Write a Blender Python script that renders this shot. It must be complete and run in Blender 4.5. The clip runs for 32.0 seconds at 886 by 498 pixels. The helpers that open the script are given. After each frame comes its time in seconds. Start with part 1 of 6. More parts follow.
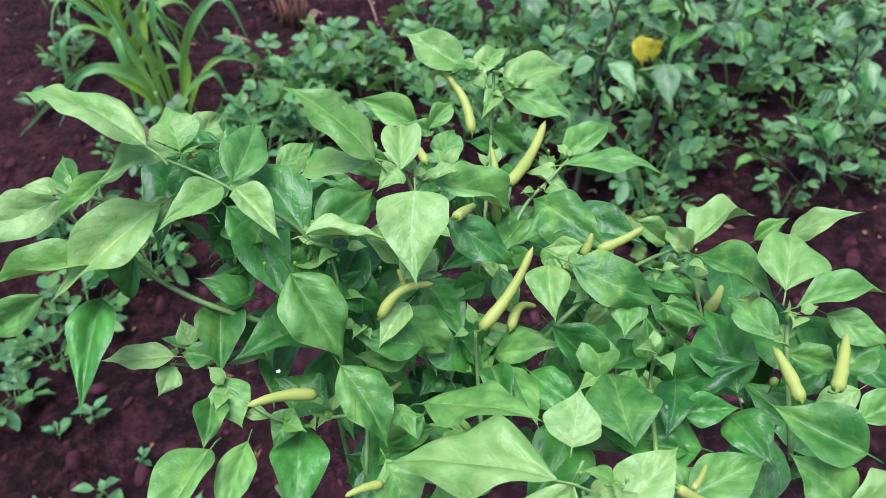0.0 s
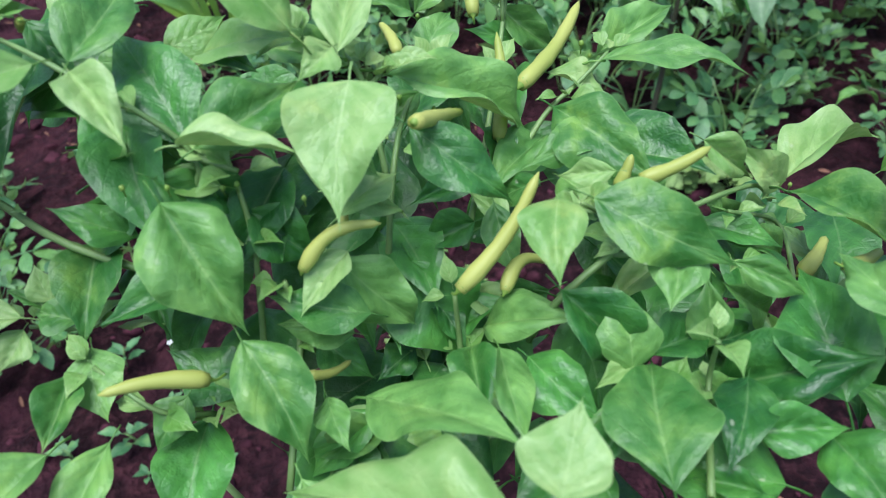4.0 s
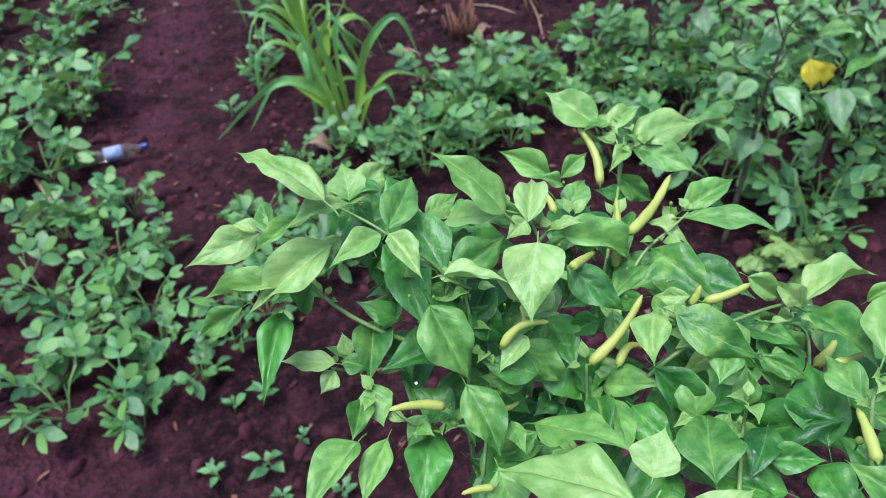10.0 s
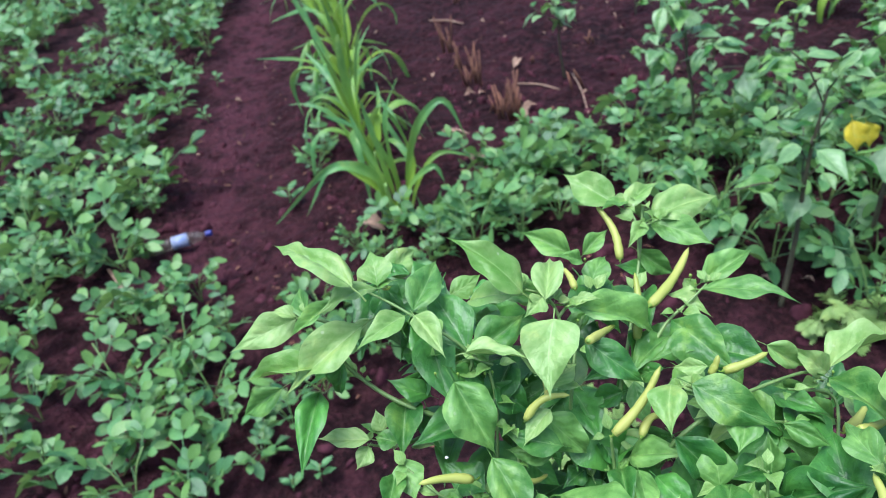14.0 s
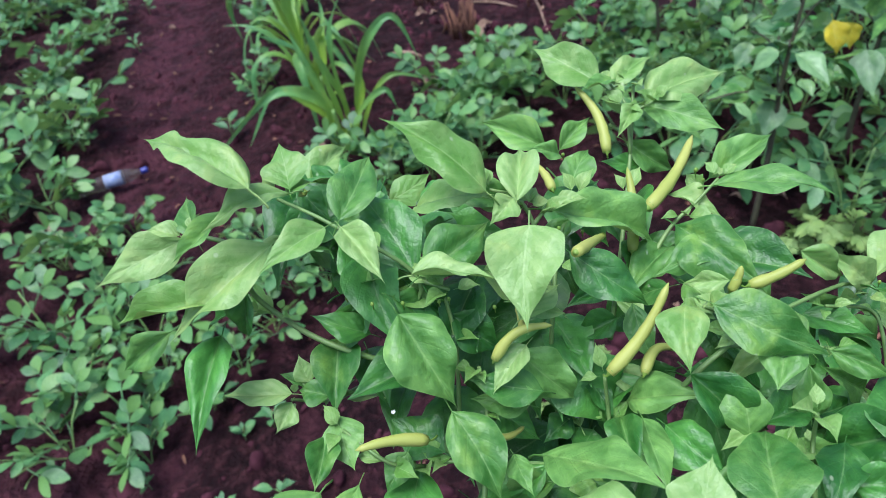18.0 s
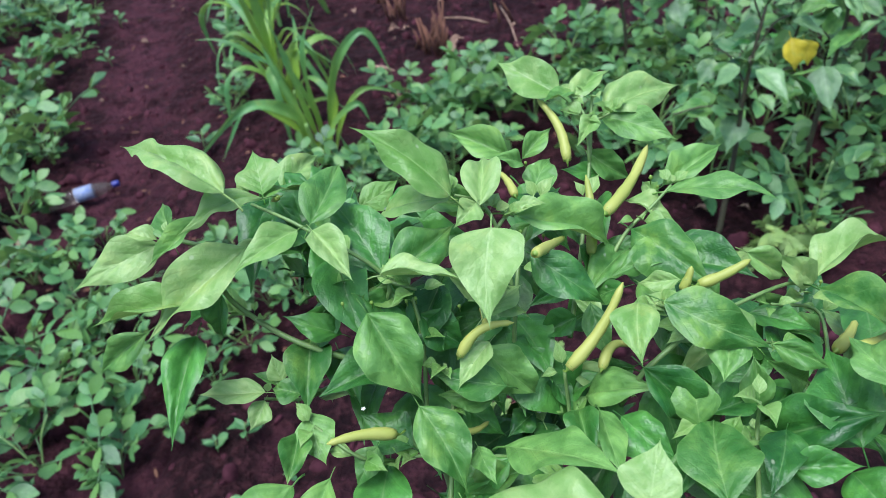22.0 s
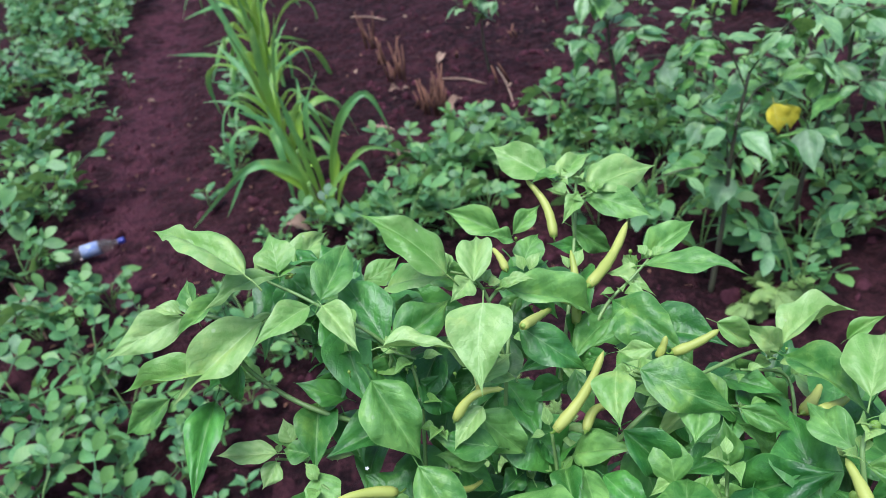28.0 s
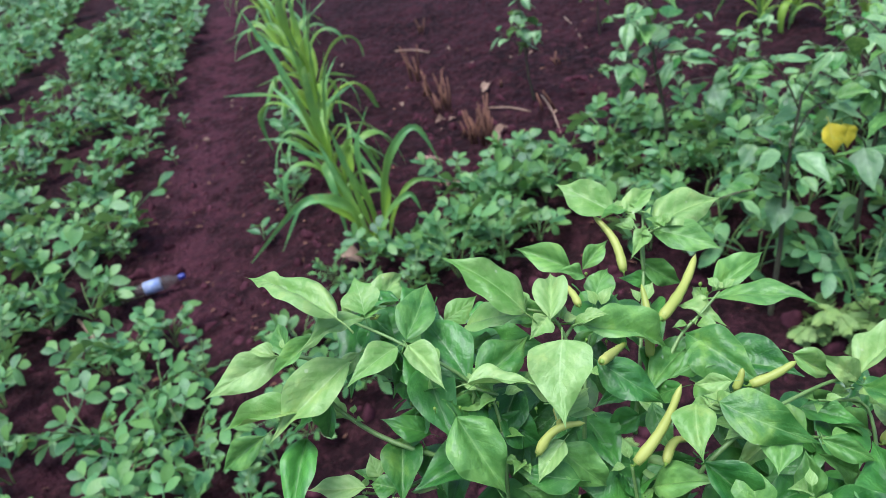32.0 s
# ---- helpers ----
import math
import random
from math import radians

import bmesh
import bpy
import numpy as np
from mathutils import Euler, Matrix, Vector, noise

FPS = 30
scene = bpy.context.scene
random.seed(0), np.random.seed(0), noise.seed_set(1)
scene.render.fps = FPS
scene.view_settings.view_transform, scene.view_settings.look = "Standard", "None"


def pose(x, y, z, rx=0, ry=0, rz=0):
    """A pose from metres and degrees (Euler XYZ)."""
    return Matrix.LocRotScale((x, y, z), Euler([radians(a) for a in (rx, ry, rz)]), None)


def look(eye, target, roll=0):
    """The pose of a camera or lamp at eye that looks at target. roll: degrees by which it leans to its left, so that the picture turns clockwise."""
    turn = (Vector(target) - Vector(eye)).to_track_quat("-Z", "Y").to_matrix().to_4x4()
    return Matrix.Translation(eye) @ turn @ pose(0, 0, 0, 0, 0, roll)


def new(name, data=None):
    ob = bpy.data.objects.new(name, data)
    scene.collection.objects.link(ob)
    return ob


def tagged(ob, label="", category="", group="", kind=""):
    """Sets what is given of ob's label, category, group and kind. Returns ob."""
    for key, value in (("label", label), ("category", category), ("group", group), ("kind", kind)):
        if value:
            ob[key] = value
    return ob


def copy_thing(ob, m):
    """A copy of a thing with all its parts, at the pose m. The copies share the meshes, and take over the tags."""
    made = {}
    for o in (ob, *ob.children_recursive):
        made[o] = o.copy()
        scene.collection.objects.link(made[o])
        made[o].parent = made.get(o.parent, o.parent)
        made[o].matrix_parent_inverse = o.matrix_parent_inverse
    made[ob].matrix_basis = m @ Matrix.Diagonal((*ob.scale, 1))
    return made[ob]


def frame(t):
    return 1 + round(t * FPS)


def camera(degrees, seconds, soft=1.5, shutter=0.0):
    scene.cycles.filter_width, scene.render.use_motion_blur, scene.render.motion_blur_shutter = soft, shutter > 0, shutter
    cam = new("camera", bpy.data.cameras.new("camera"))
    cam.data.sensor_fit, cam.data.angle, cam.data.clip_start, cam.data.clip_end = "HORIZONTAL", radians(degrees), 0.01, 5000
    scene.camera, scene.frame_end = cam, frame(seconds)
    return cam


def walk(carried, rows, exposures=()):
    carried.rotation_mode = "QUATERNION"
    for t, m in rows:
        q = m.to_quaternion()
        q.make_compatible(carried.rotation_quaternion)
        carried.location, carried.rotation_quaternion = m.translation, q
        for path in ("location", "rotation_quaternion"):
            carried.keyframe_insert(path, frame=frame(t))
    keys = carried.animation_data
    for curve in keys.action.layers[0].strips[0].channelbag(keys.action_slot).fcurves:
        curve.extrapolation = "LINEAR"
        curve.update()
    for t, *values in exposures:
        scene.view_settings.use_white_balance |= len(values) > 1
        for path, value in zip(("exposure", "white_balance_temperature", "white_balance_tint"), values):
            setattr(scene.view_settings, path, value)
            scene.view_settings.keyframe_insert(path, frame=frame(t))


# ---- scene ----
cam = camera(62.0, 32.0, soft=0.8)
PATH = [
    (0, (0.0758, 0.0623, 1.1455), (0.1639, 1.5742, -0.1609), -0.01),
    (0.5, (0.0891, 0.0742, 1.1450), (0.1193, 1.4996, -0.2576), 0.09),
    (1, (0.0742, 0.0758, 1.1450), (0.1030, 1.4618, -0.2965), 1.05),
    (1.5, (0.0774, 0.0507, 1.1539), (0.0994, 1.4437, -0.2811), 1.82),
    (2, (0.0853, 0.0565, 1.1602), (0.0717, 1.4416, -0.2825), 1.19),
    (2.5, (0.1076, 0.0819, 1.0602), (-0.0136, 1.6153, -0.2181), -2.13),
    (3, (0.1044, 0.1234, 1.0248), (0.0012, 1.5832, -0.3384), -2.23),
    (3.5, (0.1063, 0.1615, 1.0358), (0.0069, 1.5355, -0.4142), -2.45),
    (4, (0.1231, 0.1531, 1.0556), (0.0061, 1.5659, -0.3552), -4.29),
    (4.5, (0.1285, 0.1399, 1.0939), (0.0251, 1.5561, -0.3145), -5.06),
    (6.5, (0.1229, 0.1008, 1.1610), (0.0924, 1.5341, -0.2334), -3.66),
    (7, (0.1162, 0.0942, 1.1700), (0.0658, 1.5277, -0.2237), -4.57),
    (7.5, (0.1164, 0.0843, 1.1678), (0.0450, 1.5202, -0.2226), -4.97),
    (8, (0.1108, 0.0820, 1.1762), (-0.0285, 1.5295, -0.1968), -6.50),
    (8.5, (0.0971, 0.0596, 1.1910), (-0.0731, 1.5278, -0.1564), -6.21),
    (9, (0.1161, 0.0477, 1.1963), (-0.1042, 1.5358, -0.1217), -6.50),
    (9.5, (0.0967, 0.0287, 1.2113), (-0.1799, 1.5277, -0.0835), -7.19),
    (10, (0.0967, 0.0264, 1.2070), (-0.2364, 1.5229, -0.0774), -6.71),
    (10.5, (0.0590, 0.0287, 1.2063), (-0.3100, 1.5263, -0.0668), -7.14),
    (11, (0.0496, 0.0341, 1.2105), (-0.3345, 1.5340, -0.0555), -7.54),
    (11.5, (0.0843, 0.0414, 1.2117), (-0.3108, 1.5476, -0.0434), -7.09),
    (12, (0.0859, 0.0292, 1.2138), (-0.2997, 1.5665, -0.0060), -7.23),
    (12.5, (0.1067, 0.0213, 1.1985), (-0.3020, 1.5843, 0.0195), -7.67),
    (13, (0.1140, 0.0049, 1.2214), (-0.3233, 1.5904, 0.0834), -8.33),
    (13.5, (0.1168, 0.0029, 1.2267), (-0.3602, 1.6034, 0.1262), -10.04),
    (14, (0.1266, 0.0091, 1.2272), (-0.3652, 1.6005, 0.1201), -11.57),
    (14.5, (0.1430, 0.0064, 1.2283), (-0.3281, 1.5913, 0.1031), -12.10),
    (16.5, (0.1165, 0.0863, 1.1418), (-0.2763, 1.5885, -0.1188), -12.35),
    (17, (0.1051, 0.0921, 1.1342), (-0.2885, 1.5916, -0.1292), -12.16),
    (17.5, (0.1012, 0.0987, 1.1347), (-0.2958, 1.6016, -0.1237), -11.87),
    (18, (0.1066, 0.0940, 1.1384), (-0.2860, 1.5970, -0.1213), -12.05),
    (18.5, (0.1055, 0.0909, 1.1387), (-0.2822, 1.5969, -0.1189), -11.92),
    (19, (0.1094, 0.0839, 1.1470), (-0.2764, 1.5943, -0.1058), -11.91),
    (19.5, (0.1068, 0.0800, 1.1478), (-0.2772, 1.5932, -0.1022), -11.79),
    (20, (0.1069, 0.0806, 1.1470), (-0.2752, 1.5941, -0.1034), -11.54),
    (20.5, (0.1107, 0.0765, 1.1476), (-0.2665, 1.5908, -0.1032), -11.53),
    (21, (0.1172, 0.0727, 1.1494), (-0.2449, 1.5890, -0.1035), -11.37),
    (21.5, (0.1194, 0.0777, 1.1452), (-0.2224, 1.6022, -0.1034), -10.92),
    (22, (0.1136, 0.0765, 1.1447), (-0.2089, 1.6118, -0.0958), -10.57),
    (22.5, (0.1146, 0.0763, 1.1500), (-0.2044, 1.6180, -0.0834), -10.45),
    (23, (0.1132, 0.0798, 1.1537), (-0.2042, 1.6308, -0.0685), -10.51),
    (23.5, (0.1103, 0.0850, 1.1589), (-0.2187, 1.6404, -0.0546), -10.97),
    (24, (0.1139, 0.0831, 1.1555), (-0.2257, 1.6419, -0.0507), -11.30),
    (24.5, (0.1171, 0.0784, 1.1606), (-0.2185, 1.6433, -0.0388), -11.23),
    (25, (0.1194, 0.0818, 1.1611), (-0.2128, 1.6486, -0.0367), -11.06),
    (25.5, (0.1174, 0.0813, 1.1618), (-0.2093, 1.6494, -0.0358), -10.90),
    (27.5, (0.1224, 0.0620, 1.1693), (-0.1794, 1.6716, 0.0213), -10.05),
    (28, (0.1224, 0.0522, 1.1796), (-0.1903, 1.6717, 0.0486), -10.15),
    (28.5, (0.1221, 0.0485, 1.1824), (-0.2047, 1.6730, 0.0625), -10.36),
    (29, (0.1225, 0.0459, 1.1861), (-0.2124, 1.6752, 0.0755), -10.50),
    (29.5, (0.1187, 0.0503, 1.1843), (-0.2175, 1.6831, 0.0793), -10.68),
    (30, (0.1181, 0.0530, 1.1851), (-0.2204, 1.6877, 0.0837), -10.87),
    (30.5, (0.1221, 0.0538, 1.1863), (-0.2253, 1.6903, 0.0903), -11.46),
    (31, (0.1253, 0.0487, 1.1919), (-0.2438, 1.6860, 0.1043), -12.06),
    (31.5, (0.1242, 0.0462, 1.1972), (-0.2714, 1.6854, 0.1219), -12.59),
    (32, (0.1075, 0.0399, 1.1999), (-0.3190, 1.6867, 0.1481), -13.57),
]
EXPOSURES = [(0.0, 0.97, 5640, 13), (2.0, 0.96, 5640, 13), (3.0, 0.84, 5640, 13), (4.0, 0.90, 5640, 13), (6.5, 0.96, 5640, 13), (9.0, 0.95, 5640, 13), (11.0, 1.13, 5640, 13), (14.5, 1.15, 5640, 13), (17.0, 0.95, 5640, 13), (20.0, 0.93, 5640, 13), (32.0, 1.00, 5640, 13)]
cam.data.dof.use_dof, cam.data.dof.focus_distance, cam.data.dof.aperture_fstop = True, 0.40, 15.0
walk(cam, [(t, look(eye, target, roll)) for t, eye, target, roll in PATH], EXPOSURES)

# ---- sky and sun: a bright overcast day ----
SUN_UP, SUN_TURN = radians(77), radians(-150)
world = bpy.data.worlds.new("world")
scene.world = world
world.use_nodes = True
wn = world.node_tree.nodes
sky = wn.new("ShaderNodeTexSky")
sky.sky_type, sky.sun_disc, sky.sun_elevation, sky.sun_rotation = "NISHITA", False, SUN_UP, SUN_TURN
sky.dust_density, sky.air_density, sky.ozone_density = 3.0, 1.0, 1.0
world.node_tree.links.new(sky.outputs[0], wn["Background"].inputs[0])
wn["Background"].inputs[1].default_value = 0.105
lamp = bpy.data.lights.new("sun", "SUN")
lamp.energy, lamp.angle, lamp.color = 2.35, radians(36), (1.0, 0.97, 0.92)
sun = new("sun", lamp)
sun.matrix_world = look((3 * math.sin(SUN_TURN) * math.cos(SUN_UP), 3 * math.cos(SUN_TURN) * math.cos(SUN_UP), 3 * math.sin(SUN_UP)), (0, 0, 0))


# ---- materials ----
def node_mat(name):
    m = bpy.data.materials.new(name)
    m.use_nodes = True
    nt = m.node_tree
    return m, nt, nt.nodes["Principled BSDF"]


def add(nt, kind, **props):
    n = nt.nodes.new(kind)
    for k, v in props.items():
        n.inputs[k.replace("_", " ")].default_value = v
    return n


def mix(nt, fac, a, b):
    n = nt.nodes.new("ShaderNodeMix")
    n.data_type = "RGBA"
    for slot, v in ((0, fac), (6, a), (7, b)):
        if hasattr(v, "is_linked"):
            nt.links.new(v, n.inputs[slot])
        else:
            n.inputs[slot].default_value = v if slot == 0 else (*v, 1)
    return n.outputs[2]


def calc(nt, op, a, b=0.0, c=0.0):
    n = nt.nodes.new("ShaderNodeMath")
    n.operation = op
    for slot, v in enumerate((a, b, c)):
        if hasattr(v, "is_linked"):
            nt.links.new(v, n.inputs[slot])
        else:
            n.inputs[slot].default_value = v
    return n.outputs[0]


def ramp(nt, fac, lo, hi):
    n = nt.nodes.new("ShaderNodeMapRange")
    nt.links.new(fac, n.inputs[0])
    n.inputs[1].default_value, n.inputs[2].default_value = lo, hi
    return n.outputs[0]


def leaf_mat(name, dark, light, vein, rough=0.50, veins=5.0, mottle=60.0, thin=0.25, spread=0.45, streak=False, patch=(0.30, 0.38, 0.07), patchy=0.45, gloss=0.5, island=None, young=None):
    """A leaf: patchy green between two tones, a pale midrib and faint side veins, puckered relief and light that shines through."""
    m, nt, bsdf = node_mat(name)
    uv = nt.nodes.new("ShaderNodeUVMap")
    sep = nt.nodes.new("ShaderNodeSeparateXYZ")
    nt.links.new(uv.outputs[0], sep.inputs[0])
    across = calc(nt, "ABSOLUTE", calc(nt, "SUBTRACT", sep.outputs[0], 0.5))
    along = sep.outputs[1]
    info = nt.nodes.new("ShaderNodeObjectInfo")
    geo = nt.nodes.new("ShaderNodeNewGeometry")
    big = add(nt, "ShaderNodeTexNoise", Scale=mottle * 0.4, Detail=2.0)
    mid = add(nt, "ShaderNodeTexNoise", Scale=mottle * 1.6, Detail=4.0, Roughness=0.6)
    fine = add(nt, "ShaderNodeTexNoise", Scale=mottle * 6.0, Detail=3.0)
    cell = add(nt, "ShaderNodeTexVoronoi", Scale=mottle * 3.2)
    for n in (big, mid, fine, cell):
        nt.links.new(geo.outputs[0], n.inputs["Vector"])
    tone = calc(nt, "ADD", calc(nt, "MULTIPLY", info.outputs["Random"], spread), calc(nt, "MULTIPLY", big.outputs[0], 1.0 - spread))
    tone = calc(nt, "ADD", tone, calc(nt, "MULTIPLY", calc(nt, "SUBTRACT", mid.outputs[0], 0.5), 1.15))
    tone = calc(nt, "ADD", tone, calc(nt, "MULTIPLY", calc(nt, "SUBTRACT", fine.outputs[0], 0.5), 0.15))
    col = mix(nt, ramp(nt, tone, 0.12, 0.85), dark, light)
    blotch = calc(nt, "MULTIPLY", ramp(nt, mid.outputs[0], 0.50, 0.68), ramp(nt, big.outputs[0], 0.45, 0.62))
    col = mix(nt, calc(nt, "MULTIPLY", blotch, patchy), col, patch)
    if island:
        col = mix(nt, calc(nt, "MULTIPLY", ramp(nt, geo.outputs["Random Per Island"], 0.62, 1.0), 0.85), col, island)
    if young:
        col = mix(nt, calc(nt, "MULTIPLY", ramp(nt, calc(nt, "ADD", along, calc(nt, "MULTIPLY", info.outputs["Random"], 0.35)), 0.95, 0.40), 0.85), col, young)
    bend = calc(nt, "ADD", along, calc(nt, "MULTIPLY", calc(nt, "SUBTRACT", big.outputs[0], 0.5), 0.09))
    if streak:
        wave = calc(nt, "SINE", calc(nt, "MULTIPLY", across, veins * 25))
    else:
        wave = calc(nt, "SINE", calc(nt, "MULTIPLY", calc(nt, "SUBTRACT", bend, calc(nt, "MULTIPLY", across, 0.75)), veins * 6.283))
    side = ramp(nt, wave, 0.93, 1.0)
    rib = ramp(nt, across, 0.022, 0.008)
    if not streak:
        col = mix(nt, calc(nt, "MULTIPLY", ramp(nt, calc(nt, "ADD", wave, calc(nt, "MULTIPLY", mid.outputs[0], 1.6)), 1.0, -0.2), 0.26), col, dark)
    col = mix(nt, calc(nt, "MULTIPLY", side, 0.06), col, vein)
    col = mix(nt, calc(nt, "MULTIPLY", rib, 0.30), col, vein)
    col = mix(nt, calc(nt, "MULTIPLY", ramp(nt, across, 0.475, 0.498), 0.2), col, vein)
    tint = nt.nodes.new("ShaderNodeSeparateColor")
    nt.links.new(cell.outputs["Color"], tint.inputs[0])
    speck = calc(nt, "MULTIPLY", ramp(nt, cell.outputs[0], 0.22, 0.12), ramp(nt, tint.outputs[0], 0.975, 0.98))
    col = mix(nt, calc(nt, "MULTIPLY", speck, 0.45), col, (0.50, 0.56, 0.38))
    nt.links.new(col, bsdf.inputs["Base Color"])
    nt.links.new(calc(nt, "ADD", calc(nt, "MULTIPLY", fine.outputs[0], 0.25), rough - 0.12), bsdf.inputs["Roughness"])
    bsdf.inputs["Specular IOR Level"].default_value = gloss
    bump = add(nt, "ShaderNodeBump", Strength=0.5, Distance=0.0028)
    relief = calc(nt, "ADD", calc(nt, "MULTIPLY", mid.outputs[0], 1.6), calc(nt, "MULTIPLY", cell.outputs[0], 0.05))
    relief = calc(nt, "ADD", relief, calc(nt, "MULTIPLY", fine.outputs[0], 0.10))
    relief = calc(nt, "SUBTRACT", relief, calc(nt, "ADD", calc(nt, "MULTIPLY", side, 0.05), calc(nt, "MULTIPLY", rib, 0.05)))
    crease = calc(nt, "MULTIPLY", ramp(nt, across, 0.34, 0.03), ramp(nt, fine.outputs[0], 0.30, 0.62))
    relief = calc(nt, "SUBTRACT", relief, calc(nt, "MULTIPLY", calc(nt, "MULTIPLY", wave, crease), 0.0 if streak else 0.16))
    nt.links.new(relief, bump.inputs["Height"])
    nt.links.new(bump.outputs[0], bsdf.inputs["Normal"])
    glow = nt.nodes.new("ShaderNodeBsdfTranslucent")
    nt.links.new(mix(nt, 0.5, (0.36, 0.52, 0.12), col), glow.inputs[0])
    both = nt.nodes.new("ShaderNodeMixShader")
    both.inputs[0].default_value = thin
    nt.links.new(bsdf.outputs[0], both.inputs[1])
    nt.links.new(glow.outputs[0], both.inputs[2])
    nt.links.new(both.outputs[0], nt.nodes["Material Output"].inputs[0])
    return m


def plain_mat(name, a, b, rough=0.6, scale=80.0, bump=0.3, sheen=0.5):
    """A surface between two tones, mottled at two scales, with fine relief."""
    m, nt, bsdf = node_mat(name)
    geo = nt.nodes.new("ShaderNodeNewGeometry")
    big = add(nt, "ShaderNodeTexNoise", Scale=scale * 0.2, Detail=4.0)
    fine = add(nt, "ShaderNodeTexNoise", Scale=scale, Detail=4.0)
    for n in (big, fine):
        nt.links.new(geo.outputs[0], n.inputs["Vector"])
    both = calc(nt, "ADD", calc(nt, "MULTIPLY", big.outputs[0], 0.6), calc(nt, "MULTIPLY", fine.outputs[0], 0.4))
    nt.links.new(mix(nt, ramp(nt, both, 0.35, 0.65), a, b), bsdf.inputs["Base Color"])
    bsdf.inputs["Roughness"].default_value = rough
    bsdf.inputs["Specular IOR Level"].default_value = sheen
    bp = add(nt, "ShaderNodeBump", Strength=bump, Distance=0.002)
    nt.links.new(fine.outputs[0], bp.inputs["Height"])
    nt.links.new(bp.outputs[0], bsdf.inputs["Normal"])
    return m


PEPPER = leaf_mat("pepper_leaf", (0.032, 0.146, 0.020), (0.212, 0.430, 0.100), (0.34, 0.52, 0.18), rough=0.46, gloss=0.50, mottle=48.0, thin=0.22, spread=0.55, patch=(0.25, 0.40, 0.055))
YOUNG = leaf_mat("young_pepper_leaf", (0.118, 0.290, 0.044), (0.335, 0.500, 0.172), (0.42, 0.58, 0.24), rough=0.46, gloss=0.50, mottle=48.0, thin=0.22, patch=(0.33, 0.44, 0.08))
# dark green of older leaves, also used to paint shade inside the bush
OLDER_SHADED = leaf_mat("older_pepper_leaf", (0.012, 0.088, 0.011), (0.086, 0.290, 0.044), (0.22, 0.38, 0.13), rough=0.44, gloss=0.60, mottle=48.0, thin=0.15, spread=0.6, patch=(0.15, 0.31, 0.04), patchy=0.3)
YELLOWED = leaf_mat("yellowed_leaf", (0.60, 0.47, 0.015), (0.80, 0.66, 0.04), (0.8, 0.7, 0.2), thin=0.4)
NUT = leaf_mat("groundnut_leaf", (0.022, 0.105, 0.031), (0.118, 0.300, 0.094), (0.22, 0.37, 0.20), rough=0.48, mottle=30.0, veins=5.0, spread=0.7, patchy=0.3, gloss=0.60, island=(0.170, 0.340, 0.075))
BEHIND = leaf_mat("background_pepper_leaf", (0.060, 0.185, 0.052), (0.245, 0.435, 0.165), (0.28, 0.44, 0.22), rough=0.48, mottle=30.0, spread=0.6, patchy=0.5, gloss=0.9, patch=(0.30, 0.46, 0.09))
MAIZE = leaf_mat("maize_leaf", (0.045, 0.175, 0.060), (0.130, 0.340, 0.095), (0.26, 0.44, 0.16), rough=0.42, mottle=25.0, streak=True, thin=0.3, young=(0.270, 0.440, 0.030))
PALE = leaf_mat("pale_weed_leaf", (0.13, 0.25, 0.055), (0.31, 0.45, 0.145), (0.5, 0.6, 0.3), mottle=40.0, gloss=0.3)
STEM = plain_mat("green_stem", (0.10, 0.20, 0.05), (0.19, 0.30, 0.09), 0.5, 120)
MAIZE_STALK = plain_mat("maize_stalk", (0.12, 0.25, 0.05), (0.22, 0.36, 0.09), 0.5, 60)
WOODY = plain_mat("brown_stem", (0.040, 0.036, 0.022), (0.085, 0.085, 0.040), 0.7, 120)
FRUIT = plain_mat("pale_yellow_fruit", (0.27, 0.33, 0.062), (0.40, 0.425, 0.105), 0.48, 40, 0.3, 0.35)
CALYX = plain_mat("fruit_calyx", (0.13, 0.26, 0.03), (0.24, 0.36, 0.06), 0.5, 120)
STUB = plain_mat("brown_stubble", (0.075, 0.030, 0.018), (0.21, 0.095, 0.055), 0.85, 60)
DRY = plain_mat("dry_straw", (0.13, 0.070, 0.045), (0.34, 0.23, 0.16), 0.8, 60)
CLOD = plain_mat("soil_clod", (0.021, 0.0060, 0.0090), (0.082, 0.0260, 0.0370), 0.9, 60, 0.3, 0.12)


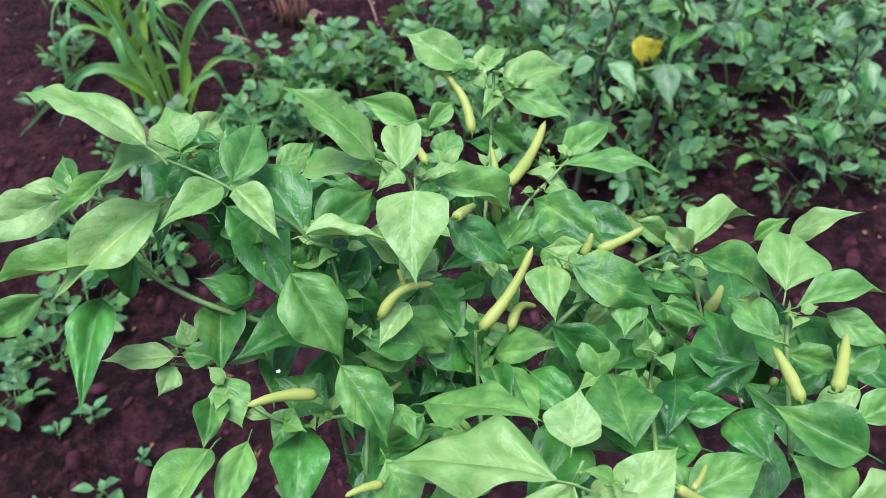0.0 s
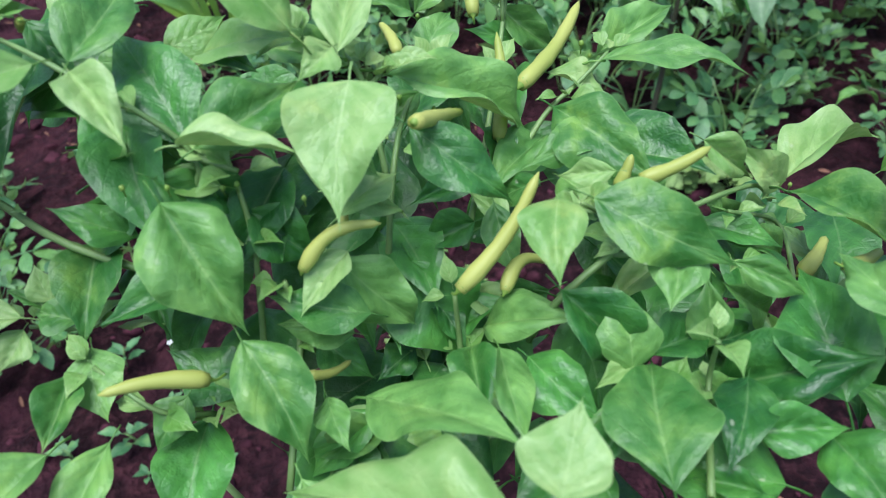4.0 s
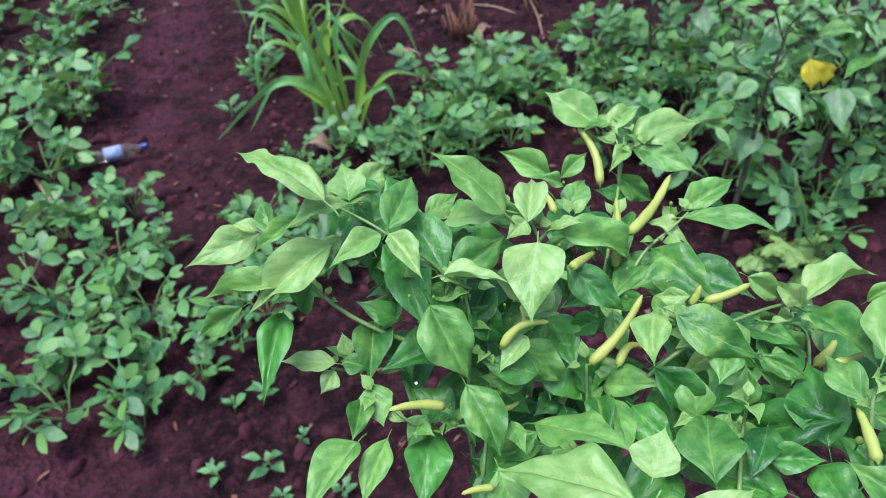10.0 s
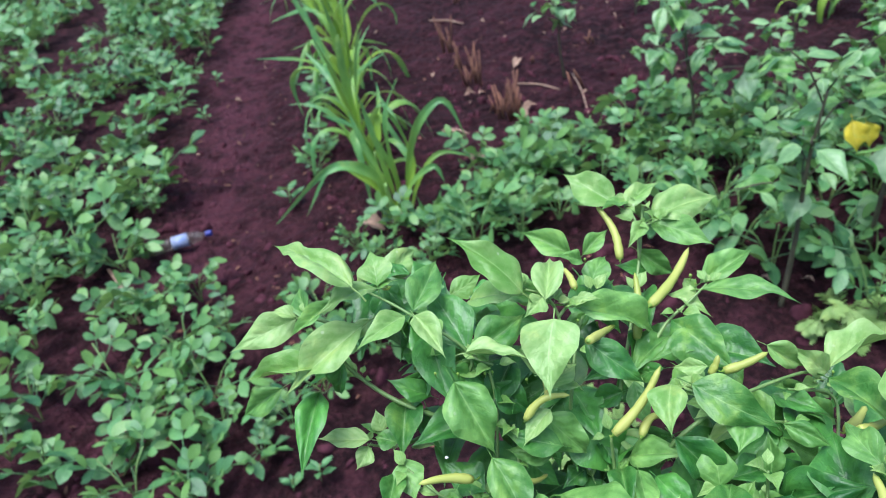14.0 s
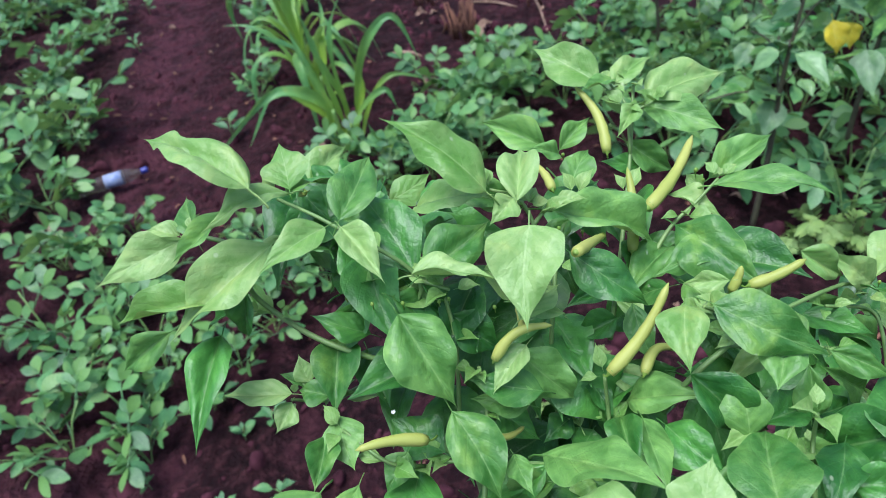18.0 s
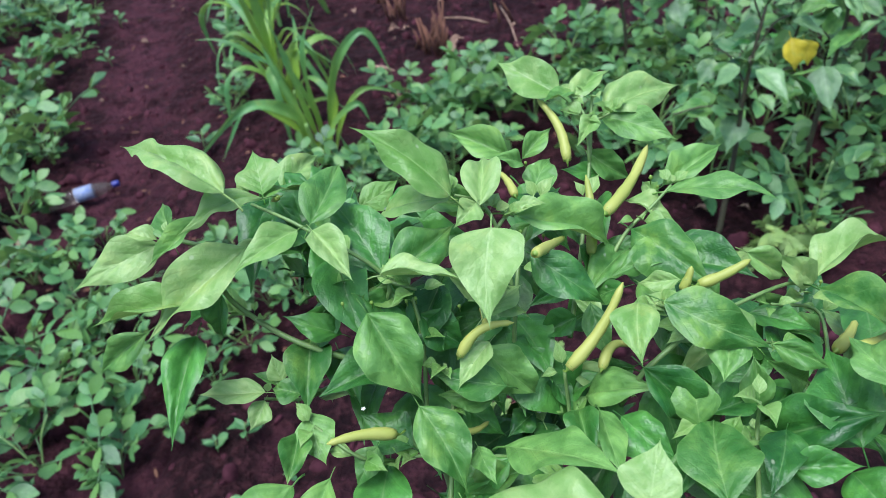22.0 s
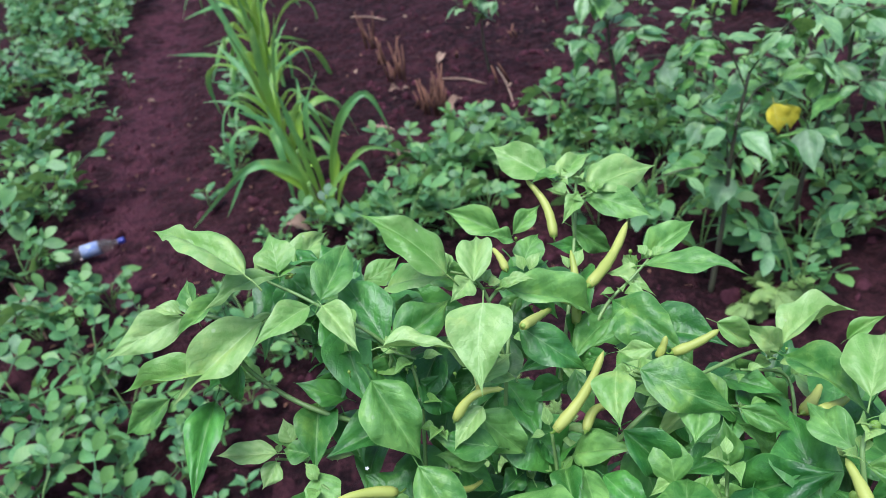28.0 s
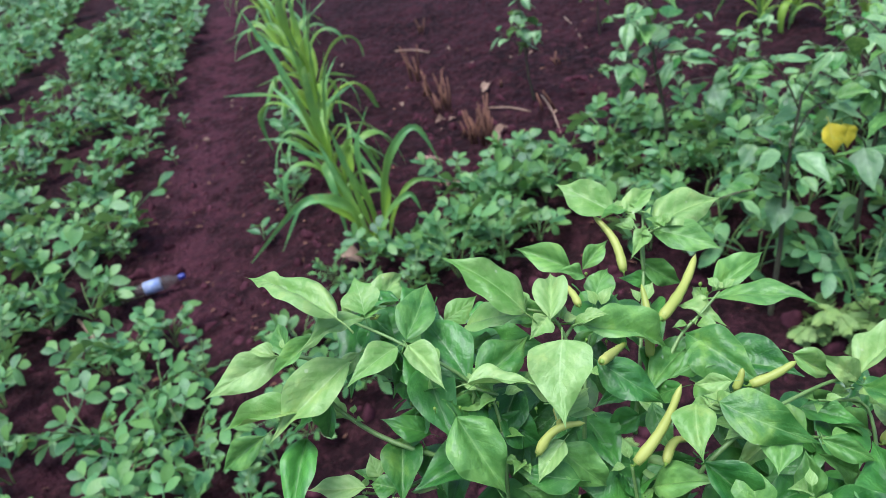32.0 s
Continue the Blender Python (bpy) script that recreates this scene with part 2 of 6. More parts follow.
def soil_mat():
    m, nt, bsdf = node_mat("reddish_soil")
    geo = nt.nodes.new("ShaderNodeNewGeometry")
    patch = add(nt, "ShaderNodeTexNoise", Scale=1.6, Detail=5.0)
    crumb = add(nt, "ShaderNodeTexNoise", Scale=38.0, Detail=6.0, Roughness=0.65)
    grain = add(nt, "ShaderNodeTexVoronoi", Scale=70.0)
    for n in (patch, crumb, grain):
        nt.links.new(geo.outputs[0], n.inputs["Vector"])
    col = mix(nt, ramp(nt, patch.outputs[0], 0.38, 0.62), (0.0075, 0.0023, 0.0030), (0.0474, 0.0142, 0.0194))
    blot = add(nt, "ShaderNodeTexNoise", Scale=9.0, Detail=4.0, Roughness=0.6)
    nt.links.new(geo.outputs[0], blot.inputs["Vector"])
    col = mix(nt, calc(nt, "MULTIPLY", ramp(nt, blot.outputs[0], 0.50, 0.64), 0.6), col, (0.0793, 0.0235, 0.0333))
    sep = nt.nodes.new("ShaderNodeSeparateXYZ")
    nt.links.new(geo.outputs[0], sep.inputs[0])
    across = calc(nt, "ADD", calc(nt, "MULTIPLY", sep.outputs[0], 0.945), calc(nt, "MULTIPLY", sep.outputs[1], 0.326))
    off = calc(nt, "ABSOLUTE", calc(nt, "ADD", calc(nt, "ADD", across, 0.62), calc(nt, "MULTIPLY", calc(nt, "SUBTRACT", patch.outputs[0], 0.5), 0.5)))
    col = mix(nt, calc(nt, "MULTIPLY", ramp(nt, off, 0.30, 0.05), 0.55), col, (0.1307, 0.0409, 0.0613))
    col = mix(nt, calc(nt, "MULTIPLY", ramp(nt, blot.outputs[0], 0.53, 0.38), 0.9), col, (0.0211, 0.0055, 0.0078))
    # paler where the crumb noise is high, darker where it is low
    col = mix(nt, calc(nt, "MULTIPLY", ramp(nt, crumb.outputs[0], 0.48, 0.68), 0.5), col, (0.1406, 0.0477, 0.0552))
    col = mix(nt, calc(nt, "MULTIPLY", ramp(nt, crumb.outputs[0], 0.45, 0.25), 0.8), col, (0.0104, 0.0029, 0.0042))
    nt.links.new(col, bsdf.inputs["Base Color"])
    bsdf.inputs["Roughness"].default_value = 0.85
    bsdf.inputs["Specular IOR Level"].default_value = 0.15
    bp = add(nt, "ShaderNodeBump", Strength=1.0, Distance=0.06)
    h = calc(nt, "ADD", crumb.outputs[0], calc(nt, "MULTIPLY", grain.outputs[0], 0.35))
    nt.links.new(h, bp.inputs["Height"])
    nt.links.new(bp.outputs[0], bsdf.inputs["Normal"])
    return m


SOIL = soil_mat()


# ---- building helpers ----
def mesh_of(name, verts, faces, material, uvs=None, smooth=True):
    me = bpy.data.meshes.new(name)
    me.from_pydata([tuple(v) for v in verts], [], faces)
    if uvs is not None:
        layer = me.uv_layers.new(name="UVMap")
        idx = np.empty(len(me.loops), dtype=np.int32)
        me.loops.foreach_get("vertex_index", idx)
        layer.data.foreach_set("uv", np.array(uvs, dtype=np.float32)[idx].ravel())
    if smooth:
        me.polygons.foreach_set("use_smooth", np.ones(len(me.polygons), dtype=bool))
    for one in material if isinstance(material, (list, tuple)) else (material,):
        me.materials.append(one)
    return me


def under(name, me, parent, m=None, label=""):
    ob = new(name, me)
    ob.parent = parent
    if m is not None:
        ob.matrix_basis = m
    return tagged(ob, label)


def tube(points, radii, sides=7):
    """Vertices and faces of a round stem through points."""
    pts = [Vector(p) for p in points]
    verts, faces = [], []
    for i, p in enumerate(pts):
        d = (pts[min(i + 1, len(pts) - 1)] - pts[max(i - 1, 0)]).normalized()
        a = d.orthogonal().normalized() if i == 0 else (a - d * a.dot(d)).normalized()
        b = d.cross(a)
        for k in range(sides):
            w = 2 * math.pi * k / sides
            verts.append(p + (a * math.cos(w) + b * math.sin(w)) * radii[i])
        if i:
            for k in range(sides):
                o, n = (i - 1) * sides, (k + 1) % sides
                faces.append((o + k, o + n, o + sides + n, o + sides + k))
    faces.append(tuple(range(sides))[::-1])
    faces.append(tuple(range(len(verts) - sides, len(verts))))
    return verts, faces


def smooth_line(points, steps=5):
    """A Catmull-Rom line through points."""
    p = [Vector(q) for q in points]
    p = [p[0] * 2 - p[1], *p, p[-1] * 2 - p[-2]]
    out = []
    for i in range(1, len(p) - 2):
        for k in range(steps):
            t = k / steps
            out.append(0.5 * (2 * p[i] + (p[i + 1] - p[i - 1]) * t + (2 * p[i - 1] - 5 * p[i] + 4 * p[i + 1] - p[i + 2]) * t * t + (3 * p[i] - p[i - 1] - 3 * p[i + 1] + p[i + 2]) * t ** 3))
    return [*out, p[-2]]


def aim(base, tip, width, up):
    """The pose that lays a blade of unit length and width from base to tip, its upper side towards up."""
    base, tip, up = Vector(base), Vector(tip), Vector(up)
    y = tip - base
    length = y.length
    y.normalize()
    z = (up - y * up.dot(y)).normalized()
    x = y.cross(z)
    m = Matrix((x * width, y * length, z * length)).transposed().to_4x4()
    m.translation = base
    return m


# ---- ground ----
ROW = Vector((-0.326, 0.945))
SIDE = Vector((0.945, 0.326))


def lie(x, y):
    """The soil's height: low ridges along the rows, a trodden path, lumps."""
    c = SIDE.x * x + SIDE.y * y
    far = math.hypot(x, y - 2)
    z = 0.022 * noise.noise((x * 1.1, y * 1.1, 3.0)) + 0.018 * noise.noise((x * 4.0, y * 4.0, 7.0)) + 0.013 * noise.noise((x * 12.0, y * 12.0, 1.0))
    z += 0.016 * noise.noise((x * 27.0, y * 27.0, 5.0))
    z -= 0.03 * math.exp(-((c + 0.55) / 0.17) ** 2)
    return z if far < 12 else z * 12 / far


def graded(lo, hi, step, reach):
    mid = list(np.arange(lo, hi, step))
    out, d = [], step
    v = hi
    while v < reach:
        out.append(v)
        d *= 1.22
        v += d
    left, d, v = [], step, lo - step
    while v > -reach:
        left.append(v)
        d *= 1.22
        v -= d
    return left[::-1] + mid + out


gx, gy = graded(-2.6, 1.7, 0.025, 900), graded(0.1, 4.6, 0.025, 900)
gv = [(x, y, lie(x, y)) for y in gy for x in gx]
gf = [(j * len(gx) + i, j * len(gx) + i + 1, (j + 1) * len(gx) + i + 1, (j + 1) * len(gx) + i) for j in range(len(gy) - 1) for i in range(len(gx) - 1)]
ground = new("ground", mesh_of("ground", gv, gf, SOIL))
tagged(ground, "reddish-brown tilled garden soil with clods", "soil", kind="structure")


# ---- leaf blades ----
def blade_mesh(name, material, wide_at=0.36, point=1.0, fold=0.18, droop=0.12, ripple=0.05, twist=0.0, curl=0.0, rows=12, cols=6, stalk=0.0, seed=0, pucker=0.0, notch=0.0):
    """A pointed oval leaf of unit length and width: a channelled midrib, halves that arch over, a wavy edge and a drawn-out tip."""
    verts, faces, uvs = [], [], []
    rng = random.Random(seed)
    ph = [rng.uniform(0, 6.28) for _ in range(8)]
    bow = rng.uniform(-0.09, 0.09)
    lop = rng.uniform(-0.10, 0.10)
    arch = rng.uniform(0.5, 1.0)
    b = 1.30 + 0.36 * point
    a = b * wide_at / (1 - wide_at)
    peak = wide_at ** a * (1 - wide_at) ** b
    for i in range(rows + 1):
        v = i / rows
        half = max(0.56 * v ** a * (1 - v) ** b / peak, 0.004)
        for j in range(cols + 1):
            u = 2 * j / cols - 1
            k = 0 if u < 0 else 3
            e = abs(u)
            wob = 1 + (0.055 * math.sin(v * 9 + ph[k]) + 0.026 * math.sin(v * 21 + ph[k + 1])) * e + lop * u
            if notch and u > 0:
                wob *= 1 - notch * math.exp(-((v - 0.60) / 0.07) ** 2) - 0.25 * notch * max(0.0, v - 0.6)
            x = u * half * wob + bow * math.sin(math.pi * v)
            z = fold * half * (2.0 * e - 1.7 * arch * e * e) + droop * v * (1 - v) * 1.6 - curl * max(0.0, v - 0.6) ** 2
            z += ripple * e ** 1.6 * (math.sin(v * 7 + ph[k + 1]) + 0.6 * math.sin(v * 15 + ph[k + 2])) * (0.35 + v) * min(1, half * 3)
            z += twist * u * half * (v - 0.3) - pucker * math.sin((v - 0.375 * e) * 31.4 + 1.3 * math.sin(v * 8 + ph[k + 2])) * (0.55 + 0.45 * math.sin(v * 13 + e * 5 + ph[k])) * e * (1 - e) * 4 * min(1, half * 2.5)
            verts.append((x, v, z))
            uvs.append((0.5 + 0.5 * u, v))
    for i in range(rows):
        for j in range(cols):
            o = i * (cols + 1) + j
            faces.append((o, o + 1, o + cols + 2, o + cols + 1))
    if stalk:
        line = [(0, 0.03, -0.006), (0, -stalk * 0.5, -0.02), (0, -stalk, -0.06)]
        tv, tf = tube(line, [0.010, 0.009, 0.012], 5)
        n = len(verts)
        verts += [(x * 1.5, y, z) for x, y, z in tv]
        uvs += [(0.42, 0.5)] * len(tv)
        faces += [tuple(k + n for k in f) for f in tf]
    return mesh_of(name, verts, faces, material, uvs)


rnd = random.Random(11)


def pepper_blade(material, seed, young, notch=0.0, wide=0.0):
    """One pepper leaf with a shape of its own."""
    r = random.Random(seed)
    broad = r.uniform(0.30, 0.40) if young else r.uniform(0.33, 0.44)
    return blade_mesh("leaf", material, wide or broad, r.uniform(0.8, 2.0), r.uniform(0.10, 0.45), r.uniform(0.0, 0.20), r.uniform(0.030, 0.085), r.uniform(-0.3, 0.3), r.uniform(0.0, 0.5), 30, 10, 0.16, seed, r.uniform(0.006, 0.014), notch)


# blades for the bush interior, with shade put into their dark colour
SHADED_BLADES = [blade_mesh("leaf", OLDER_SHADED, rnd.uniform(0.3, 0.42), 1.2, rnd.uniform(0.1, 0.4), rnd.uniform(0.0, 0.2), rnd.uniform(0.02, 0.06), rnd.uniform(-0.4, 0.4), rnd.uniform(0, 0.6), 12, 6, 0.16, 40 + k) for k in range(8)]

# ---- the pepper bush in front ----
bush = new("pepper_bush")
tagged(bush, "bushy green chilli plant with pale yellow fruits in bare soil", "pepper plant")
leaf_count = 0


def leaf(base, tip, width, up, young=False, older=False, inner=False, notch=0.0, wide=0.0):
    global leaf_count
    leaf_count += 1
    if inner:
        me = SHADED_BLADES[(leaf_count * 5) % len(SHADED_BLADES)]
    else:
        me = pepper_blade(YOUNG if young else OLDER_SHADED if older else PEPPER, leaf_count, young, notch, wide)
    return under("leaf", me, bush, aim(base, tip, width, up), "pale young leaf" if young else "")


def fruit(base, tip, radius, bend):
    """An upright chilli: a tapering, slightly bent and dented body, a green cap and a stalk."""
    base, tip = Vector(base), Vector(tip)
    axis = tip - base
    length = axis.length
    side = axis.cross(Vector((0.3, -0.8, 0.6))).normalized()
    rng = random.Random(round(length * 1e5))
    line, radii = [], []
    radius *= 0.88
    for i in range(13):
        v = i / 12
        line.append(base + axis * v + side * (math.sin(math.pi * v) * bend * length))
        r = radius * 1.12 * min(1, 0.72 + v * 3) * (1 - 0.55 * v ** 1.8) * (1 - max(0, (v - 0.9) / 0.1) ** 2 * 0.75)
        radii.append(r * (1 + 0.09 * rng.uniform(-1, 1)))
    radii[-1] = radius * 0.08
    body = under("fruit", mesh_of("fruit", *tube(line, radii, 12), FRUIT), bush)
    d = (line[1] - line[0]).normalized()
    stalk = smooth_line([base + d * radius * 0.9, base - d * radius * 0.3, base - d * radius * 0.8 + Vector((0, 0.001, -0.001)), base - d * radius * 1.3 + Vector((0, 0.005, -0.003))], 3)
    rr = [radius * (0.80, 0.92, 0.62, 0.34, 0.20, 0.18, 0.17, 0.17, 0.18, 0.20)[min(k, 9)] for k in range(len(stalk))]
    under("calyx", mesh_of("calyx", *tube(stalk, rr, 8), CALYX), body, label="green calyx and stalk")


TINY_BLADES = [blade_mesh("leaf", YOUNG, 0.34, 1.3, 0.4, 0.15, 0.03, 0.2, 0.4, 8, 4, 0.2, 170 + k) for k in range(3)]


def branch(radius, *points, sprig=True):
    line = smooth_line(points, 6)
    radii = [radius * 0.62 * (1.15 - 0.4 * k / (len(line) - 1)) for k in range(len(line))]
    under("branch", mesh_of("branch", *tube(line, radii, 7), STEM), bush)
    if sprig:
        rng = random.Random(round(line[-1].x * 1e5))
        for spot in (line[-1], line[len(line) // 2]):
            for k in range(3):
                a = rng.uniform(0, 6.283)
                d = Vector((math.cos(a), math.sin(a), rng.uniform(-0.1, 0.9))).normalized()
                size = rng.uniform(0.010, 0.022)
                under("leaf", TINY_BLADES[rng.randrange(3)], bush, aim(spot + d * 0.004, spot + d * size, size * rng.uniform(0.35, 0.5), (0, -0.3, 1)), "tiny new leaf")


# stem and main limbs
root = Vector((0.045, 0.34, lie(0.045, 0.34) - 0.02))
crotch = root + Vector((0.0, 0.0, 0.38))
under("stem", mesh_of("stem", *tube(smooth_line([root, root + Vector((0.008, 0.005, 0.2)), crotch]), [0.011, 0.010, 0.0095, 0.009, 0.009, 0.0085, 0.0085, 0.008, 0.008, 0.008, 0.008]), WOODY), bush)
for end in ((-0.02, 0.34, 0.70), (0.06, 0.27, 0.68), (0.02, 0.38, 0.76), (0.13, 0.30, 0.68), (0.10, 0.24, 0.62), (0.19, 0.24, 0.62)):
    e = Vector(end)
    branch(0.0042, crotch - Vector((0, 0, 0.02)), crotch.lerp(e, 0.4) + Vector((0, 0, 0.03)), e, sprig=False)

branch(0.0024, (0.0148, 0.3430, 0.8456), (-0.0303, 0.3448, 0.8679), (-0.0590, 0.3584, 0.8757), (-0.0697, 0.3594, 0.8947), (-0.0589, 0.3510, 0.9269), (-0.0759, 0.3535, 0.9351), (-0.0838, 0.3503, 0.9384))
branch(0.0018, (-0.0738, 0.3567, 0.8782), (-0.0671, 0.3609, 0.8763), (-0.0590, 0.3584, 0.8757))
branch(0.0018, (0.0055, 0.3413, 0.8754), (0.0255, 0.3491, 0.9056), (-0.0106, 0.3541, 0.9377), (-0.0409, 0.3687, 0.9447))
branch(0.0018, (0.0255, 0.3491, 0.9056), (0.0400, 0.3452, 0.9025))
branch(0.0022, (0.1395, 0.3371, 0.8196), (0.1502, 0.3329, 0.8498), (0.1687, 0.3441, 0.8608), (0.1844, 0.3580, 0.8612), (0.2365, 0.4008, 0.8438), (0.2528, 0.4112, 0.8261))
branch(0.0018, (0.1687, 0.3441, 0.8608), (0.1972, 0.3486, 0.8528), (0.2218, 0.3624, 0.8373))
branch(0.0016, (0.1687, 0.3441, 0.8608), (0.1673, 0.3588, 0.8655), (0.1583, 0.3576, 0.8742))
branch(0.0022, (0.1145, 0.3701, 0.8387), (0.1250, 0.4358, 0.8539), (0.1329, 0.4847, 0.8793), (0.1372, 0.5188, 0.9077))
branch(0.0016, (0.1329, 0.4847, 0.8793), (0.1316, 0.4999, 0.9043), (0.1232, 0.5169, 0.9105))
branch(0.0016, (0.1353, 0.5042, 0.8971), (0.1478, 0.5059, 0.9026))
branch(0.0018, (0.0854, 0.3733, 0.8727), (0.0785, 0.3920, 0.9020), (0.0708, 0.3954, 0.9175), (0.0582, 0.3948, 0.9238))
branch(0.0018, (0.0785, 0.3920, 0.9020), (0.0865, 0.4017, 0.9076))
branch(0.0019, (0.1408, 0.4192, 0.8533), (0.1520, 0.4330, 0.8632), (0.1665, 0.4443, 0.8706), (0.1796, 0.4548, 0.8789))
branch(0.0020, (0.0819, 0.3549, 0.8288), (0.0869, 0.3742, 0.8718), (0.0908, 0.4023, 0.8844), (0.0991, 0.4424, 0.8816))
branch(0.0018, (0.0163, 0.3087, 0.8111), (0.0036, 0.2973, 0.8310), (-0.0204, 0.3085, 0.8427))
branch(0.0018, (0.0384, 0.3107, 0.8131), (0.0289, 0.3107, 0.8123), (0.0163, 0.3087, 0.8111))
branch(0.0019, (0.0344, 0.3259, 0.8175), (0.0377, 0.3446, 0.8702), (0.0317, 0.3590, 0.8980))
branch(0.0018, (-0.0031, 0.3473, 0.8413), (-0.0383, 0.3397, 0.8279), (-0.0550, 0.3298, 0.8401))
branch(0.0021, (0.0476, 0.2837, 0.7974), (0.0504, 0.3294, 0.8323), (0.0496, 0.3327, 0.8609))
branch(0.0021, (0.1128, 0.3103, 0.7864), (0.1119, 0.3365, 0.8113), (0.1104, 0.3440, 0.8406))
branch(0.0019, (0.1917, 0.2629, 0.8351), (0.2001, 0.3042, 0.8343), (0.1994, 0.3068, 0.8571))
branch(0.0021, (0.1604, 0.2035, 0.8061), (0.1520, 0.2172, 0.8453), (0.1453, 0.2302, 0.8604))
branch(0.0016, (0.1520, 0.2172, 0.8453), (0.1560, 0.2171, 0.8846))
branch(0.0021, (0.2580, 0.2579, 0.8314), (0.2536, 0.2888, 0.8794), (0.2615, 0.3047, 0.8851))
branch(0.0019, (0.2460, 0.3373, 0.8187), (0.2629, 0.4116, 0.8078), (0.2257, 0.3886, 0.8403))
branch(0.0019, (0.0616, 0.2220, 0.7578), (0.0607, 0.2388, 0.7999), (0.0730, 0.2678, 0.8031))

leaf((-0.0361, 0.3386, 0.9721), (-0.0991, 0.3741, 0.9844), 0.0254, (0.23, 0.06, 0.97), young=True, notch=0.55)
leaf((-0.0328, 0.3676, 0.9504), (-0.0420, 0.3921, 0.9630), 0.0213, (0.20, -0.39, 0.90), young=True)
leaf((-0.0438, 0.4153, 0.9220), (-0.0302, 0.4504, 0.9219), 0.0197, (0.63, -0.24, 0.73), young=True)
leaf((-0.0084, 0.3566, 0.9389), (-0.0007, 0.4027, 0.9465), 0.0216, (0.37, -0.21, 0.90))
leaf((-0.0304, 0.3617, 0.9526), (-0.0629, 0.3323, 0.9548), 0.0146, (0.16, -0.11, 0.98), young=True)
leaf((-0.0775, 0.3475, 0.9378), (-0.0930, 0.3760, 0.9458), 0.0127, (-0.24, -0.38, 0.89))
leaf((-0.0623, 0.3580, 0.9457), (-0.0866, 0.3327, 0.9363), 0.0109, (0.03, -0.38, 0.93))
leaf((-0.0935, 0.3596, 0.9297), (-0.1358, 0.3343, 0.9218), 0.0213, (0.31, -0.71, 0.63), young=True)
leaf((-0.0084, 0.3397, 0.9484), (-0.0311, 0.3093, 0.9486), 0.0146, (0.38, -0.28, 0.88), young=True)
leaf((-0.0443, 0.3539, 0.9289), (-0.0896, 0.3099, 0.9092), 0.0255, (0.06, -0.50, 0.86), young=True)
leaf((-0.0690, 0.3292, 0.9129), (-0.1204, 0.3171, 0.9131), 0.0157, (0.06, -0.25, 0.97), young=True)
leaf((-0.1024, 0.3292, 0.8952), (-0.1373, 0.3222, 0.8726), 0.0167, (-0.12, -0.88, 0.46))
leaf((-0.0777, 0.3316, 0.8894), (-0.0750, 0.2728, 0.8725), 0.0190, (0.26, -0.25, 0.93), older=True)
leaf((-0.0561, 0.3350, 0.9161), (-0.0663, 0.3354, 0.8819), 0.0143, (-0.21, -0.98, 0.05), older=True)
leaf((-0.0639, 0.3385, 0.9004), (-0.0914, 0.3394, 0.8861), 0.0119, (-0.44, -0.34, 0.83), older=True)
leaf((-0.0477, 0.3220, 0.8549), (-0.0846, 0.3189, 0.8579), 0.0144, (0.10, -0.22, 0.97), young=True)
leaf((-0.0498, 0.3215, 0.8486), (-0.0569, 0.3069, 0.8409), 0.0125, (0.26, -0.55, 0.80), young=True)
leaf((-0.0411, 0.3311, 0.8533), (-0.0461, 0.3396, 0.8654), 0.0114, (0.40, -0.66, 0.63), young=True)
leaf((-0.0410, 0.3290, 0.8494), (-0.0569, 0.3326, 0.8586), 0.0072, (0.51, 0.08, 0.85))
leaf((-0.0290, 0.3245, 0.8493), (-0.0469, 0.3270, 0.8519), 0.0137, (0.07, -0.45, 0.89))
leaf((-0.0285, 0.3548, 0.8609), (-0.0248, 0.3135, 0.8467), 0.0242, (0.18, -0.31, 0.93))
leaf((-0.0243, 0.3174, 0.8429), (-0.0127, 0.2918, 0.8329), 0.0200, (0.17, -0.29, 0.94))
leaf((-0.0291, 0.3073, 0.8410), (-0.0285, 0.2758, 0.8381), 0.0155, (0.24, -0.08, 0.97))
leaf((-0.0077, 0.3506, 0.8675), (-0.0362, 0.3481, 0.8855), 0.0147, (0.48, -0.54, 0.69), older=True)
leaf((-0.0070, 0.3529, 0.9377), (0.0166, 0.3262, 0.9255), 0.0153, (0.11, -0.34, 0.94), young=True)
leaf((0.0243, 0.3502, 0.9078), (-0.0095, 0.3922, 0.9319), 0.0271, (0.14, -0.41, 0.90), older=True)
leaf((0.0274, 0.3458, 0.9117), (0.0589, 0.3792, 0.9172), 0.0233, (0.36, -0.47, 0.80))
leaf((0.0258, 0.3376, 0.9196), (0.0659, 0.3391, 0.9147), 0.0155, (0.11, 0.27, 0.96), young=True)
leaf((-0.0179, 0.3698, 0.9146), (0.0075, 0.3508, 0.8792), 0.0246, (0.44, -0.62, 0.65), older=True)
leaf((0.0058, 0.3940, 0.9211), (0.0258, 0.4115, 0.9255), 0.0148, (0.36, -0.60, 0.72), young=True)
leaf((0.0194, 0.3895, 0.9177), (0.0626, 0.3744, 0.9359), 0.0184, (-0.41, -0.09, 0.91), young=True)
leaf((0.0595, 0.3750, 0.9373), (0.0146, 0.3835, 0.9759), 0.0233, (0.55, -0.40, 0.73), young=True)
leaf((0.0723, 0.3829, 0.9245), (0.0724, 0.4253, 0.9305), 0.0195, (0.06, -0.14, 0.99), young=True)
leaf((0.0708, 0.3832, 0.9264), (0.0598, 0.3682, 0.9223), 0.0132, (0.30, -0.45, 0.84), young=True)
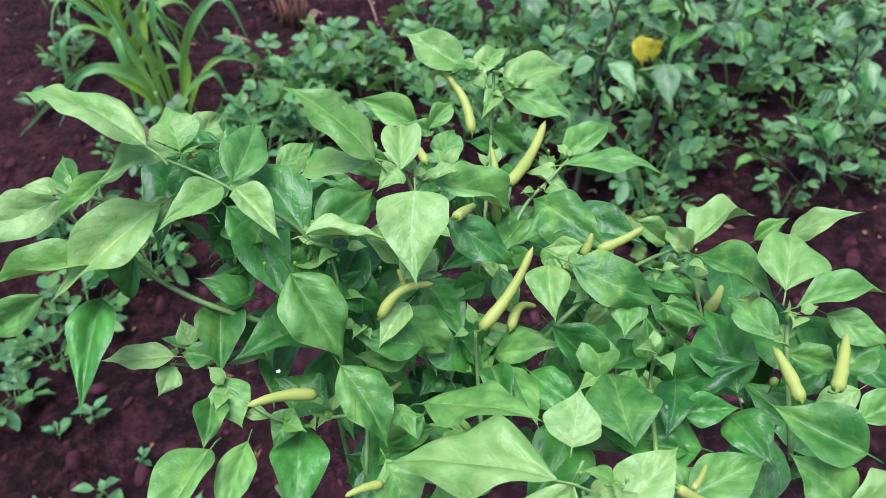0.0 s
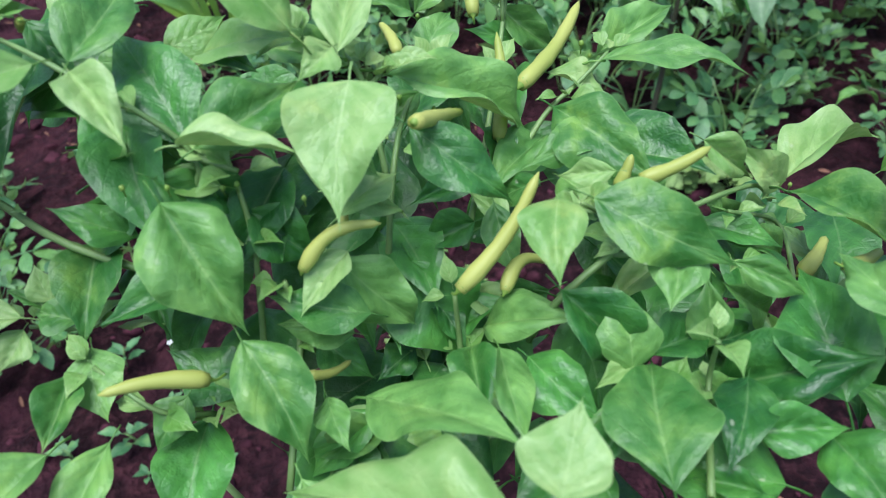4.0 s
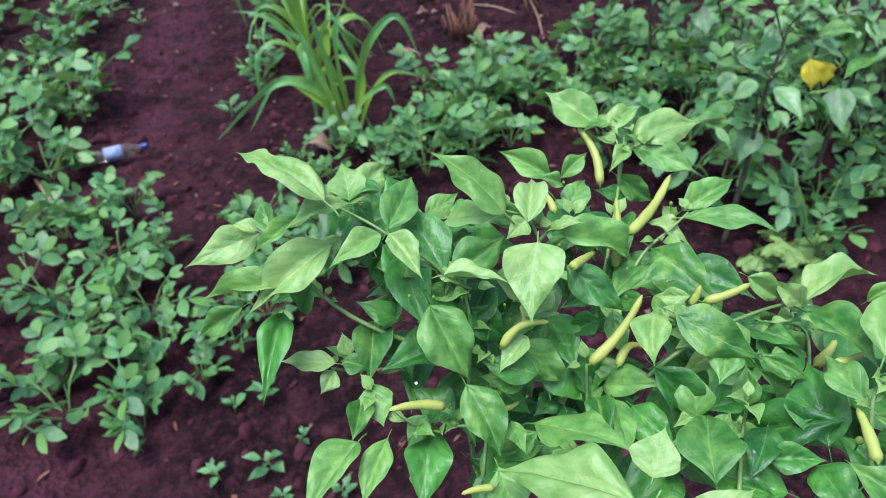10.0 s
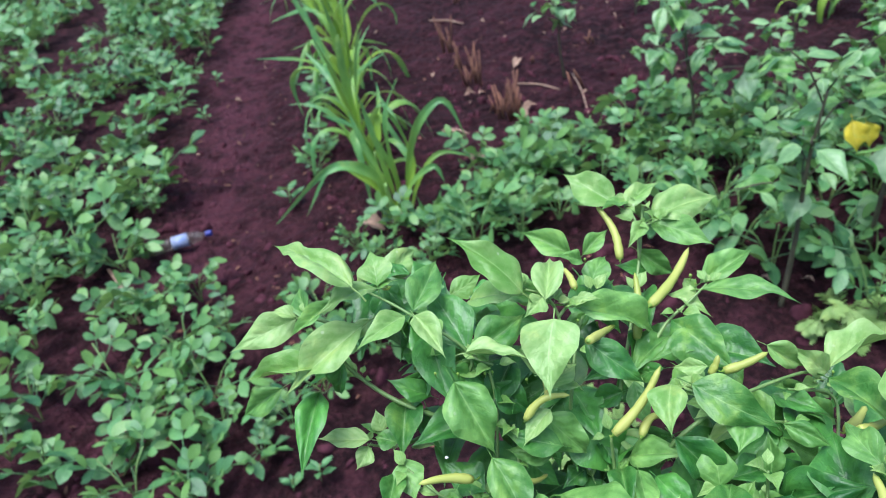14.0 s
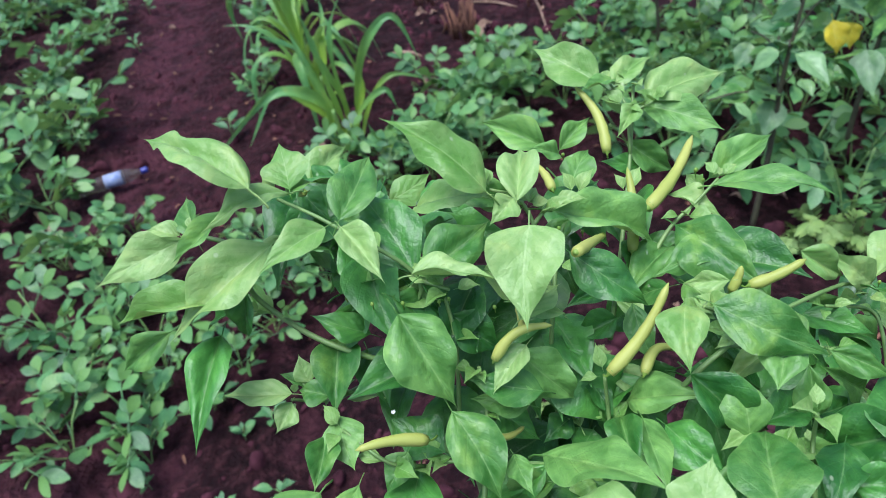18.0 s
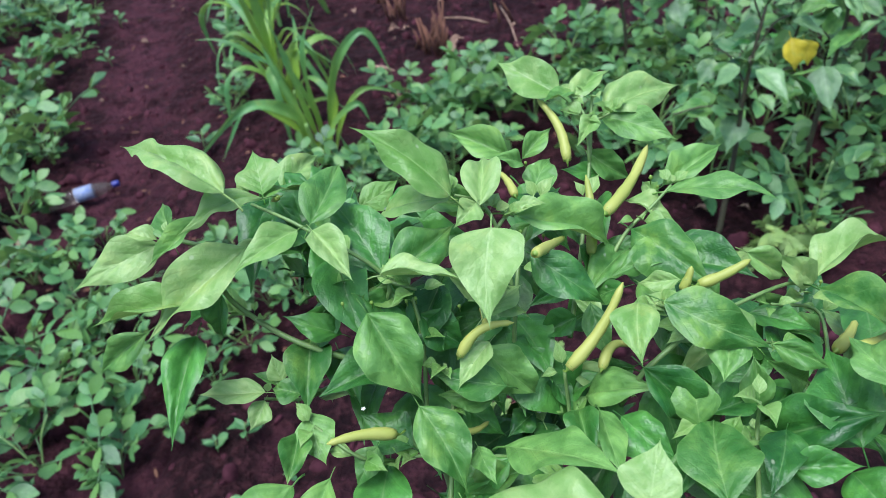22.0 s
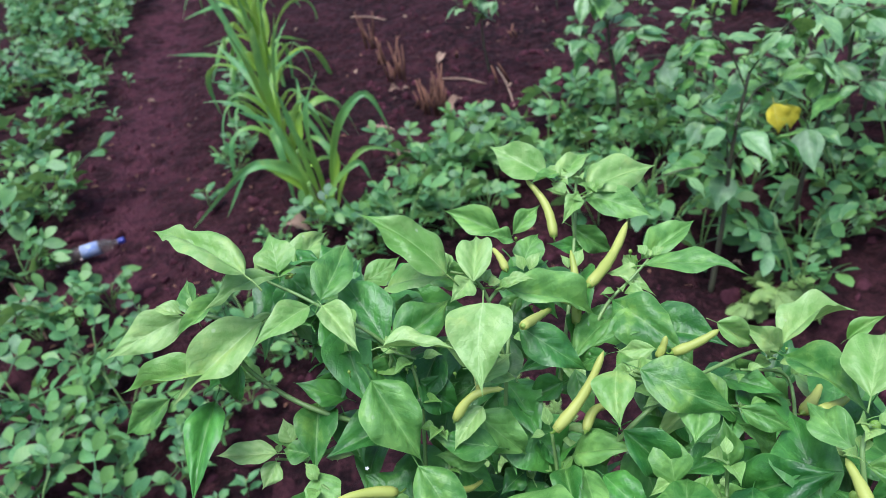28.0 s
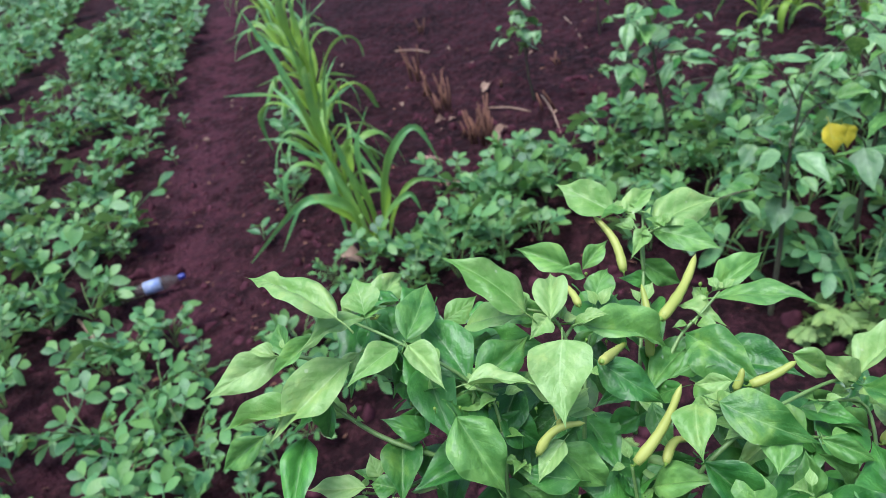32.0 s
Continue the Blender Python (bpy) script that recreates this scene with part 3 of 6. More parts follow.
leaf((0.0840, 0.4667, 0.8992), (0.0447, 0.4778, 0.9150), 0.0187, (0.05, -0.75, 0.66))
leaf((0.0904, 0.4848, 0.8861), (0.1106, 0.5071, 0.8951), 0.0138, (0.22, -0.53, 0.82))
leaf((0.0917, 0.4638, 0.8949), (0.0743, 0.4507, 0.9111), 0.0103, (0.74, -0.18, 0.65))
leaf((0.0865, 0.4008, 0.9042), (0.1460, 0.4267, 0.8573), 0.0262, (0.66, -0.19, 0.73))
leaf((0.0968, 0.4510, 0.8824), (0.1083, 0.4813, 0.8881), 0.0194, (0.20, -0.25, 0.95))
leaf((0.0792, 0.3617, 0.9262), (0.0782, 0.3163, 0.9012), 0.0341, (0.04, -0.48, 0.87), young=True, wide=0.25)
leaf((0.0964, 0.3702, 0.9013), (0.1340, 0.3582, 0.8745), 0.0211, (0.24, -0.71, 0.66), older=True)
leaf((0.1162, 0.5104, 0.9160), (0.0762, 0.5319, 0.9346), 0.0256, (0.08, -0.56, 0.82), young=True)
leaf((0.1247, 0.5126, 0.9128), (0.1514, 0.5414, 0.9162), 0.0153, (0.20, -0.29, 0.94), young=True)
leaf((0.1452, 0.5109, 0.9016), (0.1981, 0.5478, 0.8968), 0.0322, (0.23, -0.21, 0.95), young=True, wide=0.30)
leaf((0.1424, 0.5095, 0.8987), (0.1881, 0.4886, 0.8899), 0.0229, (-0.05, -0.48, 0.88))
leaf((0.1365, 0.5036, 0.9034), (0.1250, 0.4788, 0.8962), 0.0114, (0.16, -0.34, 0.93), young=True)
leaf((0.1257, 0.5175, 0.9140), (0.1045, 0.4974, 0.9188), 0.0115, (0.20, 0.02, 0.98))
leaf((0.1314, 0.4979, 0.8807), (0.1613, 0.4944, 0.8581), 0.0173, (0.28, -0.82, 0.50))
leaf((0.1389, 0.4885, 0.8687), (0.1140, 0.4816, 0.8783), 0.0123, (0.42, -0.72, 0.55), older=True)
leaf((0.1759, 0.4630, 0.8733), (0.2163, 0.4942, 0.8812), 0.0201, (0.11, -0.37, 0.92))
leaf((0.1764, 0.4509, 0.8775), (0.2388, 0.4329, 0.8822), 0.0253, (-0.04, 0.12, 0.99))
leaf((0.1725, 0.4616, 0.8628), (0.1654, 0.4804, 0.8661), 0.0101, (-0.31, -0.28, 0.91), young=True)
leaf((0.1530, 0.4556, 0.8690), (0.1837, 0.4396, 0.8610), 0.0137, (0.17, -0.17, 0.97), young=True)
leaf((0.1529, 0.4239, 0.8715), (0.1911, 0.3801, 0.8645), 0.0300, (-0.33, -0.42, 0.84))
leaf((0.1787, 0.4113, 0.8634), (0.1363, 0.3886, 0.8651), 0.0182, (0.12, -0.15, 0.98))
leaf((0.1724, 0.3709, 0.8780), (0.1503, 0.3744, 0.8735), 0.0098, (-0.25, -0.60, 0.76), young=True)
leaf((0.1605, 0.3472, 0.8857), (0.2109, 0.3282, 0.8694), 0.0250, (-0.00, -0.66, 0.75))
leaf((0.1484, 0.3475, 0.8852), (0.1468, 0.3126, 0.8782), 0.0201, (-0.06, -0.19, 0.98), young=True)
leaf((0.2120, 0.3989, 0.8704), (0.2417, 0.4079, 0.8417), 0.0163, (0.61, -0.67, 0.42), young=True)
leaf((0.2543, 0.4093, 0.8356), (0.2252, 0.4081, 0.8621), 0.0162, (0.35, -0.87, 0.35), young=True)
leaf((0.2597, 0.3975, 0.8035), (0.2243, 0.3861, 0.8276), 0.0172, (0.60, -0.34, 0.72))
leaf((0.2136, 0.3437, 0.8564), (0.2405, 0.3355, 0.8463), 0.0132, (0.07, -0.67, 0.74))
leaf((0.1914, 0.3440, 0.8653), (0.1847, 0.3161, 0.8606), 0.0194, (-0.07, -0.15, 0.99))
leaf((0.1746, 0.3099, 0.8353), (0.1692, 0.3326, 0.8576), 0.0204, (-0.02, -0.70, 0.71))
leaf((0.2068, 0.3287, 0.8241), (0.2060, 0.3455, 0.8474), 0.0155, (-0.14, -0.80, 0.58))
leaf((0.2096, 0.3338, 0.8200), (0.2352, 0.3520, 0.8098), 0.0168, (0.44, -0.12, 0.89), older=True)
leaf((0.1497, 0.3295, 0.8576), (0.1795, 0.3165, 0.8230), 0.0228, (0.29, -0.79, 0.55), older=True)
leaf((0.1211, 0.3449, 0.8181), (0.1599, 0.3239, 0.8495), 0.0212, (-0.61, 0.04, 0.79))
leaf((0.0932, 0.3594, 0.8433), (0.1130, 0.3386, 0.8052), 0.0366, (0.28, -0.78, 0.57), older=True)
leaf((0.0678, 0.3398, 0.8659), (0.0963, 0.3362, 0.8303), 0.0232, (0.52, -0.70, 0.49))
leaf((0.0807, 0.3269, 0.8494), (0.0425, 0.3279, 0.8591), 0.0177, (0.20, -0.49, 0.85))
leaf((0.0166, 0.3314, 0.9010), (0.0417, 0.3088, 0.8590), 0.0307, (0.43, -0.66, 0.61))
leaf((0.0383, 0.3083, 0.8578), (0.0615, 0.2780, 0.8272), 0.0246, (0.28, -0.57, 0.77))
leaf((0.0788, 0.3020, 0.8327), (0.1333, 0.2625, 0.8718), 0.0300, (-0.37, 0.35, 0.86))
leaf((0.0654, 0.3009, 0.8341), (0.0760, 0.2801, 0.8319), 0.0113, (-0.03, -0.12, 0.99))
leaf((0.1411, 0.2410, 0.8769), (0.1479, 0.2639, 0.8896), 0.0235, (-0.12, -0.45, 0.88), young=True)
leaf((0.1767, 0.2565, 0.8512), (0.1817, 0.3149, 0.8380), 0.0318, (-0.08, 0.23, 0.97))
leaf((0.1169, 0.3199, 0.8378), (0.1229, 0.2818, 0.8426), 0.0150, (-0.09, 0.11, 0.99))
leaf((0.1275, 0.3196, 0.8374), (0.1356, 0.2756, 0.8441), 0.0172, (0.28, 0.20, 0.94))
leaf((0.1378, 0.3171, 0.8354), (0.1635, 0.2912, 0.8315), 0.0224, (-0.18, -0.32, 0.93), older=True)
leaf((0.2079, 0.3181, 0.8227), (0.2079, 0.2823, 0.8303), 0.0147, (-0.21, 0.20, 0.96))
leaf((0.2227, 0.3270, 0.8038), (0.2538, 0.3574, 0.7981), 0.0169, (0.10, 0.08, 0.99), older=True)
leaf((0.2117, 0.2927, 0.8322), (0.2282, 0.2829, 0.8353), 0.0135, (-0.36, -0.32, 0.88))
leaf((0.0280, 0.3122, 0.8180), (-0.0014, 0.3243, 0.8323), 0.0231, (0.26, -0.41, 0.87), older=True)
leaf((0.0113, 0.3056, 0.8285), (0.0007, 0.2877, 0.8167), 0.0143, (0.09, -0.58, 0.81))
leaf((0.0362, 0.3519, 0.8794), (0.0602, 0.3450, 0.8603), 0.0196, (0.37, -0.63, 0.68), older=True)
leaf((-0.0189, 0.3635, 0.8420), (-0.0018, 0.3311, 0.8301), 0.0211, (0.13, -0.28, 0.95), older=True)
leaf((0.0165, 0.3530, 0.9019), (0.0341, 0.3529, 0.8744), 0.0174, (0.63, -0.67, 0.40), older=True)
leaf((0.1185, 0.3750, 0.8496), (0.0926, 0.3669, 0.8421), 0.0151, (-0.05, -0.58, 0.81), older=True)
leaf((0.1155, 0.3959, 0.8539), (0.0920, 0.3722, 0.8611), 0.0141, (0.51, -0.26, 0.82), older=True)
leaf((0.1506, 0.4278, 0.8519), (0.1238, 0.3834, 0.8575), 0.0203, (0.05, 0.10, 0.99))
leaf((0.0923, 0.3448, 0.8048), (0.0772, 0.3285, 0.8041), 0.0142, (0.22, -0.25, 0.94), older=True)
leaf((0.2403, 0.3563, 0.8116), (0.2131, 0.3462, 0.8424), 0.0163, (0.69, -0.60, 0.41))
leaf((0.2006, 0.3276, 0.7987), (0.1772, 0.2947, 0.8105), 0.0178, (0.24, 0.18, 0.96), older=True)
leaf((-0.0051, 0.3619, 0.8860), (-0.0328, 0.3626, 0.8517), 0.0171, (-0.37, -0.89, 0.28), older=True)
leaf((0.0381, 0.3585, 0.8539), (0.0589, 0.3544, 0.8743), 0.0163, (-0.54, -0.74, 0.41), older=True)
leaf((0.0529, 0.3430, 0.8163), (0.0763, 0.3320, 0.8010), 0.0170, (0.27, -0.54, 0.80), older=True)
leaf((0.1033, 0.3464, 0.7914), (0.0910, 0.3178, 0.7964), 0.0169, (0.24, 0.07, 0.97), older=True)
leaf((0.2418, 0.4117, 0.8084), (0.2180, 0.4024, 0.8363), 0.0146, (0.57, -0.79, 0.22))
leaf((0.2547, 0.4099, 0.8385), (0.3112, 0.4442, 0.8390), 0.0248, (-0.12, 0.19, 0.97), young=True)
leaf((0.2867, 0.3971, 0.8535), (0.3081, 0.4026, 0.8661), 0.0098, (-0.35, -0.47, 0.81), young=True)
leaf((0.3043, 0.3909, 0.8608), (0.3354, 0.3814, 0.8865), 0.0160, (-0.66, -0.21, 0.72), young=True)
leaf((0.2742, 0.3336, 0.8727), (0.2975, 0.3801, 0.8750), 0.0328, (-0.07, -0.01, 1.00), young=True)
leaf((0.2500, 0.3934, 0.8470), (0.2782, 0.3359, 0.8584), 0.0251, (-0.19, 0.10, 0.98))
leaf((0.2756, 0.3227, 0.8712), (0.3251, 0.3272, 0.8754), 0.0190, (-0.08, -0.06, 0.99))
leaf((0.2551, 0.2952, 0.8756), (0.2436, 0.3378, 0.8688), 0.0172, (-0.53, -0.01, 0.85))
leaf((0.2596, 0.2949, 0.8675), (0.2906, 0.2931, 0.8586), 0.0140, (0.18, -0.64, 0.75))
leaf((0.2710, 0.2357, 0.8686), (0.2352, 0.2616, 0.8738), 0.0253, (-0.24, -0.50, 0.83))
leaf((0.2619, 0.2201, 0.8524), (0.2396, 0.2410, 0.8643), 0.0230, (-0.15, -0.60, 0.79))
leaf((0.2936, 0.2718, 0.8400), (0.3231, 0.2800, 0.8448), 0.0168, (-0.08, -0.27, 0.96))
leaf((0.2523, 0.2143, 0.8630), (0.3008, 0.2261, 0.8453), 0.0218, (0.39, -0.26, 0.89), young=True)
leaf((0.2081, 0.3179, 0.8124), (0.2544, 0.3022, 0.8547), 0.0286, (-0.69, -0.40, 0.60), older=True)
leaf((0.2106, 0.2851, 0.8359), (0.2424, 0.2850, 0.8386), 0.0161, (-0.08, -0.44, 0.90), older=True)
leaf((0.2388, 0.2888, 0.8276), (0.2483, 0.2549, 0.8316), 0.0232, (-0.44, -0.01, 0.90), older=True)
leaf((0.2934, 0.3228, 0.8655), (0.3242, 0.3056, 0.8584), 0.0173, (-0.20, -0.66, 0.72))
leaf((0.2960, 0.2991, 0.8461), (0.3214, 0.3087, 0.8554), 0.0196, (-0.21, -0.33, 0.92))
leaf((0.2013, 0.2405, 0.8321), (0.2424, 0.2541, 0.8402), 0.0239, (-0.10, -0.28, 0.96))
leaf((0.2146, 0.2260, 0.8204), (0.2491, 0.2247, 0.8392), 0.0233, (-0.47, -0.27, 0.84))
leaf((0.1337, 0.2303, 0.8699), (0.0575, 0.2614, 0.8436), 0.0333, (-0.25, 0.19, 0.95), young=True)
leaf((0.1404, 0.2297, 0.8685), (0.1290, 0.2235, 0.8052), 0.0339, (-0.57, -0.80, 0.18), young=True, wide=0.30)
leaf((0.1644, 0.2295, 0.8499), (0.1944, 0.2512, 0.8603), 0.0236, (-0.14, -0.26, 0.95), young=True)
leaf((0.1580, 0.2272, 0.8454), (0.1840, 0.2106, 0.8271), 0.0202, (0.19, -0.58, 0.79), young=True)
leaf((0.0913, 0.2409, 0.7998), (0.0861, 0.2664, 0.8245), 0.0262, (0.07, -0.69, 0.72))
leaf((0.0459, 0.2202, 0.8028), (0.0236, 0.2456, 0.8244), 0.0295, (0.27, -0.48, 0.84), young=True)
leaf((0.0766, 0.2363, 0.8092), (0.0531, 0.2567, 0.7987), 0.0161, (-0.39, 0.02, 0.92))
leaf((0.0596, 0.2727, 0.8275), (0.0730, 0.2517, 0.8042), 0.0227, (0.25, -0.65, 0.72))
leaf((-0.0244, 0.2742, 0.8408), (-0.0439, 0.2177, 0.8412), 0.0231, (-0.07, 0.03, 1.00), wide=0.30)
leaf((-0.0085, 0.2833, 0.8337), (-0.0162, 0.2415, 0.8265), 0.0168, (0.19, -0.20, 0.96))
leaf((0.0134, 0.3108, 0.8083), (0.0134, 0.2565, 0.7949), 0.0265, (0.09, -0.24, 0.97), older=True)
leaf((0.0163, 0.2506, 0.7853), (0.0324, 0.2254, 0.7918), 0.0167, (-0.17, 0.14, 0.98))
leaf((0.1994, 0.2423, 0.8298), (0.2176, 0.2597, 0.8285), 0.0158, (0.09, -0.02, 1.00))
leaf((0.1166, 0.2562, 0.7743), (0.0974, 0.2300, 0.7796), 0.0231, (0.19, 0.06, 0.98), older=True)
leaf((0.1802, 0.2275, 0.8164), (0.1628, 0.2106, 0.8079), 0.0231, (-0.19, -0.28, 0.94))
leaf((0.2409, 0.2267, 0.8097), (0.2163, 0.2058, 0.8098), 0.0230, (0.03, -0.03, 1.00))
leaf((0.0927, 0.2399, 0.7975), (0.0786, 0.2166, 0.7996), 0.0254, (0.11, 0.02, 0.99))
leaf((0.1820, 0.2254, 0.8222), (0.1910, 0.2013, 0.8245), 0.0242, (-0.20, 0.02, 0.98))
leaf((0.2437, 0.2273, 0.8118), (0.2227, 0.2052, 0.8143), 0.0241, (0.04, 0.07, 1.00))
leaf((0.1395, 0.2337, 0.7981), (0.1253, 0.2039, 0.7986), 0.0248, (0.02, 0.01, 1.00))
leaf((0.2861, 0.2268, 0.8127), (0.2585, 0.1981, 0.8133), 0.0240, (-0.03, 0.05, 1.00))

fruit((0.1188, 0.4748, 0.8890), (0.1016, 0.5103, 0.9150), 0.0035, 0.10)
fruit((0.1394, 0.4375, 0.8737), (0.1698, 0.4907, 0.8861), 0.0041, 0.05)
fruit((0.1129, 0.3365, 0.8507), (0.1429, 0.3658, 0.8825), 0.0036, 0.06)
fruit((0.0589, 0.3286, 0.8710), (0.0871, 0.3380, 0.8839), 0.0029, -0.18)
fruit((0.1300, 0.3422, 0.8432), (0.1479, 0.3615, 0.8395), 0.0030, -0.25)
fruit((0.1293, 0.4149, 0.8615), (0.1293, 0.4559, 0.8899), 0.0033, 0.04)
fruit((0.0872, 0.4320, 0.8947), (0.0780, 0.4518, 0.8987), 0.0028, 0.05)
fruit((0.0996, 0.3568, 0.9122), (0.1146, 0.4023, 0.8852), 0.0031, 0.00)
fruit((0.1828, 0.3747, 0.8704), (0.2096, 0.3829, 0.8790), 0.0032, 0.04)
fruit((0.1745, 0.3760, 0.8656), (0.1798, 0.3819, 0.8771), 0.0027, 0.05)
fruit((0.2631, 0.3818, 0.8082), (0.2805, 0.4044, 0.8088), 0.0040, 0.05)
fruit((0.2578, 0.3479, 0.8486), (0.2795, 0.3643, 0.8402), 0.0033, 0.05)
fruit((0.0245, 0.3021, 0.8433), (-0.0060, 0.2878, 0.8552), 0.0034, 0.06)
fruit((0.0545, 0.3163, 0.8257), (0.0681, 0.3302, 0.8163), 0.0022, 0.10)
fruit((0.0722, 0.3418, 0.8765), (0.0684, 0.3591, 0.8758), 0.0023, 0.05)
fruit((0.2489, 0.2597, 0.8771), (0.2452, 0.2870, 0.8833), 0.0033, 0.03)
fruit((0.2683, 0.2649, 0.8765), (0.2835, 0.2924, 0.8833), 0.0035, 0.03)
fruit((0.0578, 0.2589, 0.8275), (0.0405, 0.2517, 0.8301), 0.0024, 0.05)
fruit((0.1919, 0.2369, 0.8470), (0.2170, 0.2380, 0.8286), 0.0027, 0.05)
fruit((0.1808, 0.2108, 0.8911), (0.1921, 0.2248, 0.8848), 0.0014, 0.05)
fruit((0.0064, 0.4014, 0.9199), (0.0042, 0.4165, 0.9161), 0.0013, 0.00)
fruit((-0.0271, 0.3709, 0.9463), (-0.0355, 0.3807, 0.9373), 0.0017, 0.00)
fruit((0.0743, 0.2373, 0.8031), (0.0777, 0.2386, 0.7844), 0.0026, 0.00)

def bud(x, y, z, r, white=False):
    """A flower bud on a short stalk, or an open white flower."""
    p = Vector((x, y, z))
    me = mesh_of("bud", *tube([p - Vector((0, 0, r * 4)), p - Vector((0, 0, r * 1.2)), p - Vector((0, 0, r)), p - Vector((0, 0, r * 0.4)), p + Vector((0, 0, r * 0.5)), p + Vector((0, 0, r))], [r * 0.25, r * 0.28, r * 0.8, r, r * 0.8, r * 0.2], 8), CALYX)
    one = under("bud", me, bush)
    if white:
        for k in range(5):
            a = k * 1.257
            d = Vector((math.cos(a), math.sin(a), 0.25)).normalized()
            q = p + Vector((0, 0, r))
            under("petal", PETAL_BLADE, one, aim(q, q + d * r * 2.6, r * 1.7, (0, 0, 1)))


PETAL_BLADE = blade_mesh("petal", plain_mat("white_petal", (0.75, 0.77, 0.7), (0.85, 0.85, 0.8), 0.5), 0.45, 0.6, 0.1, 0.1, 0.02, 0, 0, 6, 4, 0, 77)
bud(0.1609, 0.2328, 0.8588, 0.0027)
bud(0.0764, 0.2349, 0.8131, 0.0027)
bud(0.2707, 0.3168, 0.8705, 0.0030)
bud(0.2507, 0.2829, 0.8617, 0.0022)
bud(0.0189, 0.3355, 0.9042, 0.0010)
bud(0.0125, 0.3386, 0.8947, 0.0009)
bud(0.0392, 0.3428, 0.8990, 0.0010)
bud(0.0347, 0.3412, 0.8988, 0.0009)
bud(0.0597, 0.3468, 0.8887, 0.0010)
bud(0.0045, 0.3344, 0.9054, 0.0010)
bud(0.0798, 0.4120, 0.9061, 0.0011)
bud(0.0912, 0.3902, 0.9006, 0.0011)
bud(0.1697, 0.4707, 0.8749, 0.0014)
bud(0.1728, 0.4623, 0.8732, 0.0011)
bud(0.2574, 0.4076, 0.8383, 0.0010)
bud(0.0928, 0.4743, 0.8898, 0.0011)
bud(0.0202, 0.4055, 0.9216, 0.0009)
bud(0.1026, 0.4078, 0.8832, 0.0010)
bud(0.0031, 0.3218, 0.8387, 0.0006, white=True)
bud(0.0672, 0.3278, 0.8340, 0.0006, white=True)
bud(0.1551, 0.2138, 0.8950, 0.0010)
bud(0.1429, 0.2302, 0.8746, 0.0010)
bud(0.1582, 0.2059, 0.8925, 0.0009)
bud(0.0954, 0.3394, 0.8115, 0.0006, white=True)

# leaves inside the bush, under the outer ones, their green darkened to stand for shade
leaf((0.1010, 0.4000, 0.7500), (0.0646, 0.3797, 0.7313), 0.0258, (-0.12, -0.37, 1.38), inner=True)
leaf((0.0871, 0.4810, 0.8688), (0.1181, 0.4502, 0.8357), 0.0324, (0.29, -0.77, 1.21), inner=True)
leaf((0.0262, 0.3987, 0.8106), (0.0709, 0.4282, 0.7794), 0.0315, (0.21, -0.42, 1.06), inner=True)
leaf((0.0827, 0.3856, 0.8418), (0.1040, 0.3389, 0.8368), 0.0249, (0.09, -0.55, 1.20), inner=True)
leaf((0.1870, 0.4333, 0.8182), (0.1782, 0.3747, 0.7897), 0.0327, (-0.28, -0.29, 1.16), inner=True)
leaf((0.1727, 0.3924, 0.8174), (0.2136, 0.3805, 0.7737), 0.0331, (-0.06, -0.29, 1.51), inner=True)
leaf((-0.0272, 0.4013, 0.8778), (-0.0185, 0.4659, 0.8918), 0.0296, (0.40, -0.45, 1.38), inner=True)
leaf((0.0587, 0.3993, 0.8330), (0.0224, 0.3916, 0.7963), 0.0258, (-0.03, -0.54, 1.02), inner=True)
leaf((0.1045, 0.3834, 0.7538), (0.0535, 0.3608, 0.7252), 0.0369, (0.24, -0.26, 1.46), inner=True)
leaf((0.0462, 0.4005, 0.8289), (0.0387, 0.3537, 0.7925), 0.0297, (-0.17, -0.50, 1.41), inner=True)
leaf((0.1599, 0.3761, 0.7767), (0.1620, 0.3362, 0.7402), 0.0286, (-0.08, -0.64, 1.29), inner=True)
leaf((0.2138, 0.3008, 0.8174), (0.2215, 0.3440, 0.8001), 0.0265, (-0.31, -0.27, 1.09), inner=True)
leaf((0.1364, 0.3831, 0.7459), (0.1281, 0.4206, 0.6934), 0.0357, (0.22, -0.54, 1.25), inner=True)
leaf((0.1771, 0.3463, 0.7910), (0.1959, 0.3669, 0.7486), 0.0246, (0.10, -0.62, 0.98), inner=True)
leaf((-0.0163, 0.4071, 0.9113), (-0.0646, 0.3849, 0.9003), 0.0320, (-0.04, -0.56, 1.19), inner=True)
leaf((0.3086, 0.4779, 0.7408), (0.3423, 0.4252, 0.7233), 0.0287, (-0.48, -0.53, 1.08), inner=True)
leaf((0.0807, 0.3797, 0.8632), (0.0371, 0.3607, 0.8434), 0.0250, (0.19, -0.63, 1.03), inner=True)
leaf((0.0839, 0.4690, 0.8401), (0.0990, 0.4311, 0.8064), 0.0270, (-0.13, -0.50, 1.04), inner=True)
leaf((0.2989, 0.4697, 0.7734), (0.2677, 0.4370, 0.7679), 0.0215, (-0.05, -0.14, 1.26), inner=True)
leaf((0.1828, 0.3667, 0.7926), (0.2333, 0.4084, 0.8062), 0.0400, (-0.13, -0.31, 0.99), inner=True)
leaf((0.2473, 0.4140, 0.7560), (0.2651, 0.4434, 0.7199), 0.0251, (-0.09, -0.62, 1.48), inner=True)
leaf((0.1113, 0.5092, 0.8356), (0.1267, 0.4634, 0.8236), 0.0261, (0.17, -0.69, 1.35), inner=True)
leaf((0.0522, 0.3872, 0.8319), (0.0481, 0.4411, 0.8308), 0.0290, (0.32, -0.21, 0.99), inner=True)
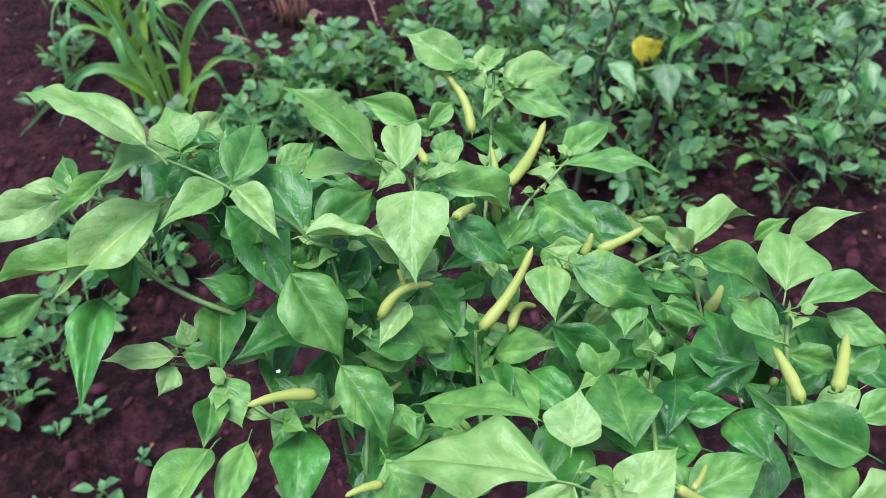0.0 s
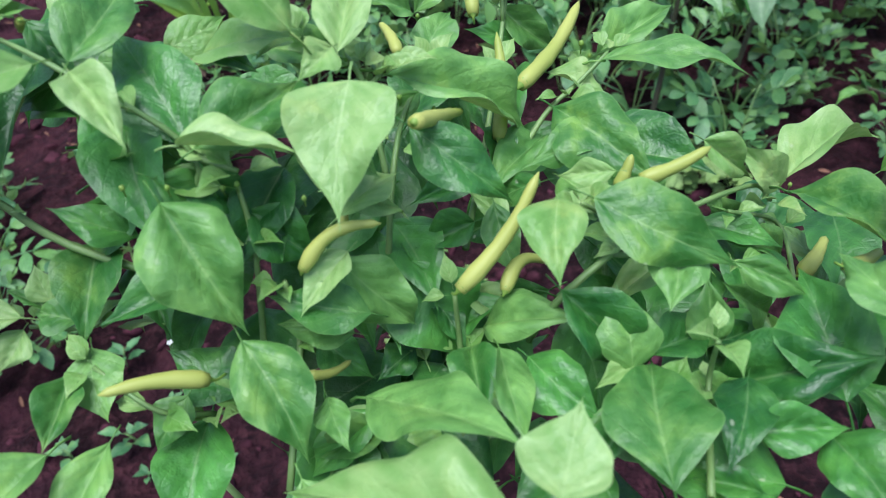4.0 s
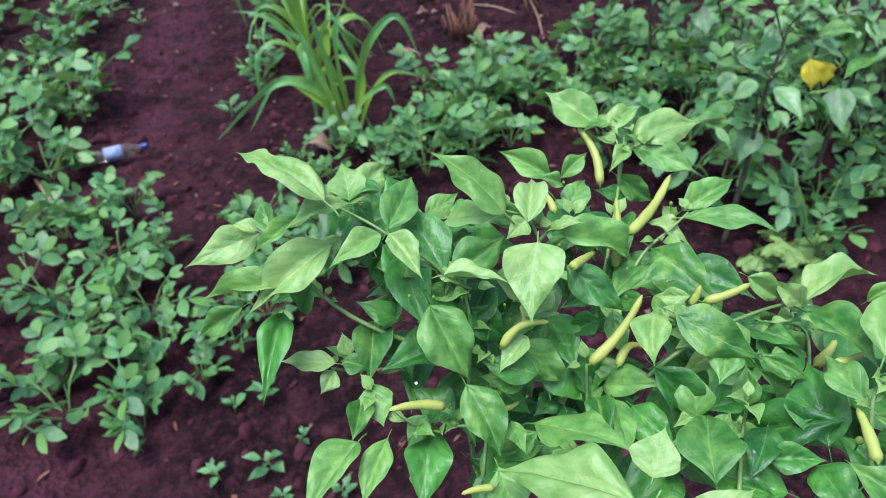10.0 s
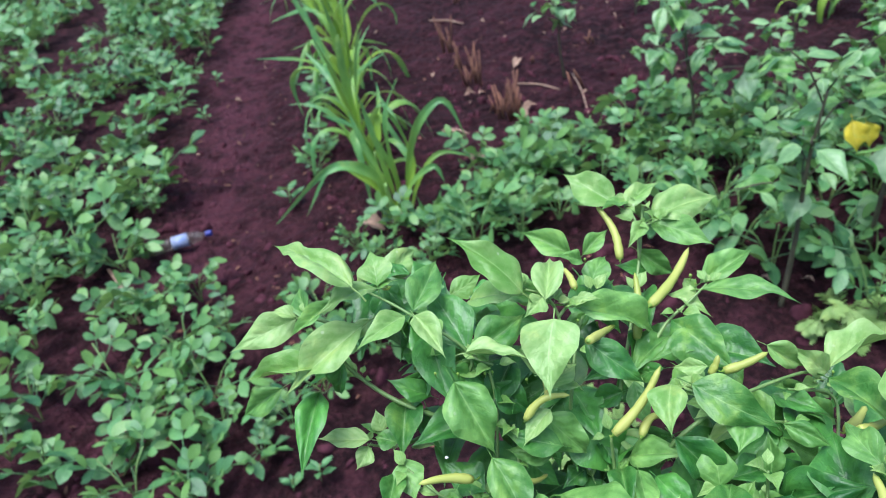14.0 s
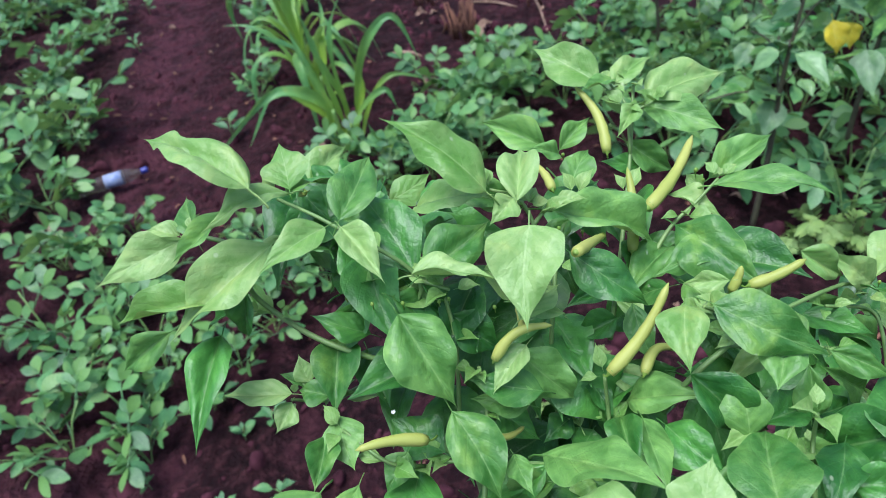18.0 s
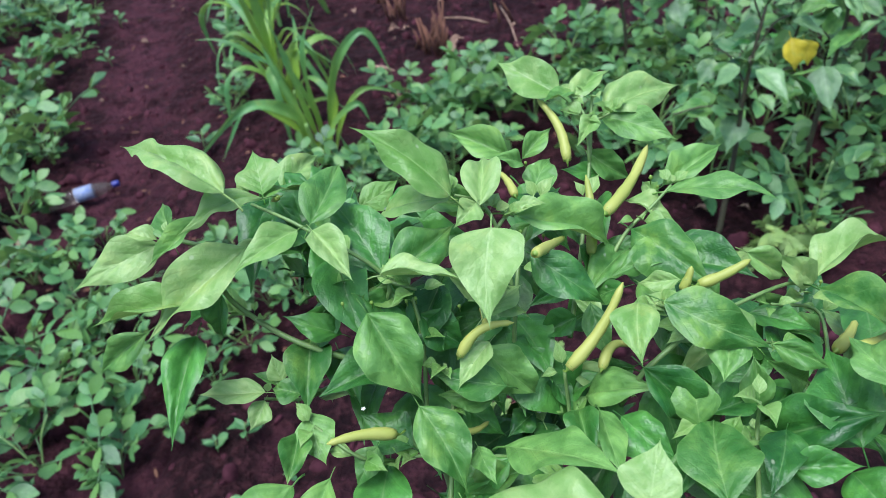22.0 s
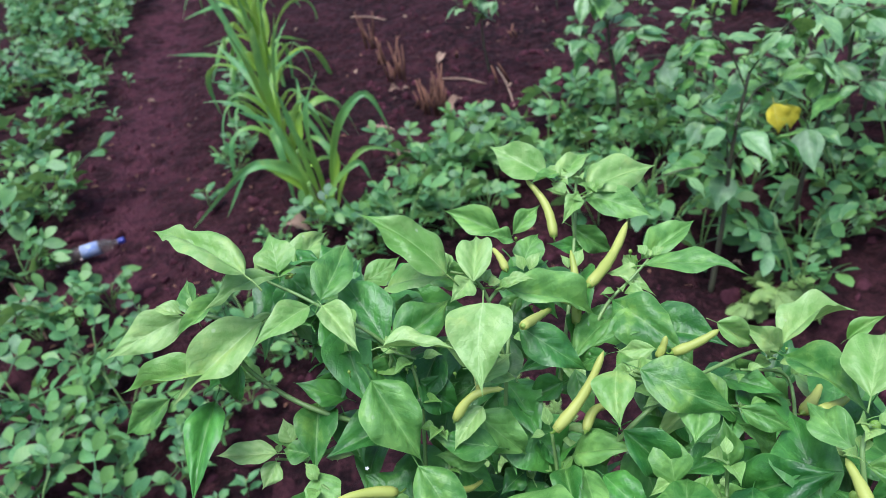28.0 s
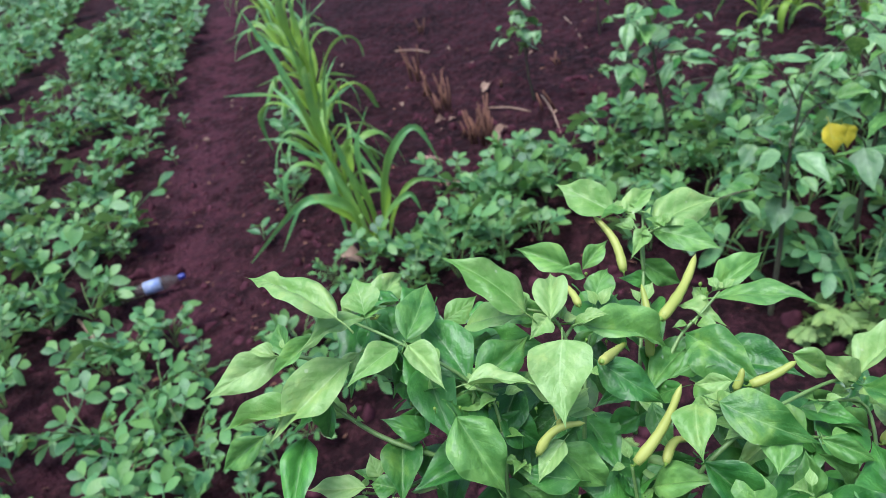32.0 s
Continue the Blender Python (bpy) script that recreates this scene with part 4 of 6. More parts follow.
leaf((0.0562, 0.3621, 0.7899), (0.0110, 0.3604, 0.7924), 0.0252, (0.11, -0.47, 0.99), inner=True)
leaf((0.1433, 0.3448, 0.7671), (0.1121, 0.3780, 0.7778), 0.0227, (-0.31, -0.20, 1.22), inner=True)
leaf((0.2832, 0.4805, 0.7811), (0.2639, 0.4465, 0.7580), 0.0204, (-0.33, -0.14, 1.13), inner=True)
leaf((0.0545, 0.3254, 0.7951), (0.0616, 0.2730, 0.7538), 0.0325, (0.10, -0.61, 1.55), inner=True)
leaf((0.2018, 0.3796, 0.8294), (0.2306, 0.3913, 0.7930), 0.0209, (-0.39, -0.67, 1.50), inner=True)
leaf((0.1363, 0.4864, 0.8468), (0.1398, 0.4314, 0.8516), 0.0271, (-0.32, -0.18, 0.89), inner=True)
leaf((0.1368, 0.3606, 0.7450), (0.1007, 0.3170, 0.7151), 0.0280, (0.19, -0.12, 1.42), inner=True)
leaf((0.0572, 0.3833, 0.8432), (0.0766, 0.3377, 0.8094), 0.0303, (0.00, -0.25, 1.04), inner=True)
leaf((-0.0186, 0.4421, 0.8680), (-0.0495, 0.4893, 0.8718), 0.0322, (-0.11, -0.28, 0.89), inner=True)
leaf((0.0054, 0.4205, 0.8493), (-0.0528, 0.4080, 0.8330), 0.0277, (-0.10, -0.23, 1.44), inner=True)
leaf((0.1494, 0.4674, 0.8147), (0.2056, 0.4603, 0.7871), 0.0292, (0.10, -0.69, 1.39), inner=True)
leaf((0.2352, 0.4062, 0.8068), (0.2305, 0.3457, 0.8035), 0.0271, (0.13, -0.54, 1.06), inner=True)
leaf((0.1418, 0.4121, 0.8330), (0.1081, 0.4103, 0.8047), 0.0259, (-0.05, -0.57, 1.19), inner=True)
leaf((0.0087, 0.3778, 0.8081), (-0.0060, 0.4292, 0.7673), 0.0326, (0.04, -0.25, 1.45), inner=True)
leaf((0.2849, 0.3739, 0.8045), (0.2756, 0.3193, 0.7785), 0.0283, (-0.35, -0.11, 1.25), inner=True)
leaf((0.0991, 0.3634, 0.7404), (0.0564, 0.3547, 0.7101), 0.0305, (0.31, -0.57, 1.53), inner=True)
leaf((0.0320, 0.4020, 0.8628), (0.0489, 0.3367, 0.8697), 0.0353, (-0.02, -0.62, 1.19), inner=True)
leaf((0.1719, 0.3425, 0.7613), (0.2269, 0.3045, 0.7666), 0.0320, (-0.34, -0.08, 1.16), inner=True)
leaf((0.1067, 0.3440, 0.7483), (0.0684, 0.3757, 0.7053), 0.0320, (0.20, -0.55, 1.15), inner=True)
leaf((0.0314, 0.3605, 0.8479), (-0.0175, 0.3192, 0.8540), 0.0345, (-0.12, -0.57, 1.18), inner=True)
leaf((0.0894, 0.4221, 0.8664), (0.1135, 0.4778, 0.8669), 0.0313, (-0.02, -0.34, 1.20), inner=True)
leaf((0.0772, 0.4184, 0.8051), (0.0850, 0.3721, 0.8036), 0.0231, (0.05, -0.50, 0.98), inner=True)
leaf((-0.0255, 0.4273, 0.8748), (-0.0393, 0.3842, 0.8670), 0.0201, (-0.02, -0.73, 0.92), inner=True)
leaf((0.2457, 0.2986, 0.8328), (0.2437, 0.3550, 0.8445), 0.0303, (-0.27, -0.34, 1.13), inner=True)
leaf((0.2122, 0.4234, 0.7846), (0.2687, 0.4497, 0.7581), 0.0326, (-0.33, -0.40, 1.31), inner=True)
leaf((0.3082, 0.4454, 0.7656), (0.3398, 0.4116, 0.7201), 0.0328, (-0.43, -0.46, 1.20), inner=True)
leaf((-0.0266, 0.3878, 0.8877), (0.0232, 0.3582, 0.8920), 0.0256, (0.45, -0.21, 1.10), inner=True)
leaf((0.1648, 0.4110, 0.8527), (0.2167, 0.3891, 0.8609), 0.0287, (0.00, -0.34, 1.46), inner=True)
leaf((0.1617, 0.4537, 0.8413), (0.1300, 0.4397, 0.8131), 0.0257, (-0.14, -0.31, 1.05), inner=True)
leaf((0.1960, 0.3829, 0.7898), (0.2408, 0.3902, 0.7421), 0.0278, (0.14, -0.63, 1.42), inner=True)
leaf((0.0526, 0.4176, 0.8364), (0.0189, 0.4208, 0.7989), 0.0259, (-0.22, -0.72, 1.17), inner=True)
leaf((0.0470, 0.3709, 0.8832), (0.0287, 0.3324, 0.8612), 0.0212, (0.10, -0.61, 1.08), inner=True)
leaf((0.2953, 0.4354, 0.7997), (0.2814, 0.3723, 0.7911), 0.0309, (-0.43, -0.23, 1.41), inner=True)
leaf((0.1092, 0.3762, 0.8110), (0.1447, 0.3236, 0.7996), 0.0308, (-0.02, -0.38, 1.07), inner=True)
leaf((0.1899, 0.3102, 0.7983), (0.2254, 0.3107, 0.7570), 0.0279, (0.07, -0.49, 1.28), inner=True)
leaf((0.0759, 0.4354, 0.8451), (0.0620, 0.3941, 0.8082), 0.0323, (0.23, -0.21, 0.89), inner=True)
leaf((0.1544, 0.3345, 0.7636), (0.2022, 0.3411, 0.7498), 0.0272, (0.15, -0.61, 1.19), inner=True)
leaf((-0.0010, 0.3790, 0.8045), (-0.0052, 0.3252, 0.8055), 0.0232, (-0.07, -0.52, 1.18), inner=True)
leaf((0.0657, 0.3593, 0.7703), (0.0590, 0.4089, 0.7296), 0.0292, (-0.24, -0.06, 1.32), inner=True)
leaf((0.2947, 0.3685, 0.8305), (0.2542, 0.3349, 0.7920), 0.0281, (-0.16, -0.57, 0.98), inner=True)
leaf((0.2191, 0.3614, 0.8056), (0.2346, 0.3173, 0.8067), 0.0232, (-0.29, -0.42, 1.17), inner=True)
leaf((0.1725, 0.2669, 0.7550), (0.1464, 0.2921, 0.7241), 0.0270, (-0.05, -0.32, 1.58), inner=True)
leaf((0.0991, 0.3806, 0.7638), (0.0658, 0.3567, 0.7213), 0.0346, (-0.09, -0.20, 1.42), inner=True)
leaf((0.2447, 0.2381, 0.7540), (0.2194, 0.2643, 0.7004), 0.0367, (-0.43, -0.18, 1.32), inner=True)
leaf((0.1528, 0.3662, 0.8132), (0.1987, 0.3661, 0.7759), 0.0280, (-0.37, -0.10, 1.27), inner=True)
leaf((0.2924, 0.3427, 0.8421), (0.3319, 0.3134, 0.8051), 0.0282, (-0.54, -0.33, 1.29), inner=True)
leaf((0.1350, 0.3222, 0.7349), (0.1738, 0.3581, 0.6921), 0.0342, (-0.18, -0.14, 1.13), inner=True)
leaf((0.1975, 0.2983, 0.7580), (0.2113, 0.2374, 0.7473), 0.0325, (0.07, -0.39, 1.50), inner=True)
leaf((0.1107, 0.3928, 0.7726), (0.0878, 0.3558, 0.7341), 0.0312, (-0.32, -0.45, 1.30), inner=True)
leaf((0.0710, 0.3815, 0.8246), (0.0882, 0.3319, 0.8211), 0.0268, (0.05, -0.28, 1.46), inner=True)
leaf((0.2963, 0.3088, 0.8335), (0.2721, 0.3673, 0.8177), 0.0334, (-0.31, -0.19, 1.00), inner=True)
leaf((0.1615, 0.3039, 0.8058), (0.1277, 0.2568, 0.7936), 0.0310, (0.02, -0.35, 1.50), inner=True)
leaf((0.3199, 0.3185, 0.7914), (0.3366, 0.3514, 0.7363), 0.0390, (-0.38, -0.57, 1.30), inner=True)
leaf((0.2950, 0.2506, 0.6871), (0.2613, 0.2498, 0.6565), 0.0192, (-0.38, -0.12, 1.56), inner=True)
leaf((0.2982, 0.2704, 0.7442), (0.3291, 0.2891, 0.6942), 0.0263, (-0.18, -0.31, 1.19), inner=True)
leaf((0.3458, 0.2585, 0.7470), (0.3675, 0.2151, 0.7115), 0.0299, (-0.47, -0.28, 1.49), inner=True)
leaf((0.3043, 0.2755, 0.7965), (0.3016, 0.3046, 0.7467), 0.0345, (-0.10, -0.42, 1.24), inner=True)
leaf((0.1598, 0.2634, 0.6806), (0.1176, 0.2522, 0.6675), 0.0196, (-0.09, -0.07, 1.19), inner=True)
leaf((0.0264, 0.3590, 0.8157), (0.0402, 0.3087, 0.7931), 0.0315, (-0.05, -0.51, 1.28), inner=True)
leaf((0.0796, 0.3361, 0.7566), (0.1170, 0.3150, 0.7248), 0.0318, (0.03, -0.55, 1.37), inner=True)
leaf((0.1113, 0.3121, 0.7770), (0.0593, 0.2905, 0.7854), 0.0327, (-0.22, -0.44, 1.38), inner=True)
leaf((0.1799, 0.3254, 0.7528), (0.2306, 0.3456, 0.7613), 0.0246, (-0.23, -0.15, 1.15), inner=True)
leaf((0.1052, 0.2792, 0.7637), (0.0630, 0.2792, 0.7253), 0.0273, (-0.26, -0.12, 1.58), inner=True)
leaf((0.1464, 0.3192, 0.7209), (0.2076, 0.3230, 0.7042), 0.0329, (0.09, -0.33, 1.51), inner=True)
leaf((0.0818, 0.3595, 0.7759), (0.0308, 0.3259, 0.7718), 0.0307, (-0.18, -0.43, 1.44), inner=True)
leaf((0.0952, 0.2523, 0.7091), (0.0741, 0.2894, 0.6807), 0.0253, (-0.16, -0.13, 1.53), inner=True)
leaf((0.0724, 0.3157, 0.7730), (0.0270, 0.3203, 0.7304), 0.0346, (-0.18, -0.60, 1.42), inner=True)
leaf((0.1015, 0.3812, 0.7861), (0.1360, 0.3503, 0.7528), 0.0278, (-0.18, -0.24, 1.24), inner=True)
leaf((0.2228, 0.2760, 0.8178), (0.1620, 0.2903, 0.8276), 0.0313, (-0.21, -0.20, 1.06), inner=True)
leaf((0.3419, 0.3682, 0.7978), (0.3658, 0.3219, 0.7879), 0.0263, (-0.55, -0.46, 1.34), inner=True)
leaf((0.2998, 0.3541, 0.8059), (0.3245, 0.3126, 0.7986), 0.0270, (-0.44, -0.60, 0.94), inner=True)
leaf((0.1803, 0.2614, 0.7643), (0.1308, 0.3076, 0.7689), 0.0286, (-0.38, -0.09, 1.36), inner=True)
leaf((0.2330, 0.3443, 0.7980), (0.2731, 0.3242, 0.7914), 0.0239, (-0.10, -0.64, 1.48), inner=True)
leaf((0.0461, 0.3038, 0.7743), (0.0609, 0.2608, 0.7458), 0.0251, (-0.19, -0.31, 1.58), inner=True)
leaf((0.3006, 0.3680, 0.8053), (0.2582, 0.3519, 0.7618), 0.0292, (-0.04, -0.56, 0.98), inner=True)
leaf((0.2017, 0.2561, 0.6926), (0.1824, 0.2814, 0.6437), 0.0348, (-0.11, -0.37, 1.40), inner=True)
leaf((0.0658, 0.3629, 0.7614), (0.0862, 0.3834, 0.7229), 0.0256, (0.17, -0.58, 1.03), inner=True)
leaf((0.2701, 0.2615, 0.7658), (0.3008, 0.2331, 0.7307), 0.0244, (-0.33, -0.21, 1.10), inner=True)
leaf((0.1843, 0.2431, 0.7407), (0.1504, 0.2655, 0.7199), 0.0198, (-0.43, -0.14, 1.26), inner=True)
leaf((0.1201, 0.3027, 0.7108), (0.0736, 0.2872, 0.6693), 0.0377, (-0.23, -0.12, 1.12), inner=True)
leaf((0.2653, 0.2871, 0.8096), (0.2222, 0.2514, 0.7965), 0.0319, (-0.14, -0.54, 1.21), inner=True)
leaf((0.1705, 0.2475, 0.7045), (0.1429, 0.2939, 0.7081), 0.0248, (-0.09, -0.13, 1.56), inner=True)
leaf((0.3005, 0.2810, 0.7957), (0.2567, 0.3291, 0.8107), 0.0282, (-0.27, -0.36, 1.54), inner=True)
leaf((0.0324, 0.3196, 0.7630), (0.0654, 0.3111, 0.7320), 0.0204, (-0.09, -0.51, 1.08), inner=True)
leaf((0.1533, 0.3938, 0.7861), (0.1171, 0.4059, 0.7403), 0.0320, (0.08, -0.48, 0.95), inner=True)
leaf((0.2788, 0.2556, 0.7227), (0.2495, 0.2245, 0.6970), 0.0235, (-0.51, -0.02, 1.34), inner=True)
leaf((0.0586, 0.3604, 0.7738), (0.0671, 0.3874, 0.7289), 0.0268, (-0.08, -0.25, 1.31), inner=True)
leaf((0.3299, 0.2441, 0.7682), (0.3304, 0.2785, 0.7381), 0.0267, (-0.16, -0.05, 1.14), inner=True)
leaf((0.2130, 0.3577, 0.7987), (0.1886, 0.2959, 0.7885), 0.0286, (0.07, -0.41, 1.20), inner=True)
leaf((0.1578, 0.3434, 0.8297), (0.1687, 0.3104, 0.7979), 0.0266, (-0.02, -0.34, 1.21), inner=True)
leaf((0.1010, 0.3732, 0.7849), (0.1603, 0.3974, 0.7671), 0.0330, (0.15, -0.15, 1.01), inner=True)
leaf((0.3267, 0.2590, 0.7359), (0.3078, 0.2214, 0.7083), 0.0302, (-0.55, 0.03, 1.15), inner=True)
leaf((0.2129, 0.4067, 0.7997), (0.1993, 0.3485, 0.7895), 0.0360, (-0.06, -0.24, 1.14), inner=True)
leaf((0.1951, 0.3687, 0.7704), (0.1828, 0.4140, 0.7318), 0.0318, (0.03, -0.47, 0.98), inner=True)
leaf((0.2073, 0.2575, 0.7842), (0.2290, 0.1968, 0.7783), 0.0371, (-0.03, -0.15, 1.34), inner=True)
leaf((0.0968, 0.3051, 0.7183), (0.1017, 0.2649, 0.6865), 0.0261, (0.23, -0.12, 1.12), inner=True)
leaf((0.2909, 0.2533, 0.7412), (0.3199, 0.2639, 0.7090), 0.0244, (-0.47, -0.48, 1.41), inner=True)
leaf((-0.0261, 0.3687, 0.8805), (-0.0017, 0.4138, 0.8562), 0.0300, (-0.03, -0.17, 1.26), inner=True)
leaf((-0.0277, 0.3772, 0.9044), (-0.0511, 0.4253, 0.8812), 0.0349, (0.22, -0.70, 1.06), inner=True)
leaf((-0.0513, 0.4209, 0.9136), (-0.0563, 0.3602, 0.8920), 0.0284, (-0.03, -0.73, 1.33), inner=True)
leaf((-0.0009, 0.3808, 0.8996), (-0.0048, 0.4240, 0.8894), 0.0238, (0.44, -0.71, 0.97), inner=True)
leaf((-0.0679, 0.4246, 0.8740), (-0.0706, 0.4671, 0.8351), 0.0281, (0.32, -0.30, 1.04), inner=True)
leaf((0.0046, 0.4158, 0.8736), (0.0648, 0.4203, 0.8723), 0.0346, (0.19, -0.40, 0.97), inner=True)
leaf((-0.0348, 0.4140, 0.9093), (-0.0751, 0.4071, 0.8800), 0.0234, (0.27, -0.61, 1.42), inner=True)
leaf((-0.0123, 0.4362, 0.8983), (-0.0276, 0.3969, 0.8600), 0.0276, (0.11, -0.67, 1.38), inner=True)
leaf((-0.0587, 0.4196, 0.8581), (-0.0513, 0.4569, 0.8029), 0.0381, (0.17, -0.40, 1.14), inner=True)
leaf((-0.0357, 0.3944, 0.8717), (0.0198, 0.4058, 0.8408), 0.0353, (0.22, -0.49, 0.89), inner=True)
leaf((-0.0388, 0.4238, 0.8992), (-0.0772, 0.4325, 0.8668), 0.0254, (0.18, -0.73, 0.97), inner=True)
leaf((0.0032, 0.4237, 0.8837), (0.0428, 0.3773, 0.8801), 0.0271, (0.22, -0.40, 0.97), inner=True)
leaf((-0.0051, 0.3706, 0.9083), (0.0164, 0.3236, 0.8845), 0.0261, (-0.08, -0.22, 0.92), inner=True)
leaf((-0.0324, 0.4122, 0.8874), (0.0017, 0.3866, 0.8448), 0.0341, (0.15, -0.26, 1.26), inner=True)
leaf((0.0475, 0.4020, 0.9128), (0.0841, 0.4104, 0.9074), 0.0177, (0.37, -0.31, 0.98), young=True)
leaf((0.0420, 0.4120, 0.9112), (0.0626, 0.4305, 0.9002), 0.0149, (0.20, -0.47, 1.41))
leaf((0.2787, 0.4125, 0.7643), (0.2854, 0.3895, 0.7633), 0.0105, (0.08, -0.38, 1.11))
leaf((0.0355, 0.3843, 0.9137), (0.0185, 0.3906, 0.8953), 0.0133, (0.36, -0.24, 1.00))
leaf((0.1859, 0.3131, 0.8050), (0.2180, 0.2890, 0.8007), 0.0207, (-0.07, -0.30, 0.98), young=True)
leaf((0.1264, 0.3748, 0.8605), (0.1364, 0.3480, 0.8413), 0.0139, (-0.12, -0.21, 0.90))
leaf((0.1542, 0.3890, 0.8606), (0.1749, 0.3593, 0.8596), 0.0178, (-0.15, -0.26, 1.47), young=True)
leaf((0.1277, 0.4275, 0.8596), (0.1263, 0.3955, 0.8466), 0.0137, (0.27, -0.43, 0.91), older=True)
leaf((0.2014, 0.3045, 0.8230), (0.2222, 0.2869, 0.8023), 0.0141, (-0.35, 0.02, 1.05), young=True)
leaf((0.1682, 0.2986, 0.8343), (0.1546, 0.2778, 0.8192), 0.0119, (0.22, -0.13, 1.46))
leaf((0.2448, 0.3471, 0.8012), (0.2334, 0.3210, 0.7810), 0.0169, (0.06, -0.58, 0.98), young=True)
leaf((0.0675, 0.3589, 0.9041), (0.0860, 0.3567, 0.8884), 0.0114, (-0.14, -0.58, 1.07))
leaf((0.2339, 0.3152, 0.8335), (0.2598, 0.3156, 0.8101), 0.0141, (-0.10, -0.36, 1.45))
leaf((0.1459, 0.3840, 0.8627), (0.1253, 0.3949, 0.8412), 0.0126, (-0.30, -0.63, 1.29))
leaf((0.0075, 0.3869, 0.9199), (-0.0246, 0.3866, 0.9096), 0.0179, (-0.12, -0.30, 1.38))
leaf((0.1327, 0.3776, 0.8472), (0.1155, 0.3940, 0.8503), 0.0106, (-0.26, -0.18, 1.43), young=True)
leaf((0.0129, 0.3395, 0.9049), (0.0298, 0.3490, 0.8817), 0.0151, (0.12, -0.60, 1.01))
leaf((0.2164, 0.3727, 0.8236), (0.1953, 0.3999, 0.8287), 0.0161, (-0.05, -0.34, 1.00))
leaf((0.2431, 0.3736, 0.7958), (0.2427, 0.3477, 0.7774), 0.0167, (-0.14, -0.25, 0.98), young=True)
leaf((0.1315, 0.3536, 0.8254), (0.0998, 0.3443, 0.8079), 0.0150, (-0.24, -0.05, 1.44), older=True)
leaf((0.2542, 0.3378, 0.8335), (0.2543, 0.3121, 0.8199), 0.0115, (0.10, -0.58, 1.34), older=True)
leaf((0.0969, 0.3396, 0.8030), (0.0867, 0.3696, 0.7934), 0.0172, (-0.08, -0.22, 1.17), young=True)
leaf((0.0702, 0.3517, 0.8862), (0.0961, 0.3658, 0.8575), 0.0172, (0.19, -0.36, 1.39), young=True)
leaf((0.1961, 0.3587, 0.8472), (0.1662, 0.3438, 0.8288), 0.0148, (-0.05, -0.19, 1.02), young=True)
leaf((0.2172, 0.3955, 0.8277), (0.2519, 0.3823, 0.8254), 0.0163, (-0.12, -0.35, 1.41), older=True)
leaf((0.0310, 0.3491, 0.8927), (0.0028, 0.3442, 0.8970), 0.0117, (0.36, -0.54, 1.37), young=True)
leaf((0.1006, 0.3528, 0.8303), (0.1149, 0.3366, 0.8142), 0.0114, (0.20, -0.30, 1.46), older=True)
leaf((0.0714, 0.3427, 0.8831), (0.0910, 0.3714, 0.8800), 0.0184, (-0.14, -0.53, 1.35), young=True)
leaf((0.2789, 0.3986, 0.7756), (0.3071, 0.4175, 0.7783), 0.0178, (0.04, -0.11, 1.15), young=True)
leaf((0.0726, 0.3277, 0.8370), (0.0412, 0.3303, 0.8398), 0.0168, (0.16, -0.42, 1.03))
leaf((0.0700, 0.3097, 0.7908), (0.0839, 0.2946, 0.7780), 0.0117, (-0.19, -0.21, 1.42))
leaf((0.0963, 0.4158, 0.8860), (0.0754, 0.3964, 0.8735), 0.0122, (0.29, -0.35, 1.08))
leaf((0.2889, 0.4171, 0.7784), (0.2778, 0.4477, 0.7777), 0.0133, (0.12, -0.52, 1.41), young=True)
leaf((0.0369, 0.4058, 0.9146), (0.0737, 0.3966, 0.9095), 0.0165, (-0.13, -0.57, 1.33))
leaf((-0.0099, 0.3390, 0.8312), (-0.0325, 0.3576, 0.8040), 0.0192, (0.08, -0.22, 0.98), young=True)
leaf((0.1841, 0.3833, 0.8437), (0.1691, 0.3584, 0.8472), 0.0137, (0.11, -0.15, 1.25))
leaf((0.0196, 0.3537, 0.8830), (0.0180, 0.3841, 0.8939), 0.0152, (-0.01, -0.33, 1.36))
leaf((0.1088, 0.3163, 0.7846), (0.0788, 0.3176, 0.7918), 0.0152, (0.29, -0.30, 1.23))
leaf((0.0795, 0.3179, 0.8019), (0.0588, 0.2934, 0.7876), 0.0175, (0.19, -0.53, 1.45), young=True)
leaf((0.1029, 0.3158, 0.7890), (0.1267, 0.2910, 0.7737), 0.0169, (0.19, -0.06, 1.10), older=True)
leaf((0.0513, 0.3727, 0.8880), (0.0817, 0.3811, 0.8621), 0.0202, (0.08, -0.51, 1.05), young=True)
leaf((0.0555, 0.3669, 0.8946), (0.0792, 0.3704, 0.8869), 0.0126, (-0.10, -0.55, 1.17))
leaf((0.1863, 0.3980, 0.8601), (0.1958, 0.3790, 0.8451), 0.0130, (-0.27, -0.39, 1.00))
leaf((0.0797, 0.3120, 0.8088), (0.0506, 0.2926, 0.7875), 0.0174, (-0.00, -0.13, 1.00), older=True)
leaf((0.1201, 0.3291, 0.7991), (0.1416, 0.3200, 0.7973), 0.0112, (-0.26, -0.58, 1.08))
leaf((0.2419, 0.3136, 0.8453), (0.2217, 0.3111, 0.8327), 0.0111, (-0.43, -0.20, 1.33), older=True)
leaf((0.1840, 0.2965, 0.8315), (0.1957, 0.3183, 0.8353), 0.0132, (-0.30, -0.05, 1.09), young=True)
leaf((0.1303, 0.3500, 0.8239), (0.1515, 0.3537, 0.8062), 0.0125, (-0.14, -0.06, 1.23))
